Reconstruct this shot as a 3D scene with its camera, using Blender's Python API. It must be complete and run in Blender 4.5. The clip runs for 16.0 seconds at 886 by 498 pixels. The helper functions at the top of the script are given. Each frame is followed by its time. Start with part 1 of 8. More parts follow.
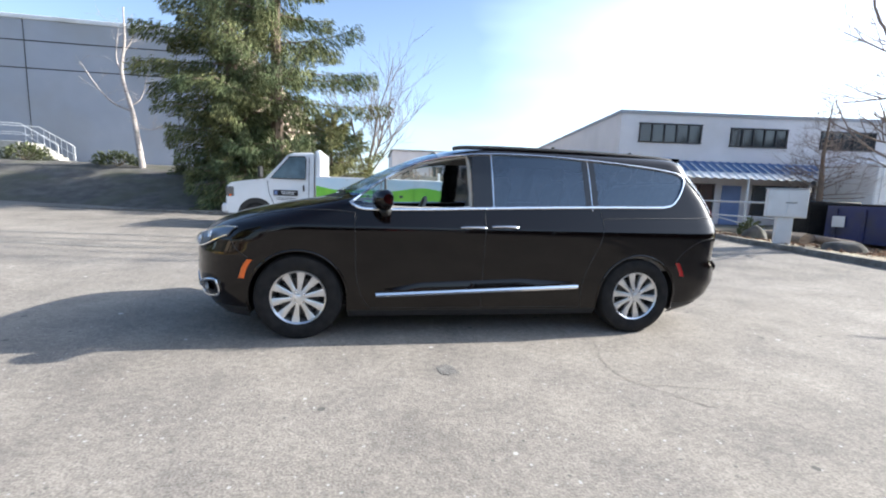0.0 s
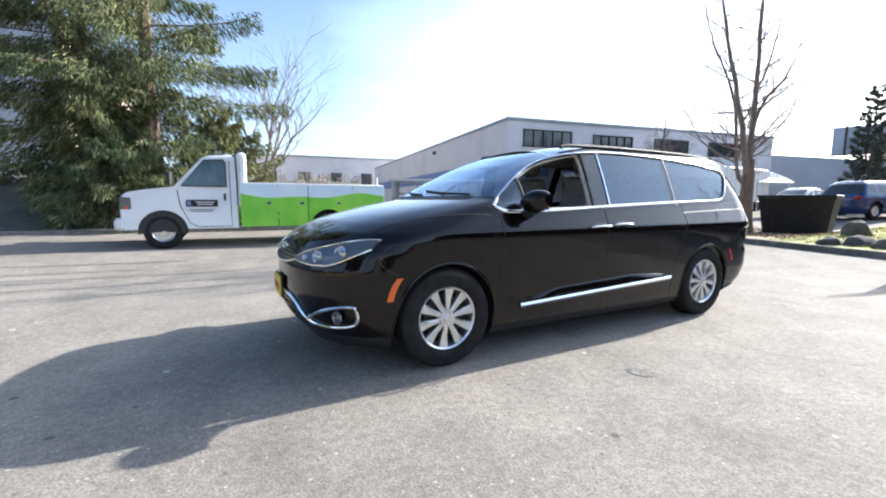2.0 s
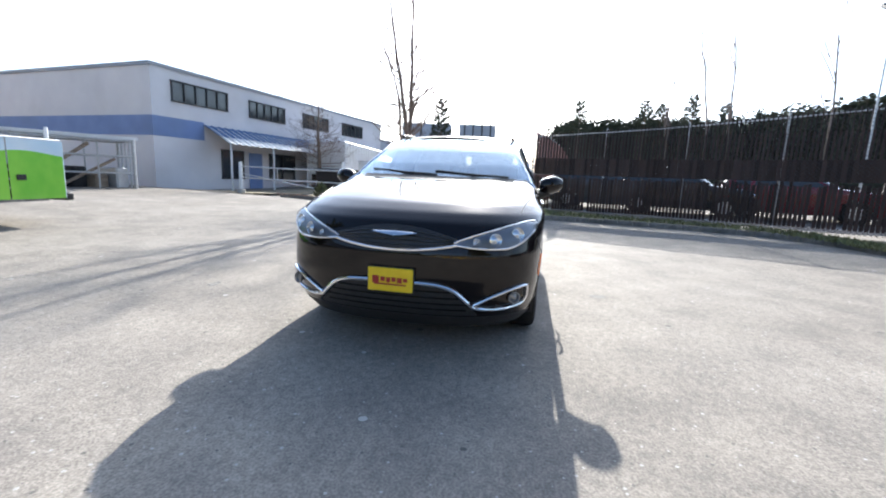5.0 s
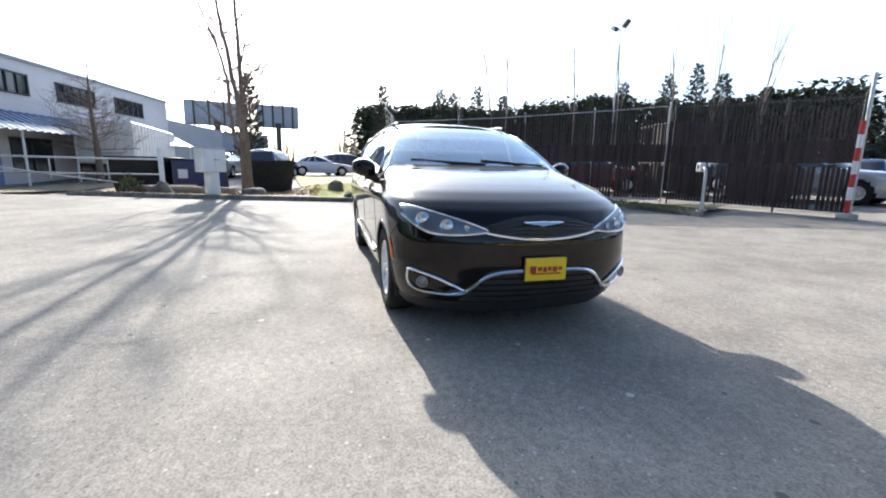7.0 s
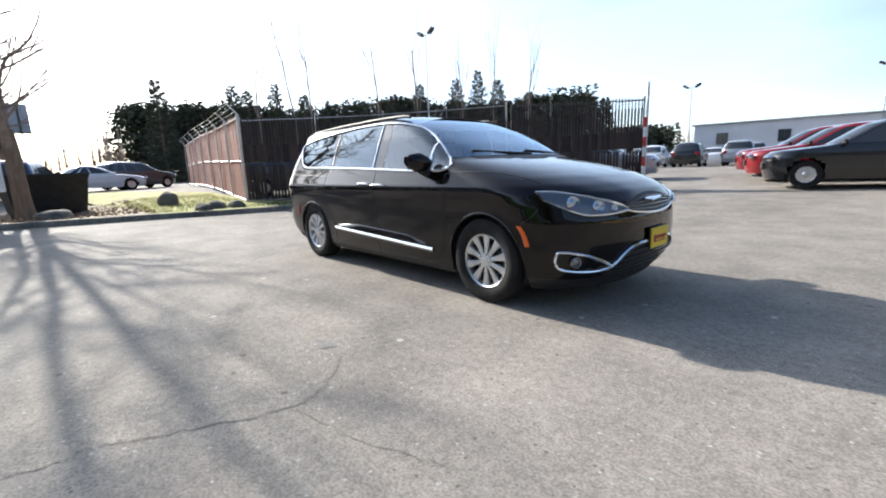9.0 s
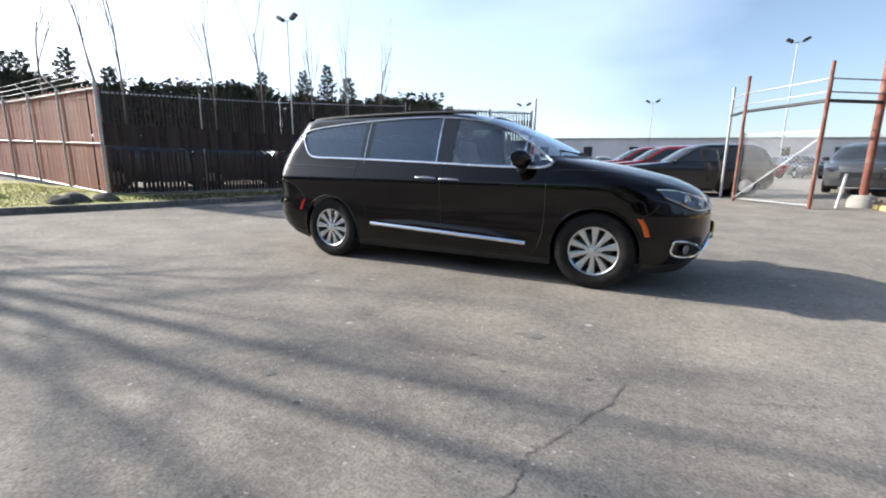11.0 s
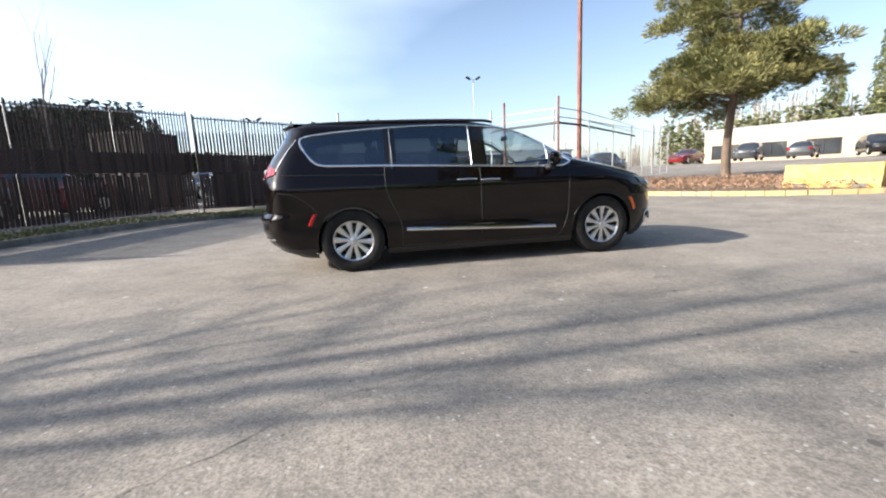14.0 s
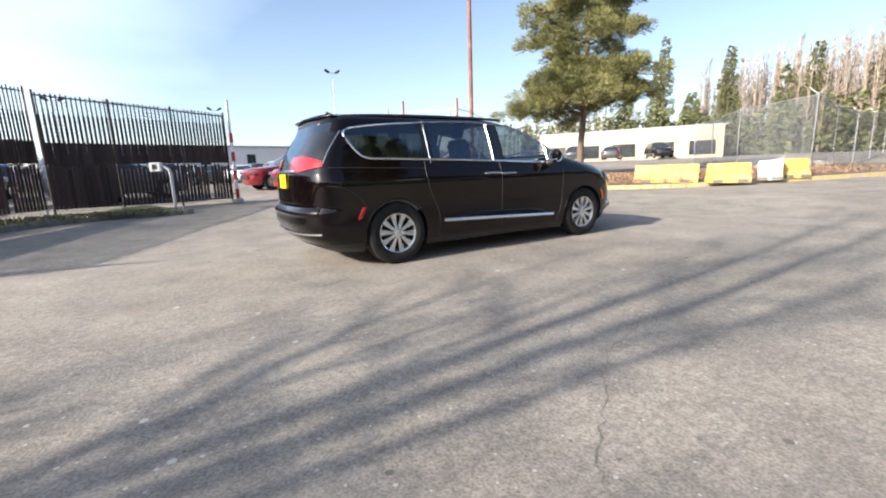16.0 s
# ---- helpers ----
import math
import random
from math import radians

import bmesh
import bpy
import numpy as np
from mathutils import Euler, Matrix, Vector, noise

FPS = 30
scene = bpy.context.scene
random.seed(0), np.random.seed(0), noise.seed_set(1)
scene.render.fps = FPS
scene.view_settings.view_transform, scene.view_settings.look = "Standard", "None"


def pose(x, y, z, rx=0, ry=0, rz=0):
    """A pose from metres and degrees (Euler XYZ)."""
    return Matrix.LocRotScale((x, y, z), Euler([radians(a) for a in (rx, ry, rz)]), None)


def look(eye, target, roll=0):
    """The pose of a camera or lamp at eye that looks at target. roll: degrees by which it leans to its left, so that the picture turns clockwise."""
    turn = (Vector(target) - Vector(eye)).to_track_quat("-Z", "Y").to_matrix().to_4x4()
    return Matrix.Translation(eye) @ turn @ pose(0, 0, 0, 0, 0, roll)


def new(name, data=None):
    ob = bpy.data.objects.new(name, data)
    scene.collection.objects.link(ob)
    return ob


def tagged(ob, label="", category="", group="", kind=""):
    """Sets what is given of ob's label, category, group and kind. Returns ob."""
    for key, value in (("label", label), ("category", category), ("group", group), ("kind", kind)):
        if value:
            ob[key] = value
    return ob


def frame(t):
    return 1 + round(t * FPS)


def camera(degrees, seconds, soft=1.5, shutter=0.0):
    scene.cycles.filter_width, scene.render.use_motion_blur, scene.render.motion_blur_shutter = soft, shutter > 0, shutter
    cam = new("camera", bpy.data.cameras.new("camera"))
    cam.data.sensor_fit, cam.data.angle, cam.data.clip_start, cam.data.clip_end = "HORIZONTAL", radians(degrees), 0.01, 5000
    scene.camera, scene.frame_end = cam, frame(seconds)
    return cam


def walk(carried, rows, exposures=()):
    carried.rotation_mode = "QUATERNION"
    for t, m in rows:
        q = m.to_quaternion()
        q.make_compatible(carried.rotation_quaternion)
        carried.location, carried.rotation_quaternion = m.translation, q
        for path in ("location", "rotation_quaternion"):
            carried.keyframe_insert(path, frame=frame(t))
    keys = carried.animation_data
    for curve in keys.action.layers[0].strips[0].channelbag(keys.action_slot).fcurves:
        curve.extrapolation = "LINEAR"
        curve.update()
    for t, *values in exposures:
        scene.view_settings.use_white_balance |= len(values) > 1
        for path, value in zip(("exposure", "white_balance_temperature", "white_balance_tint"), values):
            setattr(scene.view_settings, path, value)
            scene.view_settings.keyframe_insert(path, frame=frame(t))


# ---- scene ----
cam = camera(92.2, 16.0, soft=2.0)
PATH = [
    (0, (-0.95, -4.59, 1.275), (-0.617, -2.636, 1.013), 2.1),
    (0.5, (-1.423, -4.423, 1.261), (-0.977, -2.493, 0.98), 4.7),
    (1, (-1.941, -4.18, 1.252), (-1.411, -2.276, 0.95), 4.7),
    (1.5, (-2.472, -3.892, 1.235), (-1.698, -2.072, 0.941), 3.9),
    (2, (-2.988, -3.579, 1.203), (-2.048, -1.829, 0.975), 0.2),
    (2.5, (-3.526, -3.239, 1.183), (-2.294, -1.683, 0.937), 1.4),
    (3, (-4.017, -2.83, 1.157), (-2.648, -1.41, 0.827), 1.3),
    (3.5, (-4.458, -2.395, 1.182), (-2.918, -1.148, 0.912), 1.6),
    (3.7, (-4.623, -2.213, 1.196), (-2.997, -1.084, 0.909), 1.7),
    (6, (-5.29, 0.285, 1.217), (-3.322, 0.216, 0.869), 0.2),
    (6.5, (-5.218, 0.869, 1.193), (-3.275, 0.602, 0.802), -0.9),
    (7, (-5.126, 1.464, 1.201), (-3.234, 0.93, 0.831), 1.1),
    (7.5, (-4.919, 1.985, 1.156), (-3.113, 1.233, 0.738), -0.1),
    (8, (-4.609, 2.479, 1.163), (-2.894, 1.514, 0.805), -0.1),
    (8.5, (-4.298, 2.99, 1.166), (-2.69, 1.867, 0.775), -1.0),
    (8.7, (-4.149, 3.224, 1.157), (-2.596, 2.026, 0.767), -1.6),
    (10.8, (-2.218, 4.959, 1.116), (-1.315, 3.206, 0.781), 0.4),
    (11, (-1.992, 5.07, 1.121), (-1.134, 3.305, 0.739), 0.7),
    (11.5, (-1.447, 5.351, 1.105), (-0.793, 3.495, 0.744), -0.4),
    (12, (-0.851, 5.531, 1.066), (-0.336, 3.635, 0.695), -1.4),
    (12.5, (-0.27, 5.705, 1.051), (0.006, 3.747, 0.748), -0.3),
    (13, (0.314, 5.781, 1.065), (0.349, 3.806, 0.751), -0.7),
    (13.5, (0.905, 5.846, 1.048), (0.725, 3.872, 0.776), -1.5),
    (14, (1.437, 5.873, 1.021), (1.074, 3.934, 0.693), -2.5),
    (14.5, (2.001, 5.812, 1.028), (1.556, 3.894, 0.675), -1.6),
    (15, (2.554, 5.743, 1.038), (1.888, 3.888, 0.697), -2.2),
    (15.5, (3.082, 5.569, 1.037), (2.285, 3.767, 0.691), -2.4),
    (16, (3.616, 5.397, 1.067), (2.603, 3.712, 0.698), -2.0),
]
walk(cam, [(t, look(e, tg, r)) for t, e, tg, r in PATH], exposures=((0, 1.16, 6000, 9), (2.5, 1.24, 5950, 9), (3.7, 1.24, 5950, 9), (6, 1.20, 6000, 9), (7.5, 1.07, 6050, 9), (8.5, 0.96, 6100, 9), (11, 0.76, 6250, 10), (12.5, 0.90, 6350, 11), (14.5, 0.99, 6450, 11), (16, 1.03, 6500, 11)))

# ---- build ----
GZ_SLOPE = 0.03


def gz(x, y):
    """Height of the paved yard, a shallow dish around the parked van."""
    r = math.hypot(x, y)
    fall = min(1.0, max(0.0, (x - 9.3) / 4.0)) * min(1.0, max(0.0, (y - 1.2) / 2.0)) * min(1.0, max(0.0, (26.0 - x) / 8.0))
    rise = min(1.0, max(0.0, (-0.8 * x - 0.6 * y - 27.0) / 16.0)) * min(1.0, max(0.0, (-x - 14.0) / 8.0))
    return GZ_SLOPE * max(0.0, min(r, 22.0) - 4.0) * min(1.0, max(0.0, (r - 4.0) / 4.0)) - 0.36 * fall + 0.85 * rise


# ---- sky and sun ----
SUN_EL, SUN_AZ = 26.4, 4.3
world = bpy.data.worlds.new("sky")
scene.world = world
world.use_nodes = True
wn, wl = world.node_tree.nodes, world.node_tree.links
wn.clear()
sky = wn.new("ShaderNodeTexSky")
sky.sky_type, sky.sun_disc = "NISHITA", False
sky.sun_elevation, sky.sun_rotation = radians(SUN_EL), radians(90 - SUN_AZ)
sky.air_density, sky.dust_density, sky.ozone_density = 1.0, 1.2, 2.2
wtc = wn.new("ShaderNodeTexCoord")
wmap = wn.new("ShaderNodeMapping")
wmap.inputs["Scale"].default_value = (1.0, 1.0, 3.2)
wnoise = wn.new("ShaderNodeTexNoise")
wnoise.inputs["Scale"].default_value, wnoise.inputs["Detail"].default_value = 1.5, 4.0
wnoise.inputs["Roughness"].default_value = 0.45
wramp = wn.new("ShaderNodeValToRGB")
wramp.color_ramp.elements[0].position, wramp.color_ramp.elements[1].position = 0.45, 0.66
wramp.color_ramp.elements[0].color = (0.05, 0.05, 0.05, 1)
wmix = wn.new("ShaderNodeMix")
wmix.data_type, wmix.blend_type = "RGBA", "ADD"
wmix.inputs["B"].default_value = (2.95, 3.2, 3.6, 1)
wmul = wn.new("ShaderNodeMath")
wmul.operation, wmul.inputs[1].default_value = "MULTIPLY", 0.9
wbg = wn.new("ShaderNodeBackground")
wbg.inputs["Strength"].default_value = 0.104
wout = wn.new("ShaderNodeOutputWorld")
wl.new(wtc.outputs["Generated"], wmap.inputs["Vector"])
wl.new(wmap.outputs["Vector"], wnoise.inputs["Vector"])
# the thin cloud is densest on the sun's side of the sky
wdot, wadd = wn.new("ShaderNodeVectorMath"), wn.new("ShaderNodeMath")
wdot.operation, wdot.inputs[1].default_value = "DOT_PRODUCT", (0.97, -0.24, 0.0)
wadd.operation, wadd.inputs[1].default_value = "MULTIPLY_ADD", 0.30
wcalm = wn.new("ShaderNodeMath")
wcalm.operation, wcalm.inputs[1].default_value, wcalm.inputs[2].default_value = "MULTIPLY_ADD", 0.55, 0.21
wl.new(wtc.outputs["Generated"], wdot.inputs[0])
wl.new(wdot.outputs["Value"], wadd.inputs[0])
wl.new(wnoise.outputs["Fac"], wcalm.inputs[0])
wl.new(wcalm.outputs["Value"], wadd.inputs[2])
wl.new(wadd.outputs["Value"], wramp.inputs["Fac"])
# haze along the horizon, faded towards the zenith to keep the fill light low
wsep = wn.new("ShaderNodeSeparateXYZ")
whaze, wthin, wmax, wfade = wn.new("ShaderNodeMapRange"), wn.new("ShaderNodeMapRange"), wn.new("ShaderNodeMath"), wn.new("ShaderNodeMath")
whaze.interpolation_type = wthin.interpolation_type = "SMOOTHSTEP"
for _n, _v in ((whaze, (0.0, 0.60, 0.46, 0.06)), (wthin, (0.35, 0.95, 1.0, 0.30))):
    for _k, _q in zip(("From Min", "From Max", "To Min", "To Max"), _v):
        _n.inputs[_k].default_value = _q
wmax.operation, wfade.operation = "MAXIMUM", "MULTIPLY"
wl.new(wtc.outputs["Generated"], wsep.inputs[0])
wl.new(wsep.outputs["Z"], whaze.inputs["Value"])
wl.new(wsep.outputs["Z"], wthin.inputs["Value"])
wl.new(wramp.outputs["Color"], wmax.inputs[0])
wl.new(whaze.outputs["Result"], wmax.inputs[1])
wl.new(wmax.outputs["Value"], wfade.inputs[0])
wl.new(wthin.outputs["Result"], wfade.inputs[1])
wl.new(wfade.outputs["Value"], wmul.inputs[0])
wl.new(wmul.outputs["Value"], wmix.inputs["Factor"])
wl.new(sky.outputs["Color"], wmix.inputs["A"])
# the sun's glow spreading in the thin cloud
wsun, wpos, wglow = wn.new("ShaderNodeVectorMath"), wn.new("ShaderNodeMath"), wn.new("ShaderNodeMix")
wsun.operation, wsun.inputs[1].default_value = "DOT_PRODUCT", (math.cos(radians(SUN_EL)) * math.cos(radians(SUN_AZ)), math.cos(radians(SUN_EL)) * math.sin(radians(SUN_AZ)), math.sin(radians(SUN_EL)))
wpos.operation, wpos.inputs[1].default_value = "MAXIMUM", 0.0
wl.new(wtc.outputs["Generated"], wsun.inputs[0])
wl.new(wsun.outputs["Value"], wpos.inputs[0])
wlobes = wn.new("ShaderNodeMath")
wlobes.operation = "ADD"
for _i, (_p, _k) in enumerate(((7.0, 4.6), (60.0, 40.0))):
    _pw, _ml = wn.new("ShaderNodeMath"), wn.new("ShaderNodeMath")
    _pw.operation, _pw.inputs[1].default_value, _ml.operation, _ml.inputs[1].default_value = "POWER", _p, "MULTIPLY", _k
    wl.new(wpos.outputs["Value"], _pw.inputs[0])
    wl.new(_pw.outputs["Value"], _ml.inputs[0])
    wl.new(_ml.outputs["Value"], wlobes.inputs[_i])
wglow.data_type, wglow.blend_type, wglow.clamp_factor = "RGBA", "ADD", False
wglow.inputs["B"].default_value = (1.0, 0.97, 0.93, 1)
wl.new(wlobes.outputs["Value"], wglow.inputs["Factor"])
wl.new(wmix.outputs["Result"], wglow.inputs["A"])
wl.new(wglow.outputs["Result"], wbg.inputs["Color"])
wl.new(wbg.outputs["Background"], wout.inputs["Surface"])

sun_data = bpy.data.lights.new("sun", "SUN")
sun_data.energy, sun_data.angle, sun_data.color = 5.0, radians(0.6), (1.0, 0.915, 0.79)
sun = new("sun", sun_data)
_e, _a = radians(SUN_EL), radians(SUN_AZ)
sun.matrix_world = look((40 * math.cos(_a), 40 * math.sin(_a), 40 * math.tan(_e)), (0, 0, 0))


# ---- materials ----
def rgba(c):
    return (c[0], c[1], c[2], 1.0)


def mat(name, color, rough=0.6, metal=0.0, color2=None, scale=8.0, detail=6.0, bump=0.0, bump_scale=60.0, coat=0.0,
        emit=None, rough2=None, spec=0.5, island=0.0, objrand=0.0, stretch=(1, 1, 1), mid=(0.35, 0.68), stain=None, stain_scale=0.6):
    """A procedural surface: two colours mixed by noise, large stains, fine relief, and variation from piece to piece."""
    m = bpy.data.materials.new(name)
    m.use_nodes = True
    nt = m.node_tree
    n, l = nt.nodes, nt.links
    b = n["Principled BSDF"]
    b.inputs["Base Color"].default_value = rgba(color)
    b.inputs["Roughness"].default_value, b.inputs["Metallic"].default_value = rough, metal
    b.inputs["Coat Weight"].default_value, b.inputs["Coat Roughness"].default_value = coat, 0.03
    b.inputs["Specular IOR Level"].default_value = spec
    b.inputs["Coat IOR"].default_value = 1.43
    tc = n.new("ShaderNodeTexCoord")
    mp = n.new("ShaderNodeMapping")
    mp.inputs["Scale"].default_value = stretch
    l.new(tc.outputs["Object"], mp.inputs["Vector"])
    out = None
    if color2 is not None:
        t = n.new("ShaderNodeTexNoise")
        t.inputs["Scale"].default_value, t.inputs["Detail"].default_value = scale, detail
        l.new(mp.outputs["Vector"], t.inputs["Vector"])
        r = n.new("ShaderNodeValToRGB")
        r.color_ramp.elements[0].position, r.color_ramp.elements[1].position = mid
        r.color_ramp.elements[0].color, r.color_ramp.elements[1].color = rgba(color), rgba(color2)
        l.new(t.outputs["Fac"], r.inputs["Fac"])
        out = r.outputs["Color"]
        if rough2 is not None:
            rr = n.new("ShaderNodeMapRange")
            rr.inputs["To Min"].default_value, rr.inputs["To Max"].default_value = rough, rough2
            l.new(t.outputs["Fac"], rr.inputs["Value"])
            l.new(rr.outputs["Result"], b.inputs["Roughness"])
    if stain is not None:
        t2 = n.new("ShaderNodeTexNoise")
        t2.inputs["Scale"].default_value, t2.inputs["Detail"].default_value = stain_scale, 8.0
        l.new(tc.outputs["Object"], t2.inputs["Vector"])
        r2 = n.new("ShaderNodeValToRGB")
        r2.color_ramp.elements[0].position, r2.color_ramp.elements[1].position = 0.48, 0.72
        l.new(t2.outputs["Fac"], r2.inputs["Fac"])
        mx = n.new("ShaderNodeMix")
        mx.data_type = "RGBA"
        l.new(r2.outputs["Color"], mx.inputs["Factor"])
        if out is None:
            mx.inputs["A"].default_value = rgba(color)
        else:
            l.new(out, mx.inputs["A"])
        mx.inputs["B"].default_value = rgba(stain)
        out = mx.outputs["Result"]
    if island or objrand:
        hsv = n.new("ShaderNodeHueSaturation")
        if out is None:
            hsv.inputs["Color"].default_value = rgba(color)
        else:
            l.new(out, hsv.inputs["Color"])
        rnd = n.new("ShaderNodeNewGeometry") if island else n.new("ShaderNodeObjectInfo")
        k = island or objrand
        vr = n.new("ShaderNodeMapRange")
        vr.inputs["To Min"].default_value, vr.inputs["To Max"].default_value = 1 - k, 1 + k
        l.new(rnd.outputs["Random Per Island" if island else "Random"], vr.inputs["Value"])
        l.new(vr.outputs["Result"], hsv.inputs["Value"])
        out = hsv.outputs["Color"]
    if out is not None:
        l.new(out, b.inputs["Base Color"])
    if bump:
        bt = n.new("ShaderNodeTexNoise")
        bt.inputs["Scale"].default_value, bt.inputs["Detail"].default_value = bump_scale, 5.0
        l.new(mp.outputs["Vector"], bt.inputs["Vector"])
        bp = n.new("ShaderNodeBump")
        bp.inputs["Strength"].default_value, bp.inputs["Distance"].default_value = bump, 0.02
        l.new(bt.outputs["Fac"], bp.inputs["Height"])
        l.new(bp.outputs["Normal"], b.inputs["Normal"])
    if emit is not None:
        b.inputs["Emission Color"].default_value, b.inputs["Emission Strength"].default_value = rgba(emit[:3]), emit[3]
    return m


def glass(name, tint, gloss_rough=0.02, ior=1.5, gloss=(0.88, 0.94, 1.0)):
    """A thin pane: it lets tinted light straight through and mirrors more towards grazing angles, alike from both sides."""
    m = bpy.data.materials.new(name)
    m.use_nodes = True
    n, l = m.node_tree.nodes, m.node_tree.links
    n.clear()
    tr, gl, mx = n.new("ShaderNodeBsdfTransparent"), n.new("ShaderNodeBsdfGlossy"), n.new("ShaderNodeMixShader")
    face, power, fr, out = n.new("ShaderNodeLayerWeight"), n.new("ShaderNodeMath"), n.new("ShaderNodeMath"), n.new("ShaderNodeOutputMaterial")
    tr.inputs["Color"].default_value = rgba(tint)
    gl.inputs["Roughness"].default_value = gloss_rough
    gl.inputs["Color"].default_value = rgba(gloss)
    f0 = ((ior - 1) / (ior + 1)) ** 2
    face.inputs["Blend"].default_value = 0.5
    power.operation, power.inputs[1].default_value = "POWER", 5.0
    fr.operation, fr.inputs[1].default_value, fr.inputs[2].default_value = "MULTIPLY_ADD", 1 - f0, f0
    l.new(face.outputs["Facing"], power.inputs[0])
    l.new(power.outputs["Value"], fr.inputs[0])
    l.new(fr.outputs["Value"], mx.inputs["Fac"])
    l.new(tr.outputs["BSDF"], mx.inputs[1])
    l.new(gl.outputs["BSDF"], mx.inputs[2])
    l.new(mx.outputs["Shader"], out.inputs["Surface"])
    return m


def asphalt_material():
    """Old grey paving: worn patches, a coarse stony grain, pale chips and dark pits."""
    m = mat("asphalt", (0.19, 0.18, 0.165), 0.85)
    n, l = m.node_tree.nodes, m.node_tree.links
    b = n["Principled BSDF"]
    tc = n.new("ShaderNodeTexCoord")

    def tex(kind, scale, detail=6.0, rough=0.55):
        t = n.new(kind)
        t.inputs["Scale"].default_value = scale
        if kind == "ShaderNodeTexNoise":
            t.inputs["Detail"].default_value, t.inputs["Roughness"].default_value = detail, rough
        l.new(tc.outputs["Object"], t.inputs["Vector"])
        return t

    def ramp(src, lo, hi, c0, c1):
        r = n.new("ShaderNodeValToRGB")
        r.color_ramp.elements[0].position, r.color_ramp.elements[1].position = lo, hi
        r.color_ramp.elements[0].color, r.color_ramp.elements[1].color = rgba(c0), rgba(c1)
        l.new(src, r.inputs["Fac"])
        return r.outputs["Color"]

    def times(a, c, k):
        q = n.new("ShaderNodeMix")
        q.data_type, q.blend_type = "RGBA", "MULTIPLY"
        q.inputs["Factor"].default_value = k
        l.new(a, q.inputs["A"])
        l.new(c, q.inputs["B"])
        return q.outputs["Result"]
    big, patch = tex("ShaderNodeTexNoise", 0.30, 8.0), tex("ShaderNodeTexNoise", 1.7, 7.0, 0.62)
    grit, fine = tex("ShaderNodeTexNoise", 20.0, 4.0, 0.6), tex("ShaderNodeTexNoise", 75.0, 3.0)
    col = ramp(big.outputs["Fac"], 0.30, 0.70, (0.222, 0.202, 0.177), (0.304, 0.278, 0.246))
    col = times(col, ramp(patch.outputs["Fac"], 0.34, 0.66, (0.78, 0.78, 0.79), (1.14, 1.13, 1.11)), 0.9)
    col = times(col, ramp(grit.outputs["Fac"], 0.36, 0.64, (0.72, 0.72, 0.73), (1.22, 1.21, 1.19)), 0.6)
    col = times(col, ramp(fine.outputs["Fac"], 0.36, 0.62, (0.66, 0.66, 0.66), (1.26, 1.26, 1.26)), 0.7)
    # pale chips and dark pits of several sizes
    for scale, share, reach, tones in ((34.0, 0.80, 0.34, ((0.14, 0.135, 0.125), (0.40, 0.385, 0.36))), (9.0, 0.94, 0.24, ((0.12, 0.115, 0.105), (0.46, 0.44, 0.41)))):
        sp = tex("ShaderNodeTexVoronoi", scale)
        bits = n.new("ShaderNodeSeparateColor")
        l.new(sp.outputs["Color"], bits.inputs["Color"])
        size = n.new("ShaderNodeMapRange")
        size.inputs["From Min"].default_value, size.inputs["From Max"].default_value = share, 1.0
        size.inputs["To Min"].default_value, size.inputs["To Max"].default_value = 0.0, reach
        l.new(bits.outputs["Red"], size.inputs["Value"])
        near = n.new("ShaderNodeMath")
        near.operation = "LESS_THAN"
        l.new(sp.outputs["Distance"], near.inputs[0])
        l.new(size.outputs["Result"], near.inputs[1])
        tone = n.new("ShaderNodeValToRGB")
        tone.color_ramp.interpolation = "CONSTANT"
        tone.color_ramp.elements[0].color, tone.color_ramp.elements[1].color = rgba(tones[0]), rgba(tones[1])
        tone.color_ramp.elements[1].position = 0.45
        l.new(bits.outputs["Green"], tone.inputs["Fac"])
        q = n.new("ShaderNodeMix")
        q.data_type = "RGBA"
        l.new(near.outputs["Value"], q.inputs["Factor"])
        l.new(col, q.inputs["A"])
        l.new(tone.outputs["Color"], q.inputs["B"])
        col = q.outputs["Result"]
    l.new(col, b.inputs["Base Color"])
    stones = tex("ShaderNodeTexVoronoi", 70.0)
    add = n.new("ShaderNodeMath")
    add.operation = "ADD"
    l.new(grit.outputs["Fac"], add.inputs[0])
    l.new(stones.outputs["Distance"], add.inputs[1])
    bp = n.new("ShaderNodeBump")
    bp.inputs["Strength"].default_value, bp.inputs["Distance"].default_value = 0.40, 0.004
    l.new(add.outputs["Value"], bp.inputs["Height"])
    l.new(bp.outputs["Normal"], b.inputs["Normal"])
    b.inputs["Roughness"].default_value, b.inputs["Specular IOR Level"].default_value = 0.85, 0.18
    return m


M_ASPHALT = asphalt_material()
M_CRACK = mat("crack_dirt", (0.13, 0.12, 0.105), 0.95, color2=(0.22, 0.205, 0.18), scale=30)
M_STAIN = mat("oil_stain", (0.15, 0.142, 0.13), 0.8, color2=(0.235, 0.222, 0.205), scale=18, bump=0.5, bump_scale=150)
M_CONCRETE = mat("concrete", (0.34, 0.33, 0.30), 0.85, color2=(0.44, 0.42, 0.38), scale=6, bump=0.3, bump_scale=90, stain=(0.2, 0.19, 0.17))
M_KERB = mat("kerb_concrete", (0.14, 0.13, 0.115), 0.9, color2=(0.24, 0.225, 0.20), scale=9, bump=0.5, bump_scale=70, stain=(0.1, 0.095, 0.08), stain_scale=1.5)
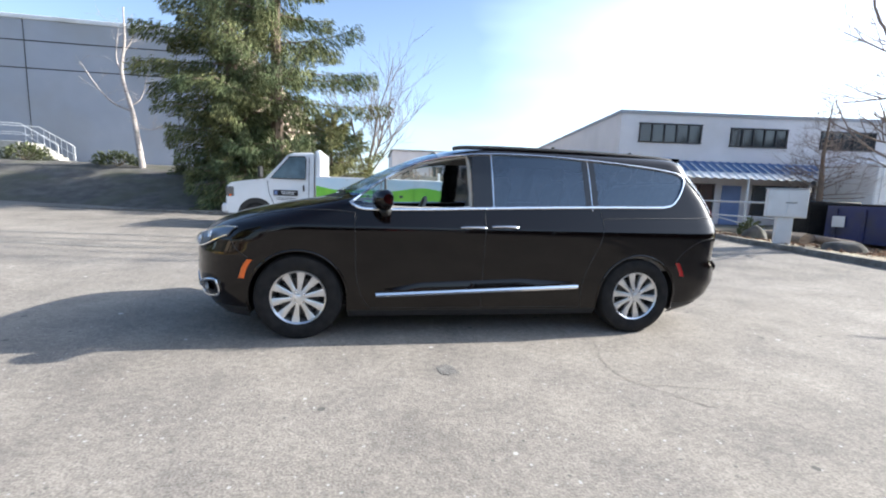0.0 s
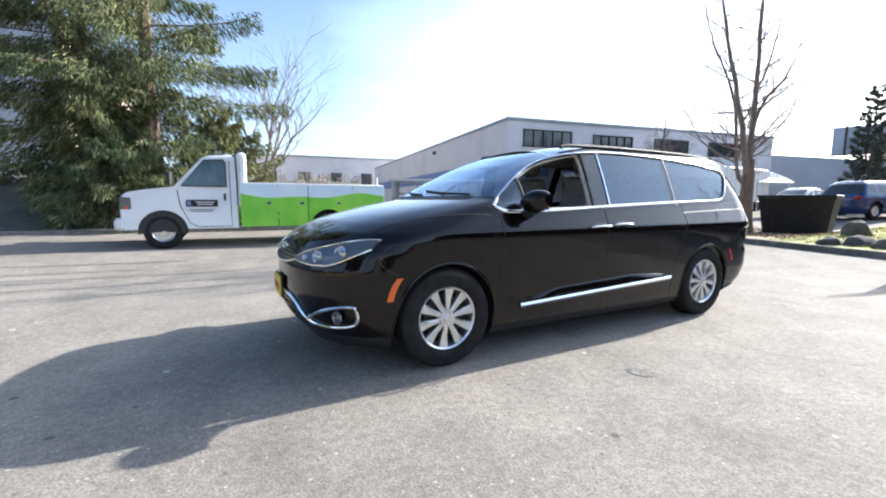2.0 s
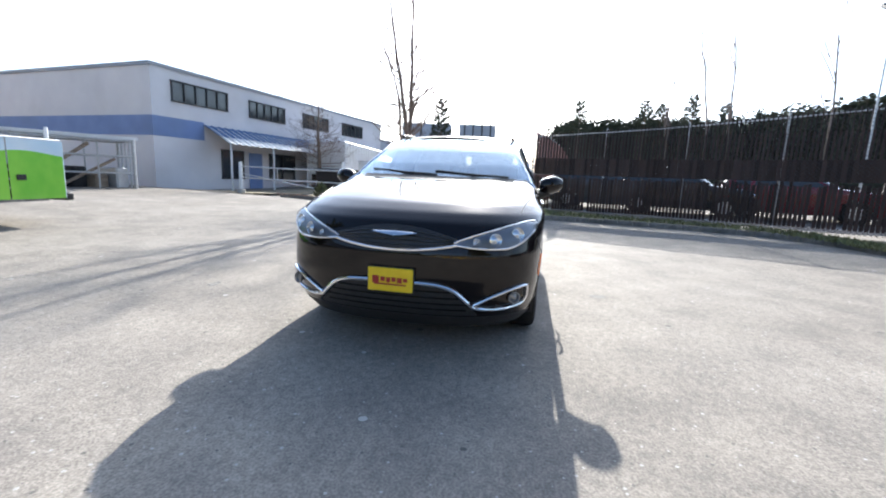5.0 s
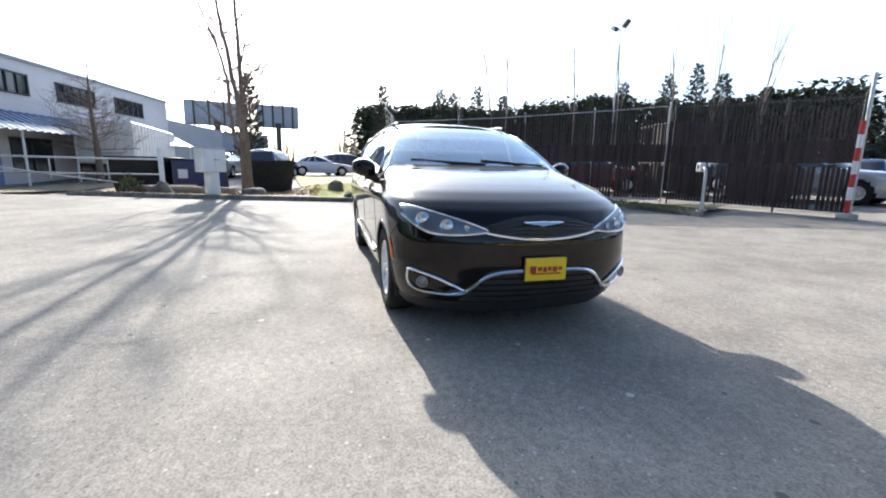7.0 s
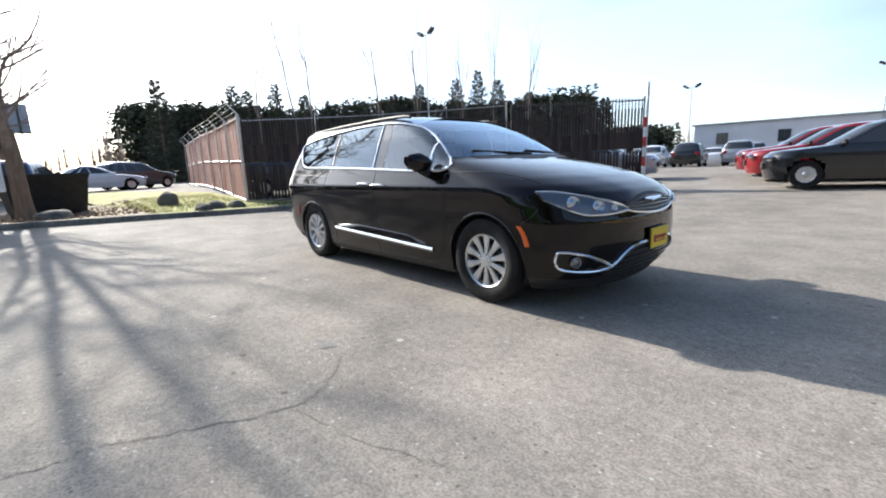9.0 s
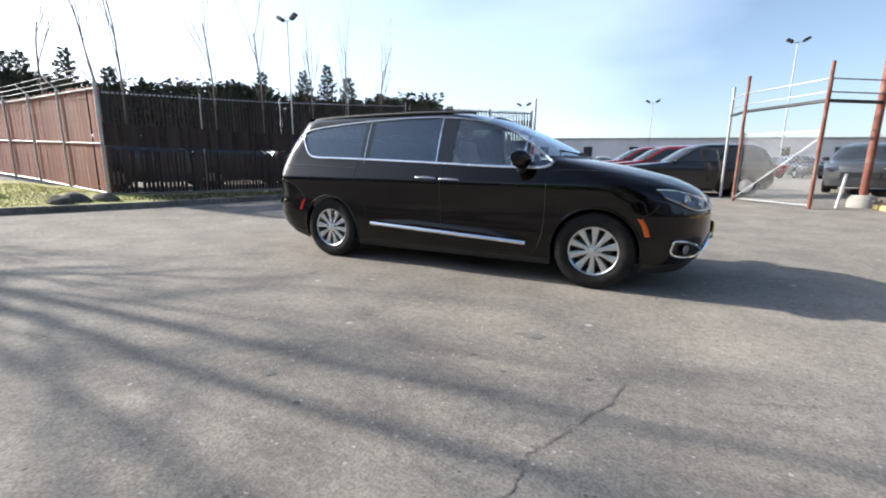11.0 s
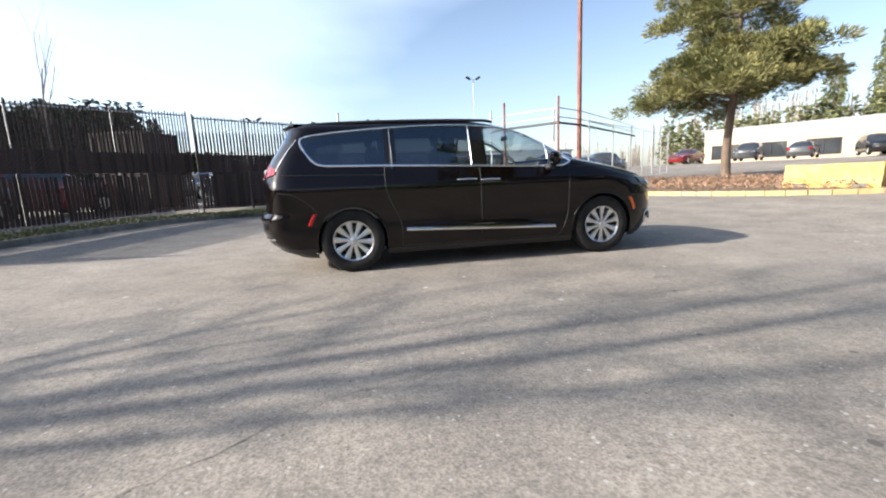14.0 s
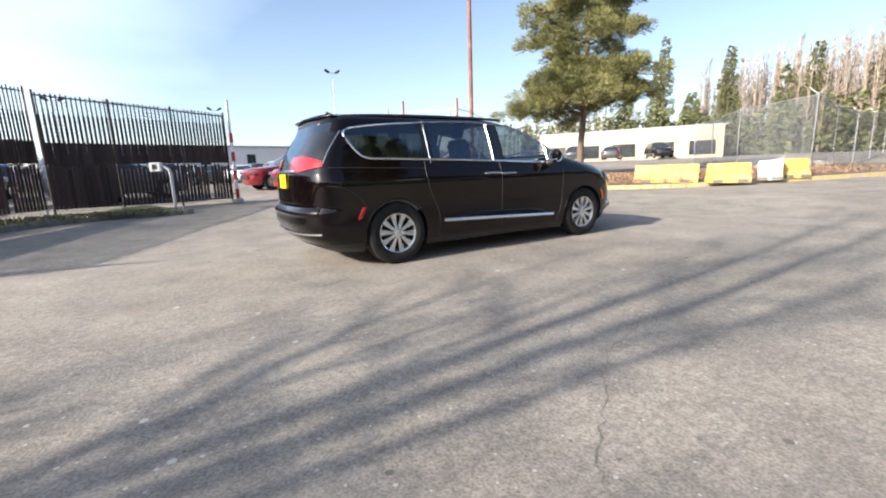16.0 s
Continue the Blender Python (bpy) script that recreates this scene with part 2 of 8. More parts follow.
M_YELLOW = mat("yellow_paint", (0.60, 0.385, 0.085), 0.75, color2=(0.66, 0.46, 0.14), scale=6, bump=0.3, bump_scale=60, stain=(0.42, 0.33, 0.17), stain_scale=2.5)
M_KERBYELLOW = mat("worn_kerb_paint", (0.40, 0.32, 0.16), 0.85, color2=(0.50, 0.39, 0.17), scale=5, bump=0.4, bump_scale=60, stain=(0.36, 0.32, 0.25), stain_scale=2.0)
M_GRASS = mat("grass", (0.30, 0.31, 0.09), 0.95, color2=(0.44, 0.41, 0.17), scale=3.0, bump=0.7, bump_scale=40, stain=(0.28, 0.24, 0.13), stain_scale=0.8)
M_WEED = mat("weedy_dirt", (0.14, 0.125, 0.075), 0.97, color2=(0.22, 0.19, 0.12), scale=4.0, bump=0.8, bump_scale=35, stain=(0.12, 0.13, 0.05), stain_scale=1.4)
M_WEEDBLADE = mat("weed_blade", (0.16, 0.165, 0.07), 0.85, island=0.45)
M_BLADE = mat("grass_blade", (0.50, 0.49, 0.17), 0.8, island=0.3)
M_BARK_SOIL = mat("bark_soil", (0.15, 0.115, 0.085), 0.98, color2=(0.26, 0.20, 0.15), scale=7, bump=0.8, bump_scale=30, stain=(0.11, 0.085, 0.06))
M_DRYSOIL = mat("dry_tan_soil", (0.27, 0.22, 0.15), 0.98, color2=(0.40, 0.335, 0.235), scale=6, bump=0.8, bump_scale=30, stain=(0.22, 0.20, 0.10), stain_scale=1.1)
M_DRYLEAF = mat("dry_leaf", (0.27, 0.17, 0.11), 0.9, island=0.5)
# Colour darkened to put the spruces' shade into the bank.
M_BANK = mat("bank_ground", (0.085, 0.08, 0.072), 0.98, color2=(0.15, 0.14, 0.125), scale=2.5, bump=0.6, bump_scale=25, stain=(0.10, 0.10, 0.06))
M_PAINT = mat("dark_brown_paint", (0.0024, 0.0010, 0.0010), 0.28, coat=1.0, spec=0.03, color2=(0.0030, 0.0013, 0.0013), scale=900, detail=2)
M_PAINT.node_tree.nodes["Principled BSDF"].inputs["Coat IOR"].default_value = 1.42
M_GLOSSBLACK = mat("gloss_black", (0.006, 0.006, 0.006), 0.12, coat=0.6)
M_BLACKPL = mat("black_plastic", (0.015, 0.015, 0.015), 0.55, color2=(0.022, 0.022, 0.022), scale=30, bump=0.1, bump_scale=300)
M_CHROME = mat("chrome", (0.82, 0.83, 0.85), 0.12, metal=1.0)
M_ALLOY = mat("alloy", (0.72, 0.73, 0.74), 0.28, metal=0.9, color2=(0.62, 0.63, 0.64), scale=12)
M_DARKMETAL = mat("dark_metal", (0.05, 0.05, 0.052), 0.5, metal=0.7, color2=(0.09, 0.085, 0.08), scale=20)
M_RUBBER = mat("tyre_rubber", (0.011, 0.011, 0.012), 0.85, spec=0.25, color2=(0.022, 0.021, 0.02), scale=14, bump=0.2, bump_scale=120)
M_LAMPGREY = mat("grey_lamp_glass", (0.22, 0.23, 0.24), 0.12, metal=0.6)
# Overlarge indices brighten the panes' reflections; bluish gloss puts sky blue into them.
M_GLASS_CLEAR = glass("clear_glass", (0.82, 0.90, 0.91), ior=2.2)
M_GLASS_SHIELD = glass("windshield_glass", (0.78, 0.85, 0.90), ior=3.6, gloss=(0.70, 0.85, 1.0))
M_GLASS_TINT = glass("tinted_glass", (0.17, 0.185, 0.20), ior=2.15, gloss=(0.72, 0.86, 1.0))
M_LAMPHOUSE = mat("lamp_housing", (0.16, 0.175, 0.20), 0.3, metal=0.5)
M_LENS = glass("lamp_lens", (0.86, 0.88, 0.90))
M_REDLENS = mat("red_lens", (0.33, 0.004, 0.007), 0.12, coat=0.6, spec=0.4, color2=(0.20, 0.003, 0.005), scale=9, stretch=(1, 1, 4))
M_REDREFL = mat("red_reflector", (0.35, 0.01, 0.01), 0.2, coat=0.5)
M_ORANGE = mat("orange_reflector", (0.75, 0.13, 0.012), 0.2, coat=0.5)
M_PLATE = mat("yellow_plate", (0.80, 0.58, 0.01), 0.45, color2=(0.76, 0.54, 0.01), scale=20)
M_PLATEINK = mat("red_ink", (0.35, 0.03, 0.02), 0.5)
M_INTERIOR = mat("interior_dark", (0.20, 0.185, 0.165), 0.75, color2=(0.25, 0.23, 0.205), scale=20, bump=0.15, bump_scale=200)
M_SEAT = mat("seat_leather", (0.17, 0.142, 0.115), 0.5, color2=(0.23, 0.195, 0.16), scale=15, bump=0.15, bump_scale=120)
M_HEADLINER = mat("headliner", (0.42, 0.39, 0.34), 0.9, color2=(0.46, 0.43, 0.38), scale=20)
M_WHITEPAINT = mat("white_paint", (0.74, 0.75, 0.77), 0.3, coat=0.4, color2=(0.68, 0.69, 0.70), scale=2.0)
M_WHITEMETAL = mat("white_metal", (0.66, 0.67, 0.68), 0.45, color2=(0.72, 0.73, 0.74), scale=4, stain=(0.52, 0.51, 0.48))
M_GALV = mat("galvanised_steel", (0.42, 0.43, 0.44), 0.45, metal=0.6, color2=(0.55, 0.56, 0.57), scale=18)
M_RUST = mat("rusty_paint", (0.24, 0.080, 0.055), 0.75, color2=(0.17, 0.068, 0.05), scale=5, bump=0.3, bump_scale=50, stain=(0.30, 0.19, 0.15), stain_scale=3)


# ---- mesh helpers ----
class Geo:
    """Collects vertices and faces of one mesh."""

    def __init__(self):
        self.v, self.f = [], []

    def quad(self, a, b, c, d):
        k = len(self.v)
        self.v += [tuple(a), tuple(b), tuple(c), tuple(d)]
        self.f.append((k, k + 1, k + 2, k + 3))

    def poly(self, pts):
        k = len(self.v)
        self.v += [tuple(p) for p in pts]
        self.f.append(tuple(range(k, k + len(pts))))

    def grid(self, rows, close=False):
        """A sheet over rows of points, all of one length."""
        k, n = len(self.v), len(rows[0])
        for r in rows:
            self.v += [tuple(p) for p in r]
        for i in range(len(rows) - 1):
            for j in range(n if close else n - 1):
                j2 = (j + 1) % n
                self.f.append((k + i * n + j, k + i * n + j2, k + (i + 1) * n + j2, k + (i + 1) * n + j))

    def box(self, c, s, m=None, bevel=0.0):
        """A box with chamfered vertical and horizontal edges."""
        hx, hy, hz = s[0] / 2, s[1] / 2, s[2] / 2
        b = min(bevel, hx * 0.9, hy * 0.9, hz * 0.9)
        m = m if m is not None else Matrix.Identity(4)
        cv = Vector(c)

        def put(p):
            return tuple(m @ (cv + Vector(p)))
        if b <= 0:
            k = len(self.v)
            self.v += [put((x, y, z)) for z in (-hz, hz) for x, y in ((-hx, -hy), (hx, -hy), (hx, hy), (-hx, hy))]
            self.f += [(k + 3, k + 2, k + 1, k), (k + 4, k + 5, k + 6, k + 7)]
            self.f += [(k + i, k + (i + 1) % 4, k + 4 + (i + 1) % 4, k + 4 + i) for i in range(4)]
            return
        rings = []
        for z, q in ((-hz, b), (-hz + b, 0), (hz - b, 0), (hz, b)):
            x, y = hx - q, hy - q
            e = b if q == 0 else b * 0.5
            rings.append([put(p) for p in ((-x + e, -y, z), (x - e, -y, z), (x, -y + e, z), (x, y - e, z), (x - e, y, z), (-x + e, y, z), (-x, y - e, z), (-x, -y + e, z))])
        k = len(self.v)
        self.grid(rings, True)
        self.f.append(tuple(k + i for i in range(7, -1, -1)))
        self.f.append(tuple(k + 24 + i for i in range(8)))

    def tube(self, pts, r, seg=8, close=False, caps=True):
        """A round bar along points; r is one radius or one for each point."""
        pts = [Vector(p) for p in pts]
        n = len(pts)
        rr = r if isinstance(r, (list, tuple)) else [r] * n
        rings, ref = [], None
        for i, p in enumerate(pts):
            if close:
                d = pts[(i + 1) % n] - pts[i - 1]
            else:
                d = pts[min(i + 1, n - 1)] - pts[max(i - 1, 0)]
            d = d.normalized() if d.length > 1e-9 else Vector((0, 0, 1))
            if ref is None:
                ref = Vector((0, 0, 1)) if abs(d.z) < 0.9 else Vector((1, 0, 0))
            u = (ref - d * ref.dot(d))
            u = u.normalized() if u.length > 1e-6 else d.orthogonal().normalized()
            ref = u
            w = d.cross(u)
            rings.append([tuple(p + (u * math.cos(a) + w * math.sin(a)) * rr[i]) for a in [2 * math.pi * j / seg for j in range(seg)]])
        k = len(self.v)
        self.grid(rings + ([rings[0]] if close else []), True)
        if caps and not close:
            self.f.append(tuple(k + i for i in range(seg - 1, -1, -1)))
            self.f.append(tuple(k + (n - 1) * seg + i for i in range(seg)))

    def lathe(self, prof, c, seg=40, axis="y"):
        """Turns (offset along the axis, radius) pairs round the axis through c."""
        rows = []
        for o, r in prof:
            row = []
            for j in range(seg):
                a = 2 * math.pi * j / seg
                s, t = math.cos(a) * r, math.sin(a) * r
                row.append((c[0] + s, c[1] + o, c[2] + t) if axis == "y" else ((c[0] + o, c[1] + s, c[2] + t) if axis == "x" else (c[0] + s, c[1] + t, c[2] + o)))
            rows.append(row)
        self.grid(rows, True)

    def mesh(self, name, material, smooth=True, angle=38):
        me = bpy.data.meshes.new(name)
        me.from_pydata(self.v, [], self.f)
        for mm in (material if isinstance(material, (list, tuple)) else [material]):
            me.materials.append(mm)
        if smooth:
            me.polygons.foreach_set("use_smooth", [True] * len(me.polygons))
            me.set_sharp_from_angle(angle=radians(angle))
        me.update()
        return me


def part(name, g, material, parent=None, label="", smooth=True, angle=38):
    ob = new(name, g.mesh(name, material, smooth, angle))
    if parent is not None:
        ob.parent = parent
    if label:
        ob["label"] = label
    return ob


def thing(name, label, category, at=(0, 0, 0), rz=0.0, group="", kind=""):
    ob = new(name)
    ob.empty_display_size = 0.2
    ob.matrix_world = pose(at[0], at[1], at[2], 0, 0, rz)
    return tagged(ob, label, category, group, kind)


def solo(name, g, material, label, category, group="", kind="", smooth=True, angle=38):
    return tagged(part(name, g, material, None, "", smooth, angle), label, category, group, kind)


def recalc(g):
    """Makes the faces of a closed shape look outwards."""
    bm = bmesh.new()
    me = bpy.data.meshes.new("tmp")
    me.from_pydata(g.v, [], g.f)
    bm.from_mesh(me)
    bmesh.ops.remove_doubles(bm, verts=bm.verts, dist=1e-4)
    bmesh.ops.recalc_face_normals(bm, faces=bm.faces)
    bm.verts.index_update()
    g.v = [tuple(v.co) for v in bm.verts]
    g.f = [tuple(v.index for v in f.verts) for f in bm.faces]
    bm.free()
    bpy.data.meshes.remove(me)
    return g


# ---- the minivan: its shape as a stack of level outlines ----
def smooth_table(pairs):
    zs, vs = np.array([p[0] for p in pairs]), np.array([p[1] for p in pairs])
    fine = np.linspace(zs[0], zs[-1], 800)
    val = np.interp(fine, zs, vs)
    k = np.ones(15) / 15
    pad = np.concatenate([np.full(7, val[0]), val, np.full(7, val[-1])])
    sm = np.convolve(pad, k, "valid")
    return lambda z: float(np.interp(z, fine, sm))


V_NOSE = smooth_table([(0.18, -2.36), (0.28, -2.45), (0.40, -2.51), (0.55, -2.535), (0.72, -2.53), (0.84, -2.49), (0.92, -2.42), (0.98, -2.32),
                       (1.04, -2.17), (1.09, -1.98), (1.14, -1.76), (1.18, -1.55), (1.21, -1.38), (1.235, -1.31), (1.35, -1.10), (1.50, -0.79), (1.60, -0.55),
                       (1.66, -0.36), (1.70, -0.16), (1.735, 0.08), (1.76, 0.42), (1.775, 0.95)])
V_TAIL = smooth_table([(0.18, 2.25), (0.26, 2.44), (0.36, 2.56), (0.50, 2.62), (0.64, 2.62), (0.70, 2.57), (0.90, 2.56), (1.05, 2.55), (1.18, 2.51), (1.30, 2.45),
                       (1.50, 2.32), (1.60, 2.27), (1.66, 2.27), (1.70, 2.20), (1.735, 1.95), (1.76, 1.60), (1.775, 1.05)])
V_HALF = smooth_table([(0.18, 0.90), (0.24, 0.945), (0.34, 0.965), (0.48, 0.985), (0.62, 0.990), (0.80, 0.998), (0.93, 1.006), (0.975, 1.004), (1.02, 0.984), (1.10, 0.950), (1.18, 0.916),
                       (1.30, 0.872), (1.45, 0.815), (1.58, 0.757), (1.63, 0.735), (1.67, 0.69), (1.70, 0.62), (1.73, 0.50), (1.755, 0.33), (1.775, 0.0)])
V_LF = smooth_table([(0.18, 0.70), (0.80, 0.80), (0.95, 0.82), (1.05, 0.84), (1.14, 0.72), (1.20, 0.56), (1.26, 0.46), (1.40, 0.40), (1.55, 0.38), (1.68, 0.50), (1.775, 0.3)])
V_LR = smooth_table([(0.18, 0.50), (0.60, 0.52), (1.00, 0.42), (1.30, 0.36), (1.60, 0.34), (1.70, 0.45), (1.775, 0.3)])
V_NF, V_NR = 2.55, 2.9
ARCHES = ((-1.545, 0.36, 0.405), (1.545, 0.36, 0.395))


def van_half(x, z):
    """Half the body's width at x and height z."""
    w, xn, xt = V_HALF(z), V_NOSE(z), V_TAIL(z)
    lf, lr = V_LF(z), V_LR(z)
    if x < xn + lf:
        t = min(1.0, (xn + lf - x) / lf)
        return w * max(0.0, 1 - t ** V_NF) ** (1 / V_NF)
    if x > xt - lr:
        t = min(1.0, (x - xt + lr) / lr)
        return w * max(0.0, 1 - t ** V_NR) ** (1 / V_NR)
    return w


def van_front(y, z):
    """The x of the body's front at y and z."""
    t = min(1.0, abs(y) / V_HALF(z))
    return V_NOSE(z) + V_LF(z) - V_LF(z) * max(0.0, 1 - t ** V_NF) ** (1 / V_NF)


def van_back(y, z):
    t = min(1.0, abs(y) / V_HALF(z))
    return V_TAIL(z) - V_LR(z) + V_LR(z) * max(0.0, 1 - t ** V_NR) ** (1 / V_NR)


def curve_through(pts, n):
    """Catmull-Rom points along the given ones."""
    p = [Vector(q) for q in pts]
    p = [p[0] * 2 - p[1]] + p + [p[-1] * 2 - p[-2]]
    out = []
    for i in range(1, len(p) - 2):
        for k in range(n):
            t = k / n
            a, b, c, d = p[i - 1], p[i], p[i + 1], p[i + 2]
            out.append(0.5 * ((2 * b) + (c - a) * t + (2 * a - 5 * b + 4 * c - d) * t * t + (3 * b - a - 3 * c + d) * t ** 3))
    return out + [p[-2]]


# outline of the side windows as (x, z), round from the front tip over the top and back along the belt
DLO_TOP = curve_through([(-1.13, 1.165), (-0.86, 1.365), (-0.58, 1.515), (-0.28, 1.595), (0.10, 1.635), (0.55, 1.642), (1.10, 1.622), (1.62, 1.585), (1.95, 1.545), (2.045, 1.512)], 8)
DLO_END = curve_through([(2.045, 1.512), (2.055, 1.465), (2.00, 1.355), (1.93, 1.265), (1.87, 1.225), (1.79, 1.207)], 6)
DLO_BELT = curve_through([(1.79, 1.207), (1.2, 1.192), (0.5, 1.168), (0.0, 1.148), (-0.5, 1.127), (-0.9, 1.118), (-1.04, 1.125), (-1.13, 1.165)], 8)
DLO = [(p[0], p[1]) for p in DLO_TOP[:-1] + DLO_END[:-1] + DLO_BELT[:-1]]


def inside(x, z, poly):
    c, j = False, len(poly) - 1
    for i in range(len(poly)):
        (xi, zi), (xj, zj) = poly[i], poly[j]
        if (zi > z) != (zj > z) and x < (xj - xi) * (z - zi) / (zj - zi) + xi:
            c = not c
        j = i
    return c


def nearest_on(x, z, poly):
    best, bd = (x, z), 1e9
    for i in range(len(poly)):
        (ax, az), (bx, bz) = poly[i - 1], poly[i]
        dx, dz = bx - ax, bz - az
        t = max(0.0, min(1.0, ((x - ax) * dx + (z - az) * dz) / (dx * dx + dz * dz + 1e-12)))
        qx, qz = ax + t * dx, az + t * dz
        d = (qx - x) ** 2 + (qz - z) ** 2
        if d < bd:
            best, bd = (qx, qz), d
    return best


def build_van():
    van = thing("minivan", "glossy dark brown minivan with chrome window trim, parked on worn asphalt", "minivan")
    zs = sorted(set([round(z, 4) for z in list(np.arange(0.18, 0.90, 0.016)) + list(np.arange(0.90, 1.24, 0.0085)) + list(np.arange(1.24, 1.66, 0.0145)) + list(np.arange(1.66, 1.7751, 0.006))] + [1.775]))
    NFC, NSC, NRC = 34, 190, 22
    cols = [("f", i / NFC) for i in range(NFC)] + [("s", i / NSC) for i in range(NSC)] + [("r", i / NRC) for i in range(NRC + 1)]

    def P(z, col):
        k, a = col
        w, xn, xt, lf, lr = V_HALF(z) if z < 1.774 else 0.0, V_NOSE(z), V_TAIL(z), V_LF(z), V_LR(z)
        if k == "f":
            th = a * math.pi / 2
            return (xn + lf - lf * math.cos(th) ** (2 / V_NF) if a < 1 else xn + lf, w * math.sin(th) ** (2 / V_NF))
        if k == "s":
            xa, xb = xn + lf, xt - lr
            return (xa + (xb - xa) * a, w)
        th = a * math.pi / 2
        return (xt - lr + lr * math.sin(th) ** (2 / V_NR), w * max(0.0, math.cos(th)) ** (2 / V_NR))

    nr, nc = len(zs), len(cols)
    pts = [[(*P(z, c), z) for c in cols] for z in zs]
    kinds = {}

    def arch_hit(x, z):
        for cx, cz, r in ARCHES:
            if abs(x - cx) < r and (z < cz or math.hypot(x - cx, z - cz) < r):
                return True
        return False

    for i in range(nr - 1):
        for j in range(nc - 1):
            q = [pts[i][j], pts[i][j + 1], pts[i + 1][j + 1], pts[i + 1][j]]
            x, y, z = sum(p[0] for p in q) / 4, sum(p[1] for p in q) / 4, sum(p[2] for p in q) / 4
            k = "paint"
            col, a = cols[j]
            if arch_hit(x, z) and y > 0.55:
                k = None
            elif inside(x, z, DLO) and y > 0.3:
                if x < -0.835:
                    k = "quarter_glass"
                elif x < -0.07:
                    k = "front_window"
                elif x < 0.125:
                    k = "b_pillar"
                elif x < 1.0:
                    k = "slide_window"
                elif x < 1.13:
                    k = "c_pillar"
                else:
                    k = "rear_quarter_window"
            elif col == "f" and 1.232 < z < 1.668 and a < 0.80:
                k = "windshield"
            elif col == "r" and 1.20 < z < 1.60 and a > 0.30:
                k = "rear_window"
            elif z < 0.245 and -1.2 < x < 1.2:
                k = "sill"
            elif z < 0.30 and x > 1.9:
                k = "sill"
            elif z < 0.27 and x < -1.9:
                k = "sill"
            kinds[i, j] = k
    # pull the vertices on the windows' outline onto it
    side_glass = ("quarter_glass", "front_window", "b_pillar", "slide_window", "c_pillar", "rear_quarter_window")
    for i in range(1, nr - 1):
        for j in range(1, nc - 1):
            around = [kinds.get((a, b)) for a in (i - 1, i) for b in (j - 1, j)]
            g = sum(1 for k in around if k in side_glass)
            x, y, z = pts[i][j]
            if 0 < g < 4:
                nx, nz = nearest_on(x, z, DLO)
                if math.hypot(nx - x, nz - z) < 0.03:
                    pts[i][j] = (nx, van_half(nx, nz), nz)
            elif None in around and any(k is not None for k in around):
                for cx, cz, r in ARCHES:
                    d = math.hypot(x - cx, z - cz)
                    if abs(d - r) < 0.035 and z >= cz:
                        nx, nz = cx + (x - cx) * r / d, cz + (z - cz) * r / d
                        pts[i][j] = (nx, van_half(nx, nz), nz)
                    elif z < cz and abs(abs(x - cx) - r) < 0.035:
                        nx = cx + math.copysign(r, x - cx)
                        pts[i][j] = (nx, van_half(nx, z), z)

    def collect(names, sides=(-1, 1), inset=0.0):
        g, ids = Geo(), {}
        for s in sides:
            for (i, j), k in kinds.items():
                if k not in names:
                    continue
                f = []
                for a, b in ((i, j), (i, j + 1), (i + 1, j + 1), (i + 1, j)):
                    key = (a, b, s if pts[a][b][1] > 1e-5 else 0)
                    if key not in ids:
                        ids[key] = len(g.v)
                        x, y, z = pts[a][b]
                        g.v.append((x, s * max(0.0, y - inset), z))
                    f.append(ids[key])
                f = f if s < 0 else f[::-1]
                h = []
                for q in f:
                    if q not in h:
                        h.append(q)
                if len(h) > 2:
                    g.f.append(tuple(h))
        return g
    part("body", collect(("paint",)), M_PAINT, van, "dark brown metallic clear-coated paint", angle=60)
    part("rocker_panel", collect(("sill",)), M_BLACKPL, van, "matt black lower cladding", angle=60)
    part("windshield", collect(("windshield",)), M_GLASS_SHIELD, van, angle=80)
    part("rear_window", collect(("rear_window",)), M_GLASS_TINT, van, angle=80)
    for s, tag in ((-1, "driver"), (1, "passenger")):
        for k, m, lab in (("quarter_glass", M_GLASS_CLEAR, ""), ("front_window", M_GLASS_CLEAR, "lightly tinted front door glass"),
                          ("slide_window", M_GLASS_TINT, "dark privacy glass"), ("rear_quarter_window", M_GLASS_TINT, "dark privacy glass")):
            if s < 0 and k == "front_window":
                continue
            part("side_window", collect((k,), (s,), 0.006), m, van, lab, angle=80)
        for k in ("b_pillar", "c_pillar"):
            part("pillar_trim", collect((k,), (s,), 0.004), M_GLOSSBLACK, van, "gloss black pillar cover", angle=80)

        def on(x, z, out=0.0):
            return (x, s * (van_half(x, z) + out), z)
        g = Geo()
        g.tube([on(x, z, 0.002) for x, z in DLO], 0.0125, 8, close=True)
        part("window_trim", g, M_CHROME, van, "polished chrome window surround")
        g = Geo()
        g.tube([on(0.118, z, 0.004) for z in np.linspace(1.155, 1.632, 10)], 0.0065, 6)
        part("pillar_strip", g, M_CHROME, van)
        g = Geo()
        g.tube([on(1.06, z, 0.006) for z in np.linspace(1.15, 1.64, 10)], 0.0035, 6)
        part("divider_strip", g, M_CHROME, van)
        g = Geo()
        g.tube([on(-0.835, z, 0.002) for z in np.linspace(1.13, 1.375, 8)], 0.010, 6)
        part("divider_strip", g, M_BLACKPL if s < 0 else M_CHROME, van)
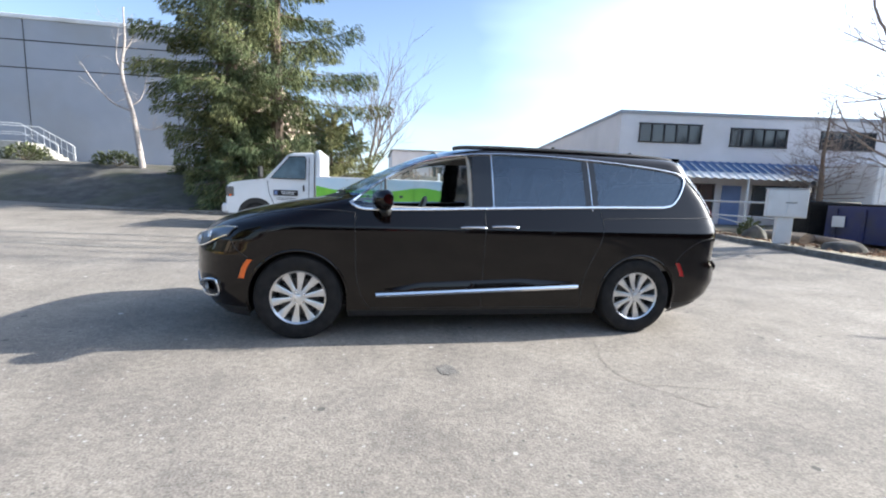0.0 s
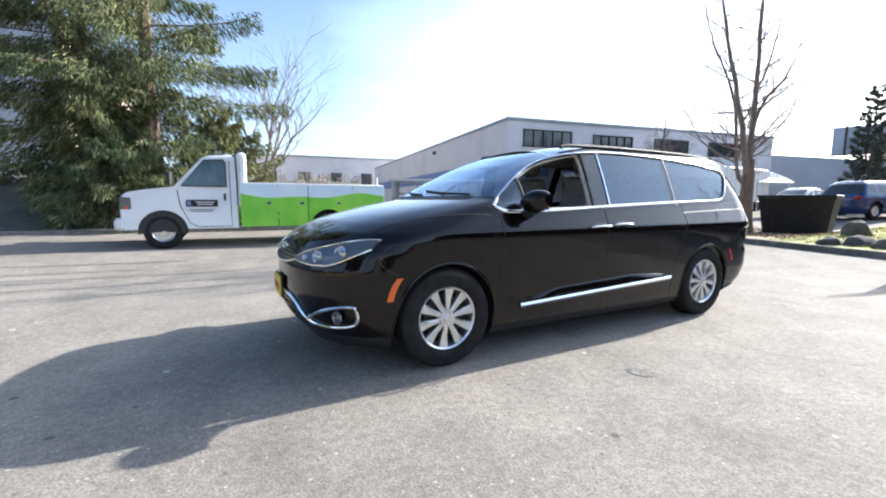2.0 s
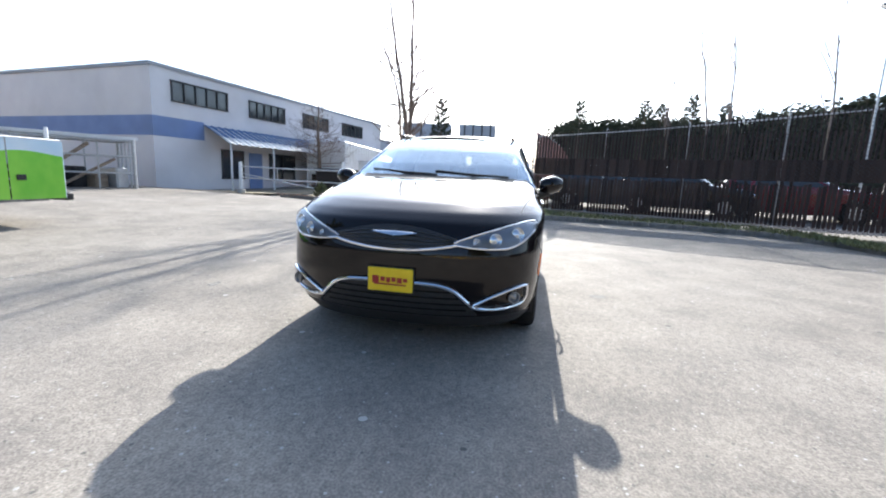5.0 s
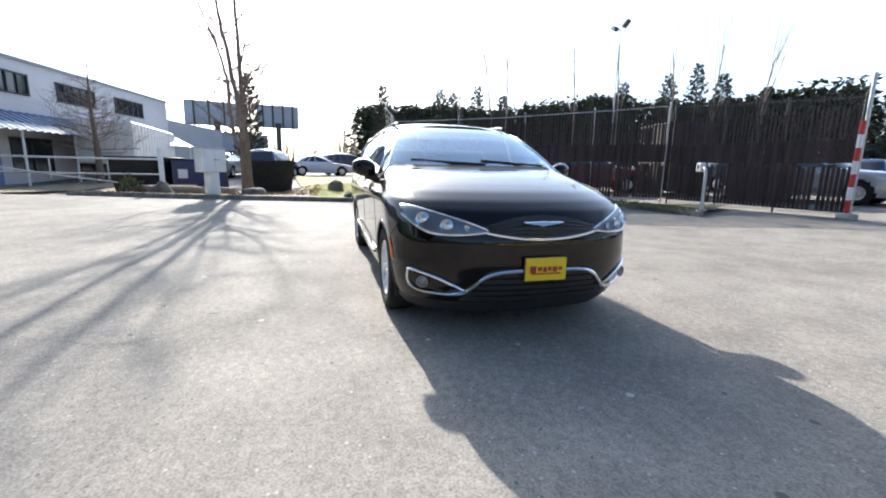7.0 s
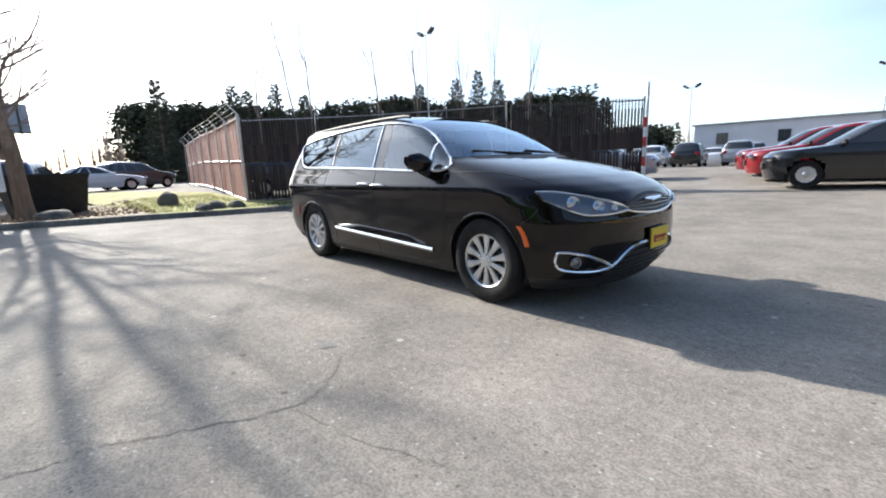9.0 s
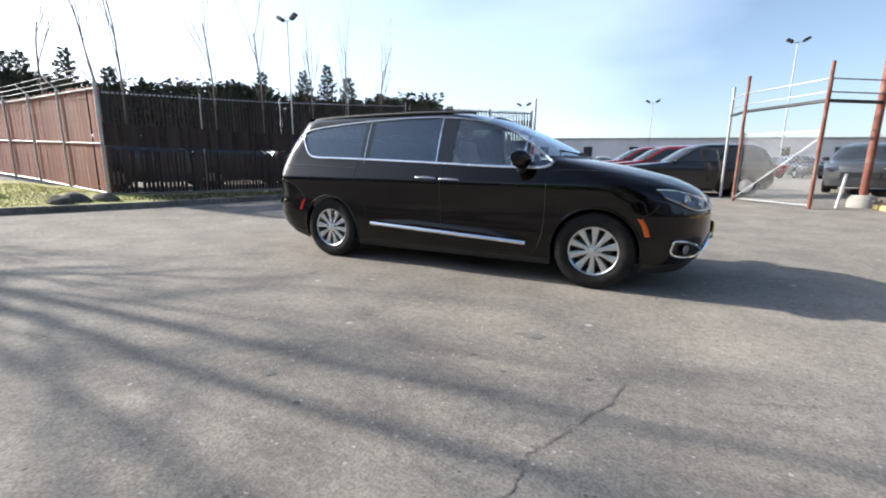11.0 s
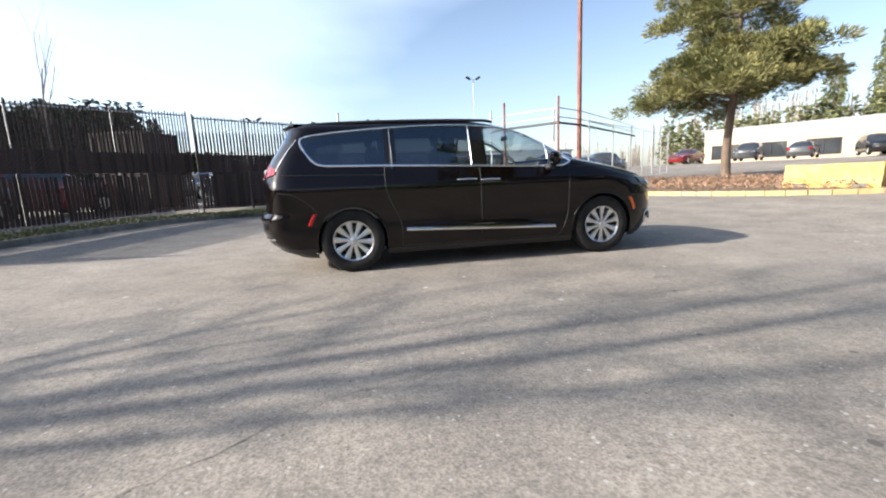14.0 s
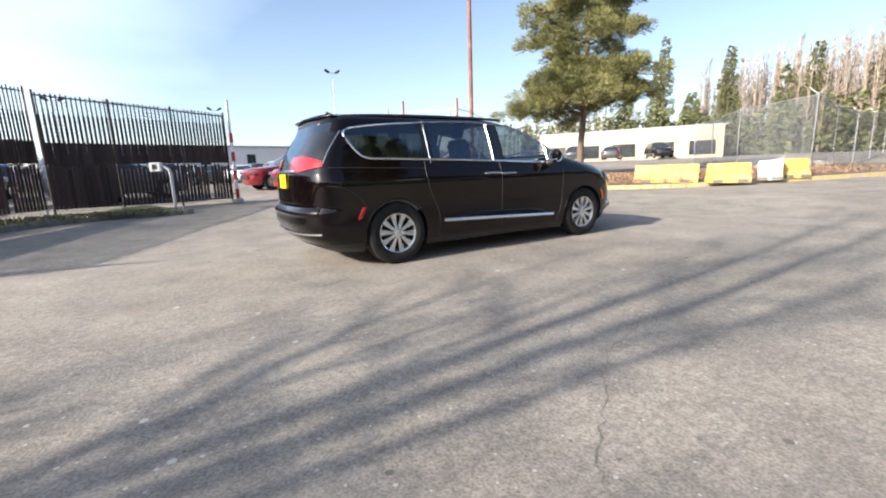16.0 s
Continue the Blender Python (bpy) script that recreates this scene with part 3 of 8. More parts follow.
        # dark gaps round the doors and lids
        for line in ([(-1.085, 1.08), (-1.08, 0.85), (-1.07, 0.55), (-1.02, 0.36), (-0.95, 0.26)],
                     [(0.035, 1.14), (0.035, 0.9), (0.03, 0.6), (0.03, 0.26)],
                     [(1.14, 1.18), (1.15, 1.0), (1.12, 0.85), (1.02, 0.62), (0.98, 0.45), (0.99, 0.26)],
                     [(-0.95, 0.262), (-0.4, 0.262), (0.4, 0.262), (0.99, 0.262)],
                     [(1.15, 1.085), (1.6, 1.10), (2.1, 1.115), (2.28, 1.12)],
                     [(-1.08, 1.085), (-1.3, 1.10), (-1.6, 1.085), (-1.9, 1.03), (-2.05, 0.985)]):
            g = Geo()
            g.tube([on(p[0], p[1], -0.0015) for p in curve_through(line, 6)], 0.0042, 5)
            part("panel_gap", g, M_BLACKPL, van)
        # rear bumper and front bumper seams
        for line in ([(-1.93, 0.70), (-2.02, 0.76), (-2.06, 0.82)], [(1.92, 0.70), (2.0, 0.80), (2.15, 0.90), (2.32, 0.935)]):
            g = Geo()
            g.tube([on(p[0], p[1], -0.0015) for p in curve_through(line, 8)], 0.004, 5)
            part("panel_gap", g, M_BLACKPL, van)
        # door handles
        for x in (-0.075, 0.205):
            h = Geo()
            zc = 0.985 + (0.012 if x > 0 else 0.0)
            path = [on(x - 0.115, zc - 0.004, 0.004), on(x - 0.10, zc, 0.030), on(x, zc + 0.004, 0.042), on(x + 0.10, zc, 0.030), on(x + 0.115, zc - 0.004, 0.004)]
            h.tube(curve_through(path, 5), 0.0095, 8)
            part("door_handle", h, M_CHROME, van, "chrome pull handle")
            h = Geo()
            rows = [[on(x + dx * 0.075, zc + dz * 0.024, 0.002 + 0.003 * (1 - dx * dx) * (1 - dz * dz)) for dx in np.linspace(-1, 1, 9)] for dz in np.linspace(-1, 1, 5)]
            h.grid(rows)
            part("handle_cup", h, M_GLOSSBLACK, van)
        # lower side strip with its chrome bead
        g = Geo()
        rows = []
        for x in np.linspace(-0.905, 0.935, 40):
            zc = 0.385 + 0.075 * (x + 0.905) / 1.84
            rows.append([on(x, zc + dz, o) for dz, o in ((-0.022, 0.0), (-0.018, 0.022), (0.0, 0.030), (0.018, 0.020), (0.022, 0.004))])
        g.grid(rows)
        g.poly(rows[0])
        g.poly(rows[-1][::-1])
        part("side_moulding", g, M_CHROME, van, "bright lower door moulding")
        g = Geo()
        rows = []
        for x in np.linspace(-0.83, 0.88, 36):
            zc = 0.43 + 0.075 * (x + 0.905) / 1.84
            t = min(1.0, (x + 0.83) / 0.3, (0.88 - x) / 0.5)
            rows.append([on(x, zc + dz * t, o) for dz, o in ((-0.02, 0.018), (0.035, 0.008), (0.05, 0.0))])
        g.grid(rows)
        part("door_step", g, M_PAINT, van, angle=70)
        # lamps and reflectors on the flanks
        g = Geo()
        g.grid([[on(x0 + dx, z0 + dz, 0.004 + 0.006 * b) for dx, b in ((-0.022, 0), (-0.008, 1), (0.008, 1), (0.022, 0))] for x0, z0, dz in ((-1.985, 0.53, 0), (-1.975, 0.57, 0), (-1.962, 0.61, 0), (-1.94, 0.65, 0), (-1.915, 0.685, 0))])
        part("side_marker", g, M_ORANGE, van, "orange side reflector")
        g = Geo()
        g.grid([[on(x0 + dx, z0, 0.004 + 0.006 * b) for dx, b in ((-0.022, 0), (-0.008, 1), (0.008, 1), (0.022, 0))] for x0, z0 in ((2.0, 0.56), (1.985, 0.60), (1.96, 0.65), (1.935, 0.69))])
        part("side_marker", g, M_REDREFL, van, "red side reflector")
        # wheel arch lip and the dark well behind
        for cx, cz, r in ARCHES:
            g = Geo()
            arc = [(cx - r, 0.24)] + [(cx - r * math.cos(a), cz + r * math.sin(a)) for a in np.linspace(0, math.pi, 26)] + [(cx + r, 0.24)]
            g.tube([on(x, z, -0.004) for x, z in arc], 0.012, 8)
            part("arch_lip", g, M_PAINT, van)
            g = Geo()
            g.grid([[(cx - (r + 0.01) * math.cos(a), s * y, cz + (r + 0.01) * math.sin(a)) for a in np.linspace(-0.35, math.pi + 0.35, 24)] for y in (0.955, 0.6, 0.45)])
            g.poly([(cx - (r + 0.01) * math.cos(a), s * 0.5, cz + (r + 0.01) * math.sin(a)) for a in np.linspace(-0.35, math.pi + 0.35, 24)])
            part("wheel_well", g, M_BLACKPL, van)
        # door mirror
        g = Geo()
        rows = []
        for t in np.linspace(0, 1, 9):
            y = 0.965 + 0.215 * t
            k = math.sin(math.pi * (0.12 + 0.80 * t)) ** 0.55
            cx = -0.86 + 0.05 * t
            rows.append([(cx + 0.105 * k * math.cos(a) * (1.0 if math.cos(a) < 0 else 0.55), s * y, 1.185 + 0.025 * t + 0.088 * k * math.sin(a)) for a in np.linspace(0, 2 * math.pi, 20, endpoint=False)])
        g.grid(rows, True)
        g.poly(rows[0][::-1])
        g.poly(rows[-1])
        mir = part("door_mirror", recalc(g), M_PAINT, van, "body-coloured mirror cap")
        g = Geo()
        g.box((-0.79, s * 1.075, 1.195), (0.006, 0.16, 0.125), bevel=0.003)
        part("mirror_glass", g, M_CHROME, mir, "silvered mirror glass")
        g = Geo()
        g.tube([(-0.83, s * 0.945, 1.10), (-0.845, s * 1.0, 1.115), (-0.85, s * 1.06, 1.13)], [0.05, 0.042, 0.035], 10)
        part("mirror_arm", g, M_BLACKPL, mir)
        # roof rail
        g = Geo()
        rail = [(-0.22, 0.635, 1.680), (-0.10, 0.635, 1.697), (0.3, 0.63, 1.709), (0.9, 0.628, 1.711), (1.5, 0.63, 1.703), (1.90, 0.635, 1.687), (2.02, 0.635, 1.674)]
        g.tube([(x, s * y, z) for x, y, z in curve_through(rail, 6)], 0.018, 8)
        part("roof_rail", g, M_BLACKPL, van, "slim black roof rail")
        if s < 0:
            # pale lining round the lowered front window
            g = Geo()
            lining = [(-0.80, 1.13), (-0.5, 1.128), (-0.12, 1.146), (-0.085, 1.20), (-0.085, 1.40), (-0.095, 1.585), (-0.16, 1.600), (-0.32, 1.572), (-0.58, 1.50), (-0.80, 1.385)]
            g.tube([on(x, z, -0.045) for x, z in curve_through(lining, 4)], 0.017, 6)
            part("window_lining", g, M_HEADLINER, van, "beige lining round the lowered window")
        # headlamp: dark housing, projector bowls, clear lens
        hl = Geo()
        rows_h = []
        ys = np.linspace(0.40, 0.918, 26)

        def lamp_edges(y):
            t = (y - 0.40) / 0.518
            lo = 0.776 - 0.020 * math.sin(math.pi * min(1.0, t)) + 0.095 * max(0.0, (t - 0.62) / 0.38) ** 2
            hi = 0.797 + 0.160 * t ** 0.82 - 0.018 * max(0.0, (t - 0.8) / 0.2) ** 2
            return lo, hi

        def fr(y, z, out):
            return (van_front(y, z) - out, s * (y + out * 0.6), z)
        for y in ys:
            lo, hi = lamp_edges(y)
            rows_h.append([fr(y, lo + (hi - lo) * k, 0.004) for k in np.linspace(0, 1, 6)])
        hl.grid(rows_h)
        head = part("headlamp", hl, M_LAMPHOUSE, van, "swept-back headlamp with two projector bowls", angle=80)
        ln = Geo()
        ln.grid([[fr(y, lamp_edges(y)[0] + (lamp_edges(y)[1] - lamp_edges(y)[0]) * k, 0.030 * math.sin(math.pi * min(1, max(0, k))) ** 0.5 + 0.006) for k in np.linspace(0, 1, 8)] for y in ys])
        part("lamp_lens", ln, M_LENS, head, "clear lamp cover", angle=80)
        for y0, k0, r0 in ((0.66, 0.5, 0.046), (0.80, 0.52, 0.050), (0.54, 0.5, 0.026)):
            lo, hi = lamp_edges(y0)
            c = Vector(fr(y0, lo + (hi - lo) * k0, 0.004))
            nrm = Vector((-0.85, s * 0.5, 0.15)).normalized()
            b = Geo()
            q = nrm.to_track_quat("Z", "Y").to_matrix().to_4x4()
            prof = [(0.016, r0), (0.012, r0 * 0.98), (0.0, r0 * 0.82), (0.004, r0 * 0.5), (0.014, r0 * 0.3), (0.018, 0.0)]
            b.grid([[tuple(c + q.to_3x3() @ Vector((r * math.cos(a), r * math.sin(a), o))) for a in np.linspace(0, 2 * math.pi, 20, endpoint=False)] for o, r in prof], True)
            part("projector_bowl", b, M_CHROME, head, "bright projector ring")
        b = Geo()
        b.tube([fr(y, lamp_edges(y)[0] + 0.008, 0.012) for y in ys], 0.008, 6)
        part("lamp_trim", b, M_CHROME, head)
        b = Geo()
        b.tube([fr(y, lamp_edges(y)[1], 0.008) for y in ys], 0.006, 6)
        part("lamp_trim", b, M_CHROME, head)
        b = Geo()
        b.tube([fr(0.918, lamp_edges(0.918)[0] + (lamp_edges(0.918)[1] - lamp_edges(0.918)[0]) * k, 0.008) for k in np.linspace(0, 1, 6)], 0.006, 6)
        part("lamp_trim", b, M_BLACKPL, head)
        # fog lamp nook with chrome frame, joined to the mouth's bright bar
        nook = [(0.545, 0.375), (0.66, 0.435), (0.77, 0.478), (0.875, 0.500), (0.893, 0.475), (0.885, 0.40), (0.84, 0.358), (0.72, 0.340), (0.60, 0.344)]
        b = Geo()
        b.poly([fr(y, z, 0.004) for y, z in nook][::(1 if s > 0 else -1)])
        fog = part("fog_lamp_nook", b, M_BLACKPL, van, "black fog lamp recess")
        b = Geo()
        loop = curve_through([(y, z) for y, z in nook] + [nook[0]], 5)
        b.tube([fr(p[0], p[1], 0.008) for p in loop], 0.011, 8)
        part("fog_trim", b, M_CHROME, fog, "chrome fog lamp frame")
        c = Vector(fr(0.805, 0.422, 0.012))
        q = Vector((-0.9, s * 0.43, 0.0)).normalized().to_track_quat("Z", "Y").to_matrix()
        b = Geo()
        b.grid([[tuple(c + q @ Vector((r * math.cos(a), r * math.sin(a), o))) for a in np.linspace(0, 2 * math.pi, 20, endpoint=False)] for o, r in ((0.0, 0.044), (0.014, 0.042), (0.014, 0.034), (0.002, 0.028), (0.008, 0.014), (0.010, 0.0))], True)
        part("fog_lamp", b, M_LAMPGREY, fog, "round fog lamp")
        # tail lamp wrapping onto the hatch
        b = Geo()
        rows = []
        for k in np.linspace(0, 1, 12):
            row = []
            open_k = min(1.0, 0.28 + 1.15 * k)
            z_lo = 1.085 + 0.07 * (1 - open_k)
            for h in np.linspace(0, 1, 7):
                z = z_lo + h * (0.195 - 0.03 * k) * open_k
                th = (0.24 + 0.81 * k) * math.pi / 2
                xt, lr, w = V_TAIL(z), V_LR(z), V_HALF(z)
                x = xt - lr + lr * math.sin(th * 0.86) ** (2 / V_NR) + 0.02 * (1 - k)
                y = van_half(x, z)
                row.append((x + 0.008, s * (y + 0.008), z))
            rows.append(row)
        b.grid(rows)
        tail = part("tail_lamp", b, M_REDLENS, van, "red wrap-around tail lamp", angle=80)
        b = Geo()
        rows = []
        for h in np.linspace(0, 1, 9):
            z = 1.17 + 0.33 * h
            xt, lr = V_TAIL(z), V_LR(z)
            rows.append([(xt - lr * a + 0.004, s * (van_half(xt - lr * a, z) + 0.005), z) for a in np.linspace(0.50 + 0.16 * h, 0.05, 9)])
        b.grid(rows)
        part("pillar_garnish", b, M_GLOSSBLACK, tail, angle=80)
        b = Geo()
        b.tube([(V_TAIL(z) - V_LR(z) * a, s * (van_half(V_TAIL(z) - V_LR(z) * a, z) + 0.006), z) for z, a in ((1.17, 0.49), (1.25, 0.53), (1.34, 0.57), (1.43, 0.61), (1.51, 0.66))], 0.006, 6)
        part("hatch_trim", b, M_CHROME, tail, "thin chrome line beside the rear window")
    # upper grille band between the lamps, wing badge, bright lower bead
    def frc(y, z, out):
        return (van_front(y, z) - out, y, z)

    def gz0(y):
        return 0.738 + 0.050 * min(1.0, (y / 0.44) ** 2)

    def gh(y):
        return 0.028 + 0.130 * max(0.0, 1 - (y / 0.44) ** 2)
    g = Geo()
    g.grid([[frc(y, gz0(y) + k * gh(y), 0.004) for k in np.linspace(0, 1, 7)] for y in np.linspace(-0.44, 0.44, 25)])
    gr = part("upper_grille", g, M_BLACKPL, van, "black mesh upper grille", angle=80)
    for k in (0.2, 0.4, 0.6, 0.8):
        b = Geo()
        b.tube([frc(y, gz0(y) + k * gh(y), 0.006) for y in np.linspace(-0.40, 0.40, 17)], 0.0045, 5)
        part("grille_bar", b, M_GLOSSBLACK, gr)
    b = Geo()
    b.tube([frc(y, gz0(y) - 0.002, 0.008) for y in np.linspace(-0.43, 0.43, 25)], 0.0095, 6)
    part("grille_bead", b, M_CHROME, gr, "thin chrome bead")
    b = Geo()
    rows = []
    for y in np.linspace(-0.155, 0.155, 21):
        k = max(0.06, 1 - abs(y) / 0.165)
        zc = 0.838 + 0.012 * (abs(y) / 0.155) ** 1.5
        rows.append([frc(y, zc + dz * (0.004 + 0.016 * k), 0.010 + o) for dz, o in ((-1, 0), (-0.4, 0.012), (0.4, 0.012), (1, 0))])
    b.grid(rows)
    part("wing_badge", b, M_CHROME, gr, "slim silver wing badge")
    # lower mouth with bright bar
    g = Geo()
    g.grid([[frc(y, 0.285 + k * (0.505 - 0.285 - max(0, abs(y) - 0.36) * 0.95), 0.004) for k in np.linspace(0, 1, 6)] for y in np.linspace(-0.57, 0.57, 27)])
    mouth = part("lower_grille", g, M_BLACKPL, van, "black lower grille opening", angle=80)
    for z in (0.33, 0.375, 0.42, 0.465):
        w = 0.50 if z < 0.43 else 0.40
        b = Geo()
        b.tube([frc(y, z, 0.007) for y in np.linspace(-w, w, 17)], 0.006, 5)
        part("grille_bar", b, M_GLOSSBLACK, mouth)
    b = Geo()
    half = curve_through([(0.0, 0.522), (0.20, 0.520), (0.33, 0.508), (0.42, 0.475), (0.50, 0.405), (0.55, 0.358), (0.62, 0.343)], 6)
    line = [(-p[0], p[1]) for p in half[::-1]] + [(p[0], p[1]) for p in half[1:]]
    b.tube([frc(y, z, 0.010) for y, z in line], 0.0145, 8)
    part("bumper_bar", b, M_CHROME, mouth, "chrome bar over the lower grille")
    # front plate with unreadable lettering as bars
    pl = Geo()
    px = van_front(0.0, 0.50) - 0.035
    pl.box((px, 0.0, 0.535), (0.012, 0.31, 0.16), bevel=0.004)
    plate = part("front_plate", pl, M_PLATE, van, "yellow dealer plate with dark red lettering")
    b = Geo()
    b.box((px + 0.012, 0.0, 0.535), (0.016, 0.325, 0.172), bevel=0.005)
    part("plate_frame", b, M_BLACKPL, plate)
    for i, (y, w, h) in enumerate(((0.10, 0.045, 0.05), (0.05, 0.03, 0.03), (0.012, 0.028, 0.034), (-0.025, 0.028, 0.03), (-0.065, 0.034, 0.036), (-0.105, 0.03, 0.024))):
        b = Geo()
        b.box((px - 0.008, y, 0.535 + 0.004 * (i % 2)), (0.004, w, h), bevel=0.001)
        part("lettering_bar", b, M_PLATEINK, plate)
    b = Geo()
    b.box((px - 0.008, 0.0, 0.505), (0.004, 0.22, 0.010), bevel=0.001)
    part("lettering_bar", b, M_PLATEINK, plate)
    # rear: plate, hatch handle bar, bumper bead, spoiler, wiper, antenna fin
    bx = van_back(0.0, 0.985) + 0.012
    b = Geo()
    b.box((bx, 0.0, 0.985), (0.012, 0.31, 0.16), bevel=0.004)
    part("rear_plate", b, M_PLATE, van, "yellow dealer plate")
    b = Geo()
    b.tube([(van_back(y, 1.095) + 0.010, y, 1.095) for y in np.linspace(-0.50, 0.50, 15)], 0.016, 8)
    part("hatch_bar", b, M_CHROME, van, "chrome bar on the tailgate")
    b = Geo()
    b.grid([[(van_back(y, z) + o, y, z) for o, z in ((0.0, 0.705), (0.014, 0.692), (0.022, 0.672), (0.021, 0.648), (0.012, 0.622), (0.0, 0.600))] for y in np.linspace(-0.90, 0.90, 41)])
    part("bumper_step", b, M_PAINT, van, "glossy step along the rear bumper", angle=60)
    b = Geo()
    b.tube([(van_back(y, 0.40) + 0.006, y, 0.40 + 0.02 * abs(y)) for y in np.linspace(-0.88, 0.88, 33)], 0.014, 6)
    part("bumper_strip", b, M_CHROME, van, "chrome strip on the rear bumper")
    b = Geo()
    rows = []
    for y in np.linspace(-0.62, 0.62, 21):
        e = 1 - (abs(y) / 0.62) ** 4
        xb = van_back(y, 1.66)
        rows.append([(xb - 0.16, y, 1.700 + 0.01 * e), (xb + 0.0, y, 1.700), (xb + 0.045 * e, y, 1.680), (xb - 0.01, y, 1.655), (xb - 0.08, y, 1.65)])
    b.grid(rows)
    part("roof_spoiler", b, M_PAINT, van, angle=60)
    b = Geo()
    b.grid([[(1.93 + dx, y, 1.735 + h) for dx, y, h in ((-0.11, 0, -0.01), (-0.04, 0.03 * k, 0.045 * (1 - abs(k)) ** 0.5), (0.05, 0.03 * k, 0.075 * (1 - abs(k)) ** 0.5), (0.08, 0, -0.01))] for k in (-1, -0.4, 0, 0.4, 1)])
    part("antenna_fin", b, M_PAINT, van)
    for y0 in (-0.35, 0.30):
        b = Geo()
        b.tube([(van_front(y, z) - 0.015, y, z) for y, z in ((y0 - 0.32, 1.25), (y0, 1.262), (y0 + 0.36, 1.285))], 0.009, 6)
        part("wiper", b, M_BLACKPL, van)
    b = Geo()
    b.grid([[(van_front(y, z) - o, y, z) for z, o in ((1.205, 0.004), (1.222, 0.010), (1.238, 0.005))] for y in np.linspace(-0.72, 0.72, 31)])
    part("cowl_panel", b, M_BLACKPL, van, angle=80)
    # underbody
    b = Geo()
    b.box((0.0, 0.0, 0.27), (4.6, 1.36, 0.10), bevel=0.03)
    b.box((0.0, 0.0, 0.27), (2.2, 1.80, 0.09), bevel=0.03)
    part("underbody", b, M_BLACKPL, van)
    # cabin
    b = Geo()
    b.box((0.55, 0.0, 0.62), (3.3, 1.72, 0.06), bevel=0.02)
    part("cabin_floor", b, M_INTERIOR, van)
    for s in (-1, 1):
        b = Geo()
        b.grid([[(x, s * (van_half(x, z) - 0.055), z) for x in np.linspace(-1.05, 2.1, 20)] for z in (0.6, 0.85, 1.09)])
        part("door_card", b, M_INTERIOR, van)
    b = Geo()
    rows = []
    for x in np.linspace(-0.35, 2.15, 12):
        rows.append([(x, y, 1.70 - 0.08 * abs(y / 0.62) ** 3 - 0.02 * abs((x - 0.9) / 1.2) ** 2) for y in np.linspace(-0.62, 0.62, 9)])
    b.grid(rows)
    part("headliner", b, M_HEADLINER, van)
    b = Geo()
    b.grid([[(x, y, z) for y in np.linspace(-0.80, 0.80, 9)] for x, z in ((-1.28, 1.16), (-1.0, 1.185), (-0.78, 1.17), (-0.70, 1.10), (-0.68, 0.75))])
    part("dashboard", b, M_INTERIOR, van)
    b = Geo()
    ring = [(-0.50 + 0.07 * math.sin(a), -0.40 + 0.185 * math.cos(a), 1.05 + 0.17 * math.sin(a)) for a in np.linspace(0, 2 * math.pi, 24, endpoint=False)]
    b.tube(ring, 0.016, 8, close=True)
    b.box((-0.52, -0.40, 1.05), (0.05, 0.14, 0.11), bevel=0.02)
    b.tube([(-0.52, -0.40, 1.05), (-0.75, -0.40, 0.98)], 0.035, 8)
    part("steering_wheel", b, M_INTERIOR, van)
    seats = [(-0.10, -0.40), (-0.10, 0.40), (0.85, -0.42), (0.85, 0.42), (1.75, -0.42), (1.75, 0.0), (1.75, 0.42)]
    for x0, y0 in seats:
        b = Geo()
        b.box((x0, y0, 0.84), (0.50, 0.48, 0.17), bevel=0.06)
        m = Matrix.Translation((x0 + 0.28, y0, 0.90)) @ Matrix.Rotation(radians(16), 4, "Y")
        b.box((0, 0, 0.27), (0.13, 0.46, 0.60), m, bevel=0.055)
        seat = part("seat", b, M_SEAT, van, "dark leather seat")
        b = Geo()
        m = Matrix.Translation((x0 + 0.28, y0, 0.90)) @ Matrix.Rotation(radians(13), 4, "Y")
        b.box((0.0, 0, 0.675), (0.09, 0.27, 0.18), m, bevel=0.04)
        b.tube([m @ Vector((0, -0.07, 0.52)), m @ Vector((0, -0.07, 0.62))], 0.007, 6)
        b.tube([m @ Vector((0, 0.07, 0.52)), m @ Vector((0, 0.07, 0.62))], 0.007, 6)
        part("headrest", b, M_SEAT, seat)
    # mirror inside and paper under the glass
    b = Geo()
    b.box((-0.60, 0.0, 1.53), (0.03, 0.22, 0.06), bevel=0.015)
    part("inside_mirror", b, M_BLACKPL, van)
    b = Geo()
    b.box((-0.98, 0.30, 1.22), (0.20, 0.22, 0.004), Matrix.Rotation(radians(0), 4, "Y"))
    part("dashboard_paper", b, M_WHITEMETAL, van, "white paper sheet on the dashboard")
    return van


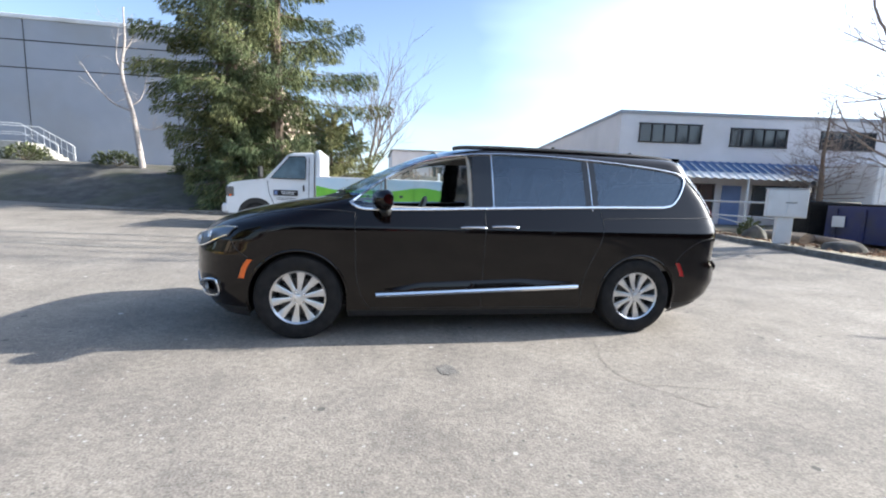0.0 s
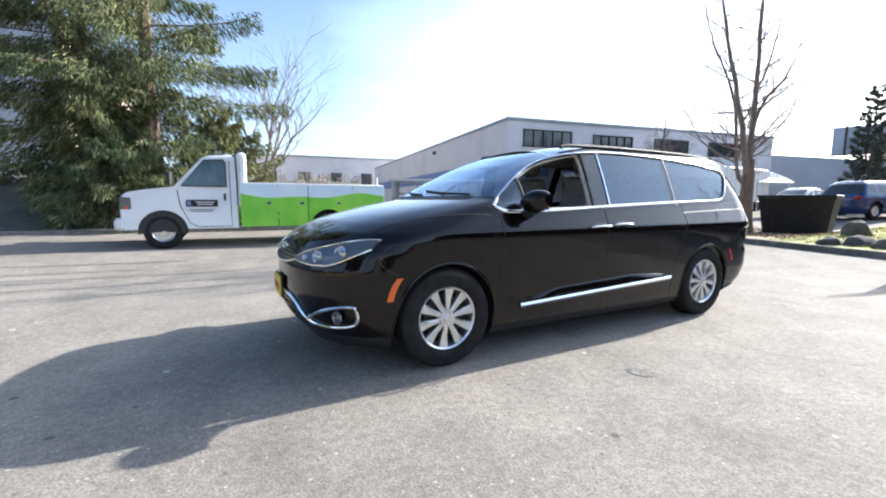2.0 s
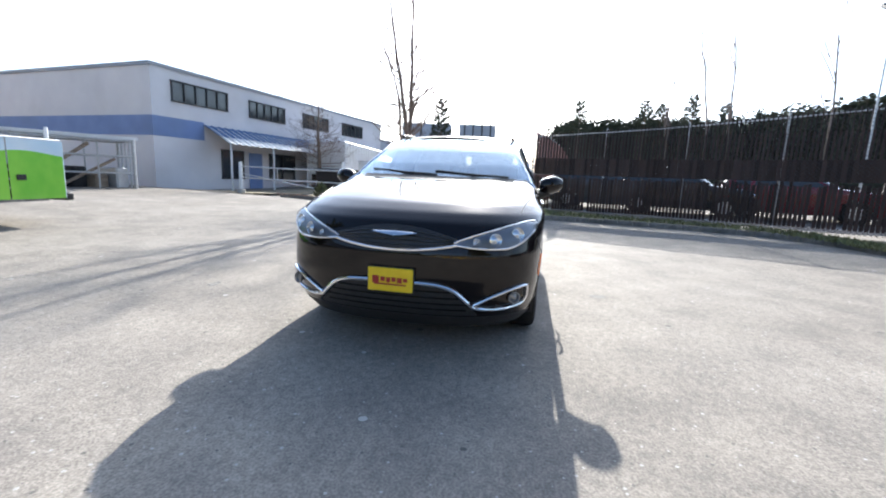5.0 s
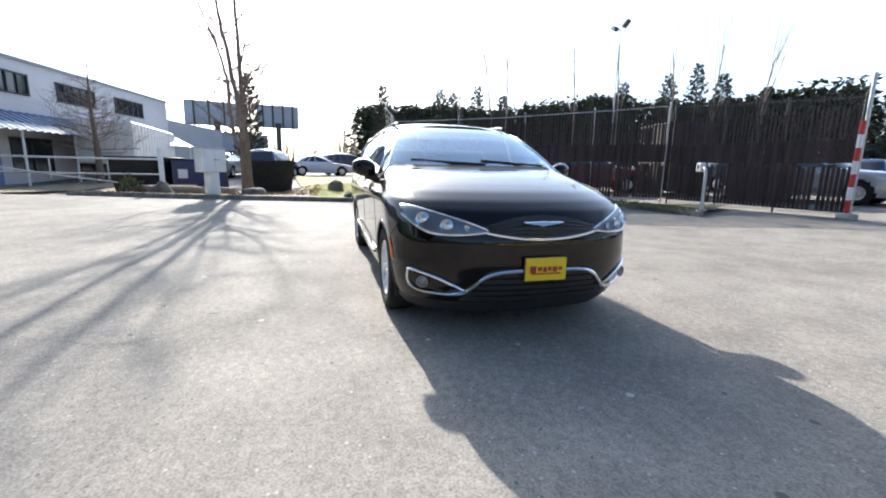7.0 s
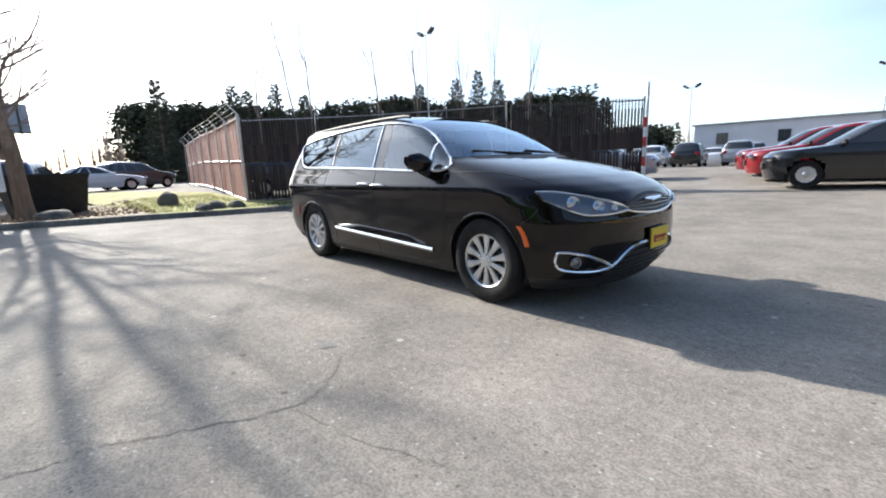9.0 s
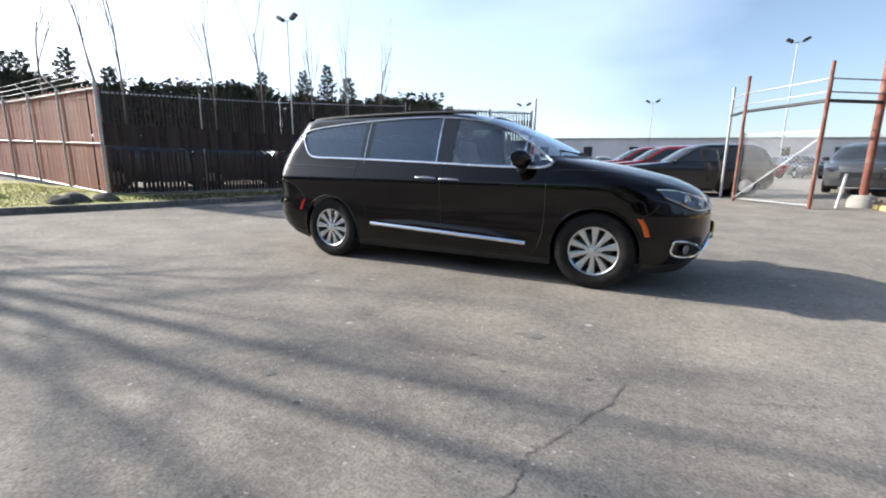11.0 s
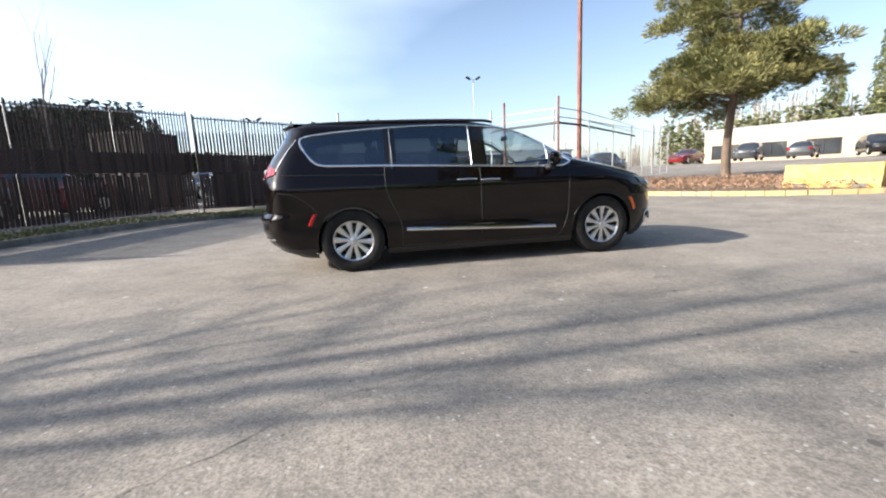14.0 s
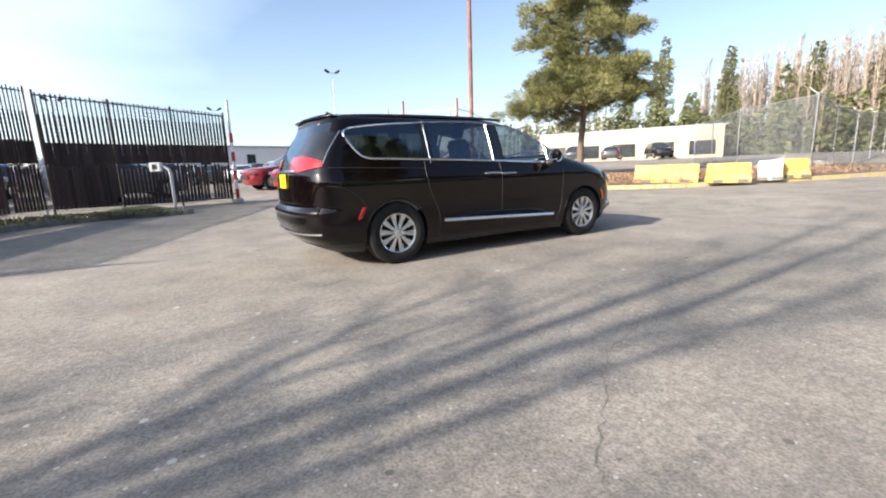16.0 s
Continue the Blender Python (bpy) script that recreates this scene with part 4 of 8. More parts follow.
def build_wheel(x, s, parent, turn):
    """A ten-spoke alloy wheel; s is -1 or 1 for the side it faces."""
    c = (x, s * 0.865, 0.36)

    def o(v):
        return s * v
    g = Geo()
    prof = [(-0.105, 0.245), (-0.118, 0.27), (-0.120, 0.315), (-0.108, 0.345), (-0.075, 0.362), (0.075, 0.362), (0.106, 0.346), (0.119, 0.315), (0.117, 0.275), (0.108, 0.240), (0.095, 0.226)]
    g.lathe([(o(a), r) for a, r in prof], c, 64)
    for gr in (-0.05, 0.0, 0.05):
        g.lathe([(gr - 0.005, 0.3615), (gr - 0.004, 0.3635), (gr + 0.004, 0.3635), (gr + 0.005, 0.3615)], c, 48)
    wheel = part("wheel", g, M_RUBBER, parent, "black radial tyre on an alloy wheel")
    g = Geo()
    g.lathe([(o(0.098), 0.232), (o(0.106), 0.226), (o(0.098), 0.214), (o(0.055), 0.205), (o(-0.06), 0.200)], c, 64)
    part("rim", g, M_ALLOY, wheel, "silver alloy rim")
    g = Geo()
    g.lathe([(o(0.02), 0.165), (o(0.035), 0.160), (o(0.035), 0.07), (o(0.05), 0.06), (o(0.05), 0.0)], c, 40)
    part("brake_disc", g, M_DARKMETAL, wheel, "grey brake disc")
    g = Geo()
    g.lathe([(o(-0.02), 0.20), (o(-0.02), 0.0)], c, 32)
    part("wheel_back", g, M_BLACKPL, wheel)
    for k in range(10):
        a = turn + 2 * math.pi * k / 10
        rad, tan = Vector((math.cos(a), 0, math.sin(a))), Vector((-math.sin(a), 0, math.cos(a)))
        rows = []
        for r, w, off, th in ((0.045, 0.023, 0.092, 0.03), (0.08, 0.020, 0.093, 0.03), (0.13, 0.025, 0.088, 0.03), (0.18, 0.034, 0.088, 0.028), (0.214, 0.041, 0.094, 0.024)):
            p = Vector(c) + rad * r
            rows.append([tuple(p + tan * (w * u) + Vector((0, o(off - th * d), 0))) for u, d in ((-1.0, 1.0), (-0.85, 0.15), (-0.3, 0.0), (0.3, 0.0), (0.85, 0.15), (1.0, 1.0))])
        sp = Geo()
        sp.grid(rows)
        part("spoke", sp, M_ALLOY, wheel, angle=55)
    g = Geo()
    g.lathe([(o(0.085), 0.062), (o(0.098), 0.058), (o(0.101), 0.034), (o(0.108), 0.030), (o(0.112), 0.018), (o(0.113), 0.0)], c, 32)
    part("hub_cap", g, M_ALLOY, wheel, "silver centre cap")
    for k in range(5):
        a = turn + 0.3 + 2 * math.pi * k / 5
        p = (c[0] + 0.058 * math.cos(a), c[1] + o(0.088), c[2] + 0.058 * math.sin(a))
        g = Geo()
        g.lathe([(0, 0.011), (o(0.014), 0.010), (o(0.016), 0.0)], p, 8)
        part("lug_nut", g, M_CHROME, wheel)
    return wheel


minivan = build_van()
for _x, _s, _t in ((-1.545, -1, 0.2), (1.545, -1, 0.5), (-1.545, 1, 0.35), (1.545, 1, 0.1)):
    build_wheel(_x, _s, minivan, _t)


def inst(name, mesh, parent, m):
    """One more piece on a shared mesh, under its thing."""
    ob = new(name, mesh)
    ob.parent = parent
    ob.matrix_local = m
    return ob


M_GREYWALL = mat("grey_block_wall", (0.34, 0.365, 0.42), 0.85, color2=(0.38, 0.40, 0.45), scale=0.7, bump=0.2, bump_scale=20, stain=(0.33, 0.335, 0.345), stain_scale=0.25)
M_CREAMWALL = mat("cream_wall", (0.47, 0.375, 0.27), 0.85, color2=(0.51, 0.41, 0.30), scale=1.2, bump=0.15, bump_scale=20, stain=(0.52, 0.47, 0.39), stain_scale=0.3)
M_WHITEWALL = mat("white_wall", (0.66, 0.64, 0.66), 0.8, color2=(0.71, 0.69, 0.70), scale=1.0, bump=0.15, bump_scale=25, stain=(0.58, 0.56, 0.56), stain_scale=0.3)
M_BLUEBAND = mat("blue_paint", (0.17, 0.24, 0.45), 0.7, color2=(0.20, 0.28, 0.50), scale=1.5, stain=(0.16, 0.22, 0.38), stain_scale=0.5)
M_BLUEROOF = mat("blue_metal", (0.045, 0.11, 0.25), 0.4, color2=(0.06, 0.14, 0.30), scale=2)
M_WINDARK = mat("dark_window_glass", (0.03, 0.035, 0.04), 0.06, color2=(0.05, 0.055, 0.06), scale=0.8, spec=0.8)
M_WINFRAME = mat("dark_window_frame", (0.03, 0.03, 0.033), 0.5)
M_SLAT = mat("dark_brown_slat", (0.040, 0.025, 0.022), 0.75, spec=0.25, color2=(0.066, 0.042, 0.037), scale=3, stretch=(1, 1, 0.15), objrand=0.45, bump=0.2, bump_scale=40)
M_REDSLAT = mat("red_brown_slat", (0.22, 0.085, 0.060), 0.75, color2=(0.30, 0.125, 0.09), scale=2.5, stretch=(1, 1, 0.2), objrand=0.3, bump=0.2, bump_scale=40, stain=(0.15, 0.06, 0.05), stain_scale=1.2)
M_ROCK = mat("rock", (0.06, 0.057, 0.053), 0.95, color2=(0.13, 0.12, 0.108), scale=5, bump=0.7, bump_scale=20, stain=(0.13, 0.13, 0.10), stain_scale=3)
M_LOG = mat("weathered_wood", (0.30, 0.24, 0.18), 0.9, color2=(0.20, 0.15, 0.11), scale=4, stretch=(0.3, 4, 4), bump=0.5, bump_scale=30)
M_BROWNROOF = mat("grey_roof", (0.30, 0.31, 0.32), 0.8, color2=(0.36, 0.37, 0.38), scale=1)
M_REDPAINT = mat("red_paint", (0.45, 0.03, 0.025), 0.5, color2=(0.38, 0.03, 0.025), scale=9)
M_BLUEBIN = mat("blue_dumpster_paint", (0.012, 0.02, 0.10), 0.45, color2=(0.02, 0.03, 0.13), scale=4, stain=(0.03, 0.03, 0.05), stain_scale=2)
M_GREYBIN = mat("dark_grey_bin", (0.014, 0.014, 0.016), 0.65, spec=0.3, color2=(0.022, 0.022, 0.024), scale=6)


# ---- the ground and its edges ----
def build_ground():
    g = Geo()
    radii = [0.01] + [0.5 * i for i in range(1, 45)] + [23, 25, 28, 32, 40, 55, 80, 120, 200, 400, 900]
    g.grid([[(r * math.cos(a), r * math.sin(a), gz(r * math.cos(a), r * math.sin(a))) for a in np.linspace(0, 2 * math.pi, 96, endpoint=False)] for r in radii], True)
    return solo("ground", g, M_ASPHALT, "worn light grey asphalt yard with fine cracks and dark stains", "ground", kind="structure")


build_ground()

KERB_E = curve_through([(15.0, 9.8), (11.6, 9.4), (10.2, 8.7), (9.55, 7.4), (9.15, 6.0), (8.95, 4.0), (8.7, 2.0), (8.35, 0.4), (8.0, -1.2), (7.65, -3.0), (7.1, -4.9), (6.15, -6.6), (5.1, -7.25), (4.1, -7.5), (3.4, -7.6)], 5)
KERB_W = curve_through([(-6.9, -8.7), (-7.9, -6.4), (-8.9, -4.6), (-10.2, -2.9), (-12.3, -1.5), (-15.0, 0.2), (-18.5, 1.6), (-26.0, 3.2)], 5)


def kerb(name, line, material, label, side, h=0.125, w=0.16):
    """Kerb stones laid end to end along a line; side turns the stones' backs to the verge."""
    k = thing(name, label, "kerb", kind="structure")
    n = len(line)
    acc, stones, start = 0.0, [], 0
    for i in range(n - 1):
        a, b = Vector((line[i][0], line[i][1])), Vector((line[i + 1][0], line[i + 1][1]))
        d = (b - a).normalized()
        p = Vector((-d.y, d.x)) * side * w
        z0, z1 = gz(a.x, a.y), gz(b.x, b.y)
        g = Geo()
        e = d * 0.006
        a2, b2 = a + e, b - e
        q = p.normalized()
        rows = []
        for c, z in ((a2, z0), (b2, z1)):
            rows.append([(c.x, c.y, z - 0.05), (c.x + q.x * 0.01, c.y + q.y * 0.01, z + h - 0.03), (c.x + q.x * 0.035, c.y + q.y * 0.035, z + h), (c.x + p.x, c.y + p.y, z + h), (c.x + p.x, c.y + p.y, z - 0.05)])
        g.grid(rows)
        g.poly(rows[0])
        g.poly(rows[1][::-1])
        part("kerb_stone", g, material, k)
    return k


def verge(name, inner, outer, material, label, lift=0.115, lumps=0.03, n=14):
    rows = []
    for (a, b) in zip(inner, outer):
        row = []
        for t in np.linspace(0, 1, n):
            x, y = a[0] + (b[0] - a[0]) * t, a[1] + (b[1] - a[1]) * t
            z = gz(x, y) + lift + lumps * noise.noise(Vector((x * 0.9, y * 0.9, 0.3))) * min(1, t * 6)
            row.append((x, y, z))
        rows.append(row)
    g = Geo()
    g.grid(rows)
    return solo(name, g, material, label, "ground", kind="structure")


kerb("kerb", KERB_E, M_KERB, "old grey concrete kerb, chipped and dirty, round the planted strip", 1)
kerb("kerb", KERB_W, M_KERBYELLOW, "kerb with worn yellow paint round the dry island", -1)
_soil_in = [p for p in KERB_E if p[1] > 1.2]
verge("soil_strip", [(p[0] + 0.12, p[1]) for p in _soil_in], [(16.5, 9.6 - 8.2 * i / (len(_soil_in) - 1)) for i in range(len(_soil_in))], M_DRYSOIL, "dry tan soil strip with bark chips and leaf litter", n=20)
_grass_in = [p for p in KERB_E if -1.6 < p[1] < 1.9]
verge("grass_strip", [(p[0] + 0.12, p[1]) for p in _grass_in], [(24.0 - 8.0 * i / (len(_grass_in) - 1), 3.2 - 4.6 * i / (len(_grass_in) - 1)) for i in range(len(_grass_in))], M_GRASS, "thin yellow-green winter grass beside the fence", lift=0.119, n=26)
_weed_in = [p for p in KERB_E if p[1] < -1.1]
verge("weed_strip", [(p[0] + 0.10, p[1] - 0.02) for p in _weed_in], [(10.7 - 6.1 * i / (len(_weed_in) - 1), -1.3 - 8.6 * i / (len(_weed_in) - 1)) for i in range(len(_weed_in))], M_WEED, "strip of weeds and dirt at the foot of the fence", lift=0.110)
_isl = [p for p in KERB_W]
verge("dry_island", [(p[0] - 0.1, p[1] - 0.14) for p in _isl], [(-6.6 - 17.0 * i / (len(_isl) - 1), -9.6 - 4.4 * math.sin(2.4 * i / (len(_isl) - 1))) for i in range(len(_isl))], M_BARK_SOIL, "dry island of brown soil and dead ivy behind the kerb", lift=0.11, n=18)


def bank(y):
    """Height of the planted bank behind the road."""
    t = min(1.0, max(0.0, (y - 11.4) / 6.2))
    return 0.22 + 1.85 * t * t * (3 - 2 * t)


g = Geo()
g.grid([[(x, y, bank(y) + 0.08 * noise.noise(Vector((x * 0.4, y * 0.4, 1)))) for x in np.linspace(-80, 3.5, 90)] for y in list(np.linspace(11.2, 18, 16)) + [20, 23.2, 40]])
solo("bank", g, M_BANK, "shaded bare bank of dry soil rising behind the road", "bank", kind="structure")
g = Geo()
g.grid([[(x, y, z) for x in np.linspace(-80, 3.5, 60)] for y, z in ((11.05, 0.15), (11.07, 0.36), (11.2, 0.38), (11.22, 0.2))])
solo("road_kerb", g, M_KERB, "low dusty kerb along the far side of the road", "kerb", kind="structure")
# sunlit gravel apron in front of the warehouse
g = Geo()
g.grid([[(x, y, 2.09 + 0.02 * noise.noise(Vector((x, y, 0)))) for x in np.linspace(-70, -9.2, 40)] for y in (18.0, 19.5, 21, 22.9)])
solo("apron", g, M_CONCRETE, "pale concrete apron in front of the warehouse", "pavement", kind="structure")


# ---- cracks, stains and faded paint on the asphalt ----
def crack(pts, w, seed):
    rng = random.Random(seed)
    c = curve_through([(p[0], p[1], 0) for p in pts], 12)
    left, right = [], []
    for i, p in enumerate(c):
        d = (c[min(i + 1, len(c) - 1)] - c[max(i - 1, 0)]).normalized()
        q = Vector((-d.y, d.x, 0))
        off = q * rng.uniform(-0.02, 0.02)
        ww = w * rng.uniform(0.35, 1.0)
        a, b = p + off + q * ww, p + off - q * ww
        left.append((a.x, a.y, gz(a.x, a.y) + 0.003))
        right.append((b.x, b.y, gz(b.x, b.y) + 0.003))
    g = Geo()
    g.grid([left, right])
    return solo("crack", g, M_CRACK, "thin dark crack in the asphalt", "crack", kind="structure", smooth=False)


def stain(x, y, rx, ry, rot, seed, m=None):
    rng = random.Random(seed)
    g = Geo()
    ring = []
    for i in range(26):
        a = 2 * math.pi * i / 26
        k = 0.72 + 0.4 * noise.noise(Vector((math.cos(a) * 1.5, math.sin(a) * 1.5, seed))) + rng.uniform(-0.1, 0.1)
        dx, dy = math.cos(a) * rx * k, math.sin(a) * ry * k
        px, py = x + dx * math.cos(rot) - dy * math.sin(rot), y + dx * math.sin(rot) + dy * math.cos(rot)
        ring.append((px, py, gz(px, py) + 0.0035))
    g.poly(ring)
    return solo("oil_stain", g, m or M_STAIN, "small dark stain on the asphalt", "stain", kind="structure", smooth=False)


crack([(-1.55, 4.6), (-1.63, 3.8), (-1.66, 3.55), (-1.76, 3.33), (-1.95, 2.85), (-1.80, 2.55), (-1.60, 2.4)], 0.006, 1)
crack([(-1.95, 2.85), (-2.4, 2.75), (-2.8, 2.6)], 0.003, 2)
crack([(2.6, 4.9), (2.5, 4.55), (2.02, 4.2), (1.7, 3.95), (1.08, 3.72), (0.5, 3.4)], 0.004, 3)
crack([(6.6, 2.6), (4.71, 1.83), (3.82, 1.5), (2.91, 1.2), (2.4, 1.3)], 0.006, 4)
crack([(0.99, -1.25), (0.85, -1.7), (0.9, -2.02), (1.2, -2.4)], 0.005, 5)
crack([(0.9, -2.02), (1.6, -2.2), (2.0, -2.1)], 0.004, 6)
crack([(-6, 5.4), (-3, 5.2), (1, 5.5), (5, 5.3), (8.4, 5.6)], 0.003, 7)
crack([(-7.5, -1.0), (-6.6, -2.5), (-5.9, -4.2)], 0.010, 8)
for _i, (_x, _y, _rx, _ry, _r) in enumerate(((-0.39, -1.69, 0.10, 0.13, 0.4), (-1.34, 2.35, 0.13, 0.07, 0.1), (2.5, 1.33, 0.27, 0.08, 0.3), (2.75, 0.95, 0.08, 0.04, 0.2), (1.15, 1.75, 0.07, 0.05, 1),
                                              (-0.2, 3.55, 0.06, 0.04, 0.6), (3.1, 3.9, 0.06, 0.05, 0.2), (2.5, 4.75, 0.07, 0.05, 0.2), (-3.4, -4.2, 0.08, 0.05, 0.5), (2.9, -2.7, 0.05, 0.04, 0))):
    stain(_x, _y, _rx, _ry, _r, _i + 1)
# dark tyre sweeps on the road beyond
for _i, (_y, _w) in enumerate(((4.55, 0.10), (5.0, 0.08), (5.45, 0.10), (4.1, 0.05))):
    _g = Geo()
    _c = [Vector((x, _y + 0.35 * math.sin(x * 0.22 + _i) + 0.02 * x, 0)) for x in np.linspace(-16, -4.8 + _i * 0.7, 30)]
    _g.grid([[(p.x, p.y + s * _w, gz(p.x, p.y) + 0.0028) for p in _c] for s in (-1, 1)])
    solo("tyre_mark", _g, M_STAIN, "dark rubber tyre mark across the road", "tyre mark", kind="structure", smooth=False)


# ---- buildings ----
def window_unit(parent, origin, u, nrm, s0, s1, z0, z1, panes, glassmat=None):
    """A window let into a wall: frame, mullions and panes; u runs along the wall, nrm looks out of it."""
    g = Geo()
    o, u, nrm = Vector(origin), Vector(u), Vector(nrm)

    def q(s, z, d):
        return o + u * s + nrm * d + Vector((0, 0, z))
    fw = 0.06
    m = Matrix(((u.x, nrm.x, 0, 0), (u.y, nrm.y, 0, 0), (0, 0, 1, 0), (0, 0, 0, 1)))

    def bar(a, b, c, d):
        p = q((a + b) / 2, (c + d) / 2, 0.03)
        g.box((0, 0, 0), (b - a, 0.10, d - c), Matrix.Translation(p) @ m, bevel=0.008)
    bar(s0 - fw, s1 + fw, z1, z1 + fw)
    bar(s0 - fw, s1 + fw, z0 - fw, z0)
    for i in range(panes + 1):
        s = s0 + (s1 - s0) * i / panes
        bar(s - fw / 2, s + fw / 2, z0, z1)
    win = part("window", g, M_WINFRAME, parent, "dark framed window")
    for i in range(panes):
        a, b = s0 + (s1 - s0) * i / panes + fw / 2, s0 + (s1 - s0) * (i + 1) / panes - fw / 2
        p = Geo()
        p.quad(q(a, z0, 0.012), q(b, z0, 0.012), q(b, z1, 0.012), q(a, z1, 0.012))
        part("pane", p, glassmat or M_WINDARK, win)
    return win


def wall_prism(foot, z0, z1):
    g = Geo()
    n = len(foot)
    k = len(g.v)
    g.v += [(x, y, z0) for x, y in foot] + [(x, y, z1) for x, y in foot]
    for i in range(n):
        j = (i + 1) % n
        g.f.append((k + i, k + j, k + n + j, k + n + i))
    g.f.append(tuple(k + n + i for i in range(n)))
    return recalc(g)


def white_building():
    b = thing("office_building", "two-storey white office building with dark upper windows and a blue canopy", "building")
    C, a = Vector((11.2, 15.5, 0)), radians(-9)
    u, n = Vector((math.cos(a), math.sin(a), 0)), Vector((math.sin(a), -math.cos(a), 0))

    def xy(s, d):
        p = C + u * s - n * d
        return (p.x, p.y)
    part("wall", wall_prism([xy(0, 0), xy(20.6, 0), xy(20.6, 40), xy(0, 40)], -0.2, 5.50), M_WHITEWALL, b, "white painted wall", smooth=False)
    part("wall", wall_prism([xy(20.6, 1.2), xy(34, 1.2), xy(34, 30), xy(20.6, 30)], -0.2, 4.6), M_GREYWALL, b, "grey lower wing", smooth=False)
    g = Geo()
    for s0, s1, d0, d1 in ((-0.06, 20.66, -0.06, 0.16), (-0.06, 0.16, 0.16, 40)):
        p = [xy(s0, d0), xy(s1, d0), xy(s1, d1), xy(s0, d1)]
        w = wall_prism(p, 5.50, 5.66)
        k = len(g.v)
        g.v += w.v
        g.f += [tuple(k + i for i in f) for f in w.f]
    part("parapet_cap", g, M_GREYWALL, b, "thin grey metal parapet cap", smooth=False)
    # blue band on the end wall, 4 mm proud
    part("painted_band", wall_prism([xy(-0.012, -0.012), xy(2.6, -0.012), xy(2.6, 0.0), xy(0.0, 0.0), xy(0.0, 39), xy(-0.012, 39)], 2.55, 3.42), M_BLUEBAND, b, "faded blue painted band", smooth=False)
    for s0, s1, z0, z1, np_ in ((0.97, 4.03, 4.20, 5.02, 5), (5.55, 8.35, 4.13, 4.94, 5), (10.1, 12.8, 4.13, 4.94, 5), (14.6, 17.4, 4.13, 4.94, 5)):
        window_unit(b, C, u, n, s0, s1, z0, z1, np_)
    for s0, s1 in ((3.6, 5.0), (7.0, 9.2), (11.0, 13.2), (15.0, 17.0)):
        window_unit(b, C, u, n, s0, s1, 0.75, 2.15, 2)
    g = Geo()
    m = Matrix(((u.x, -n.x, 0, 0), (u.y, -n.y, 0, 0), (0, 0, 1, 0), (0, 0, 0, 1)))
    p = C + u * 5.9 + n * 0.03
    g.box((0, 0, 1.1), (0.95, 0.08, 2.1), Matrix.Translation(p) @ m, bevel=0.01)
    part("door", g, M_BLUEBAND, b, "grey-blue entrance door")
    # canopy: blue ribbed sheets over a pale corrugated eave
    can = Geo()
    s = 2.55
    rows_a, rows_b = [], []
    while s < 20.4:
        for ds, h in ((0, 0), (0.05, 0.035), (0.12, 0.035), (0.17, 0)):
            q0, q1 = C + u * (s + ds) + n * 0.02, C + u * (s + ds) + n * 1.15
            rows_a.append([(q0.x, q0.y, 3.30 + h), (q1.x, q1.y, 2.74 + h)])
        s += 0.42
    can.grid(rows_a)
    part("canopy", can, M_BLUEROOF, b, "blue ribbed metal canopy", smooth=False)
    s = 2.55
    while s < 20.3:
        rib = Geo()
        q0, q1 = C + u * (s + 0.085) + n * 0.45, C + u * (s + 0.085) + n * 1.16
        rib.box((0, 0, 0), (0.06, 0.92, 0.03), Matrix.Translation(((q0.x + q1.x) / 2, (q0.y + q1.y) / 2, 2.955)) @ m @ Matrix.Rotation(math.atan2(0.36, 0.71), 4, "X"), bevel=0.01)
        part("canopy_rib", rib, M_WHITEMETAL, b)
        s += 0.42
    s = 2.55
    while s < 20.4:
        for ds, h in ((0, 0), (0.06, 0.05), (0.16, 0.05), (0.22, 0)):
            q0, q1 = C + u * (s + ds) + n * 1.16, C + u * (s + ds) + n * 1.75
            rows_b.append([(q0.x, q0.y, 2.72 + h), (q1.x, q1.y, 2.40 + h)])
        s += 0.42
    e = Geo()
    e.grid(rows_b)
    part("canopy_eave", e, M_WHITEMETAL, b, "pale corrugated canopy edge", smooth=False)
    for s in np.arange(2.7, 20.4, 2.9):
        g = Geo()
        q = C + u * float(s) + n * 1.6
        g.tube([(q.x, q.y, 0.1), (q.x, q.y, 2.45)], 0.05, 8)
        part("canopy_post", g, M_WHITEMETAL, b)
    # roof-side lamp
    g = Geo()
    q = C - n * 12.5 - u * 0.1
    g.box((q.x, q.y, 5.0), (0.2, 0.3, 0.25), bevel=0.03)
    part("wall_lamp", g, M_DARKMETAL, b)
    return b


white_building()


def grey_warehouse():
    b = thing("warehouse", "tall windowless grey warehouse with a cream sunlit end wall", "warehouse")
    # Shaded bluish grey and sunlit cream are put into the two walls' colours.
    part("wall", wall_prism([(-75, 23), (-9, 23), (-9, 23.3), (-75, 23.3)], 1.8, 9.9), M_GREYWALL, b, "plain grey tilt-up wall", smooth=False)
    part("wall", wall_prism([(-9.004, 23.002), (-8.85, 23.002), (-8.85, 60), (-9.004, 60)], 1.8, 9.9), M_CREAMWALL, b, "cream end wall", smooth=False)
    part("roof", wall_prism([(-75, 23.1), (-9, 23.1), (-9, 60), (-75, 60)], 9.5, 9.8), M_BROWNROOF, b, smooth=False)
    for x in np.arange(-72, -9, 7.5):
        g = Geo()
        g.box((float(x), 22.985, 5.9), (0.03, 0.02, 8.0))
        part("panel_joint", g, M_DARKMETAL, b)
    g = Geo()
    g.box((-42, 22.97, 9.78), (66, 0.09, 0.22), bevel=0.02)
    part("roof_edge", g, M_WHITEMETAL, b, "pale metal roof edge")
    return b


grey_warehouse()


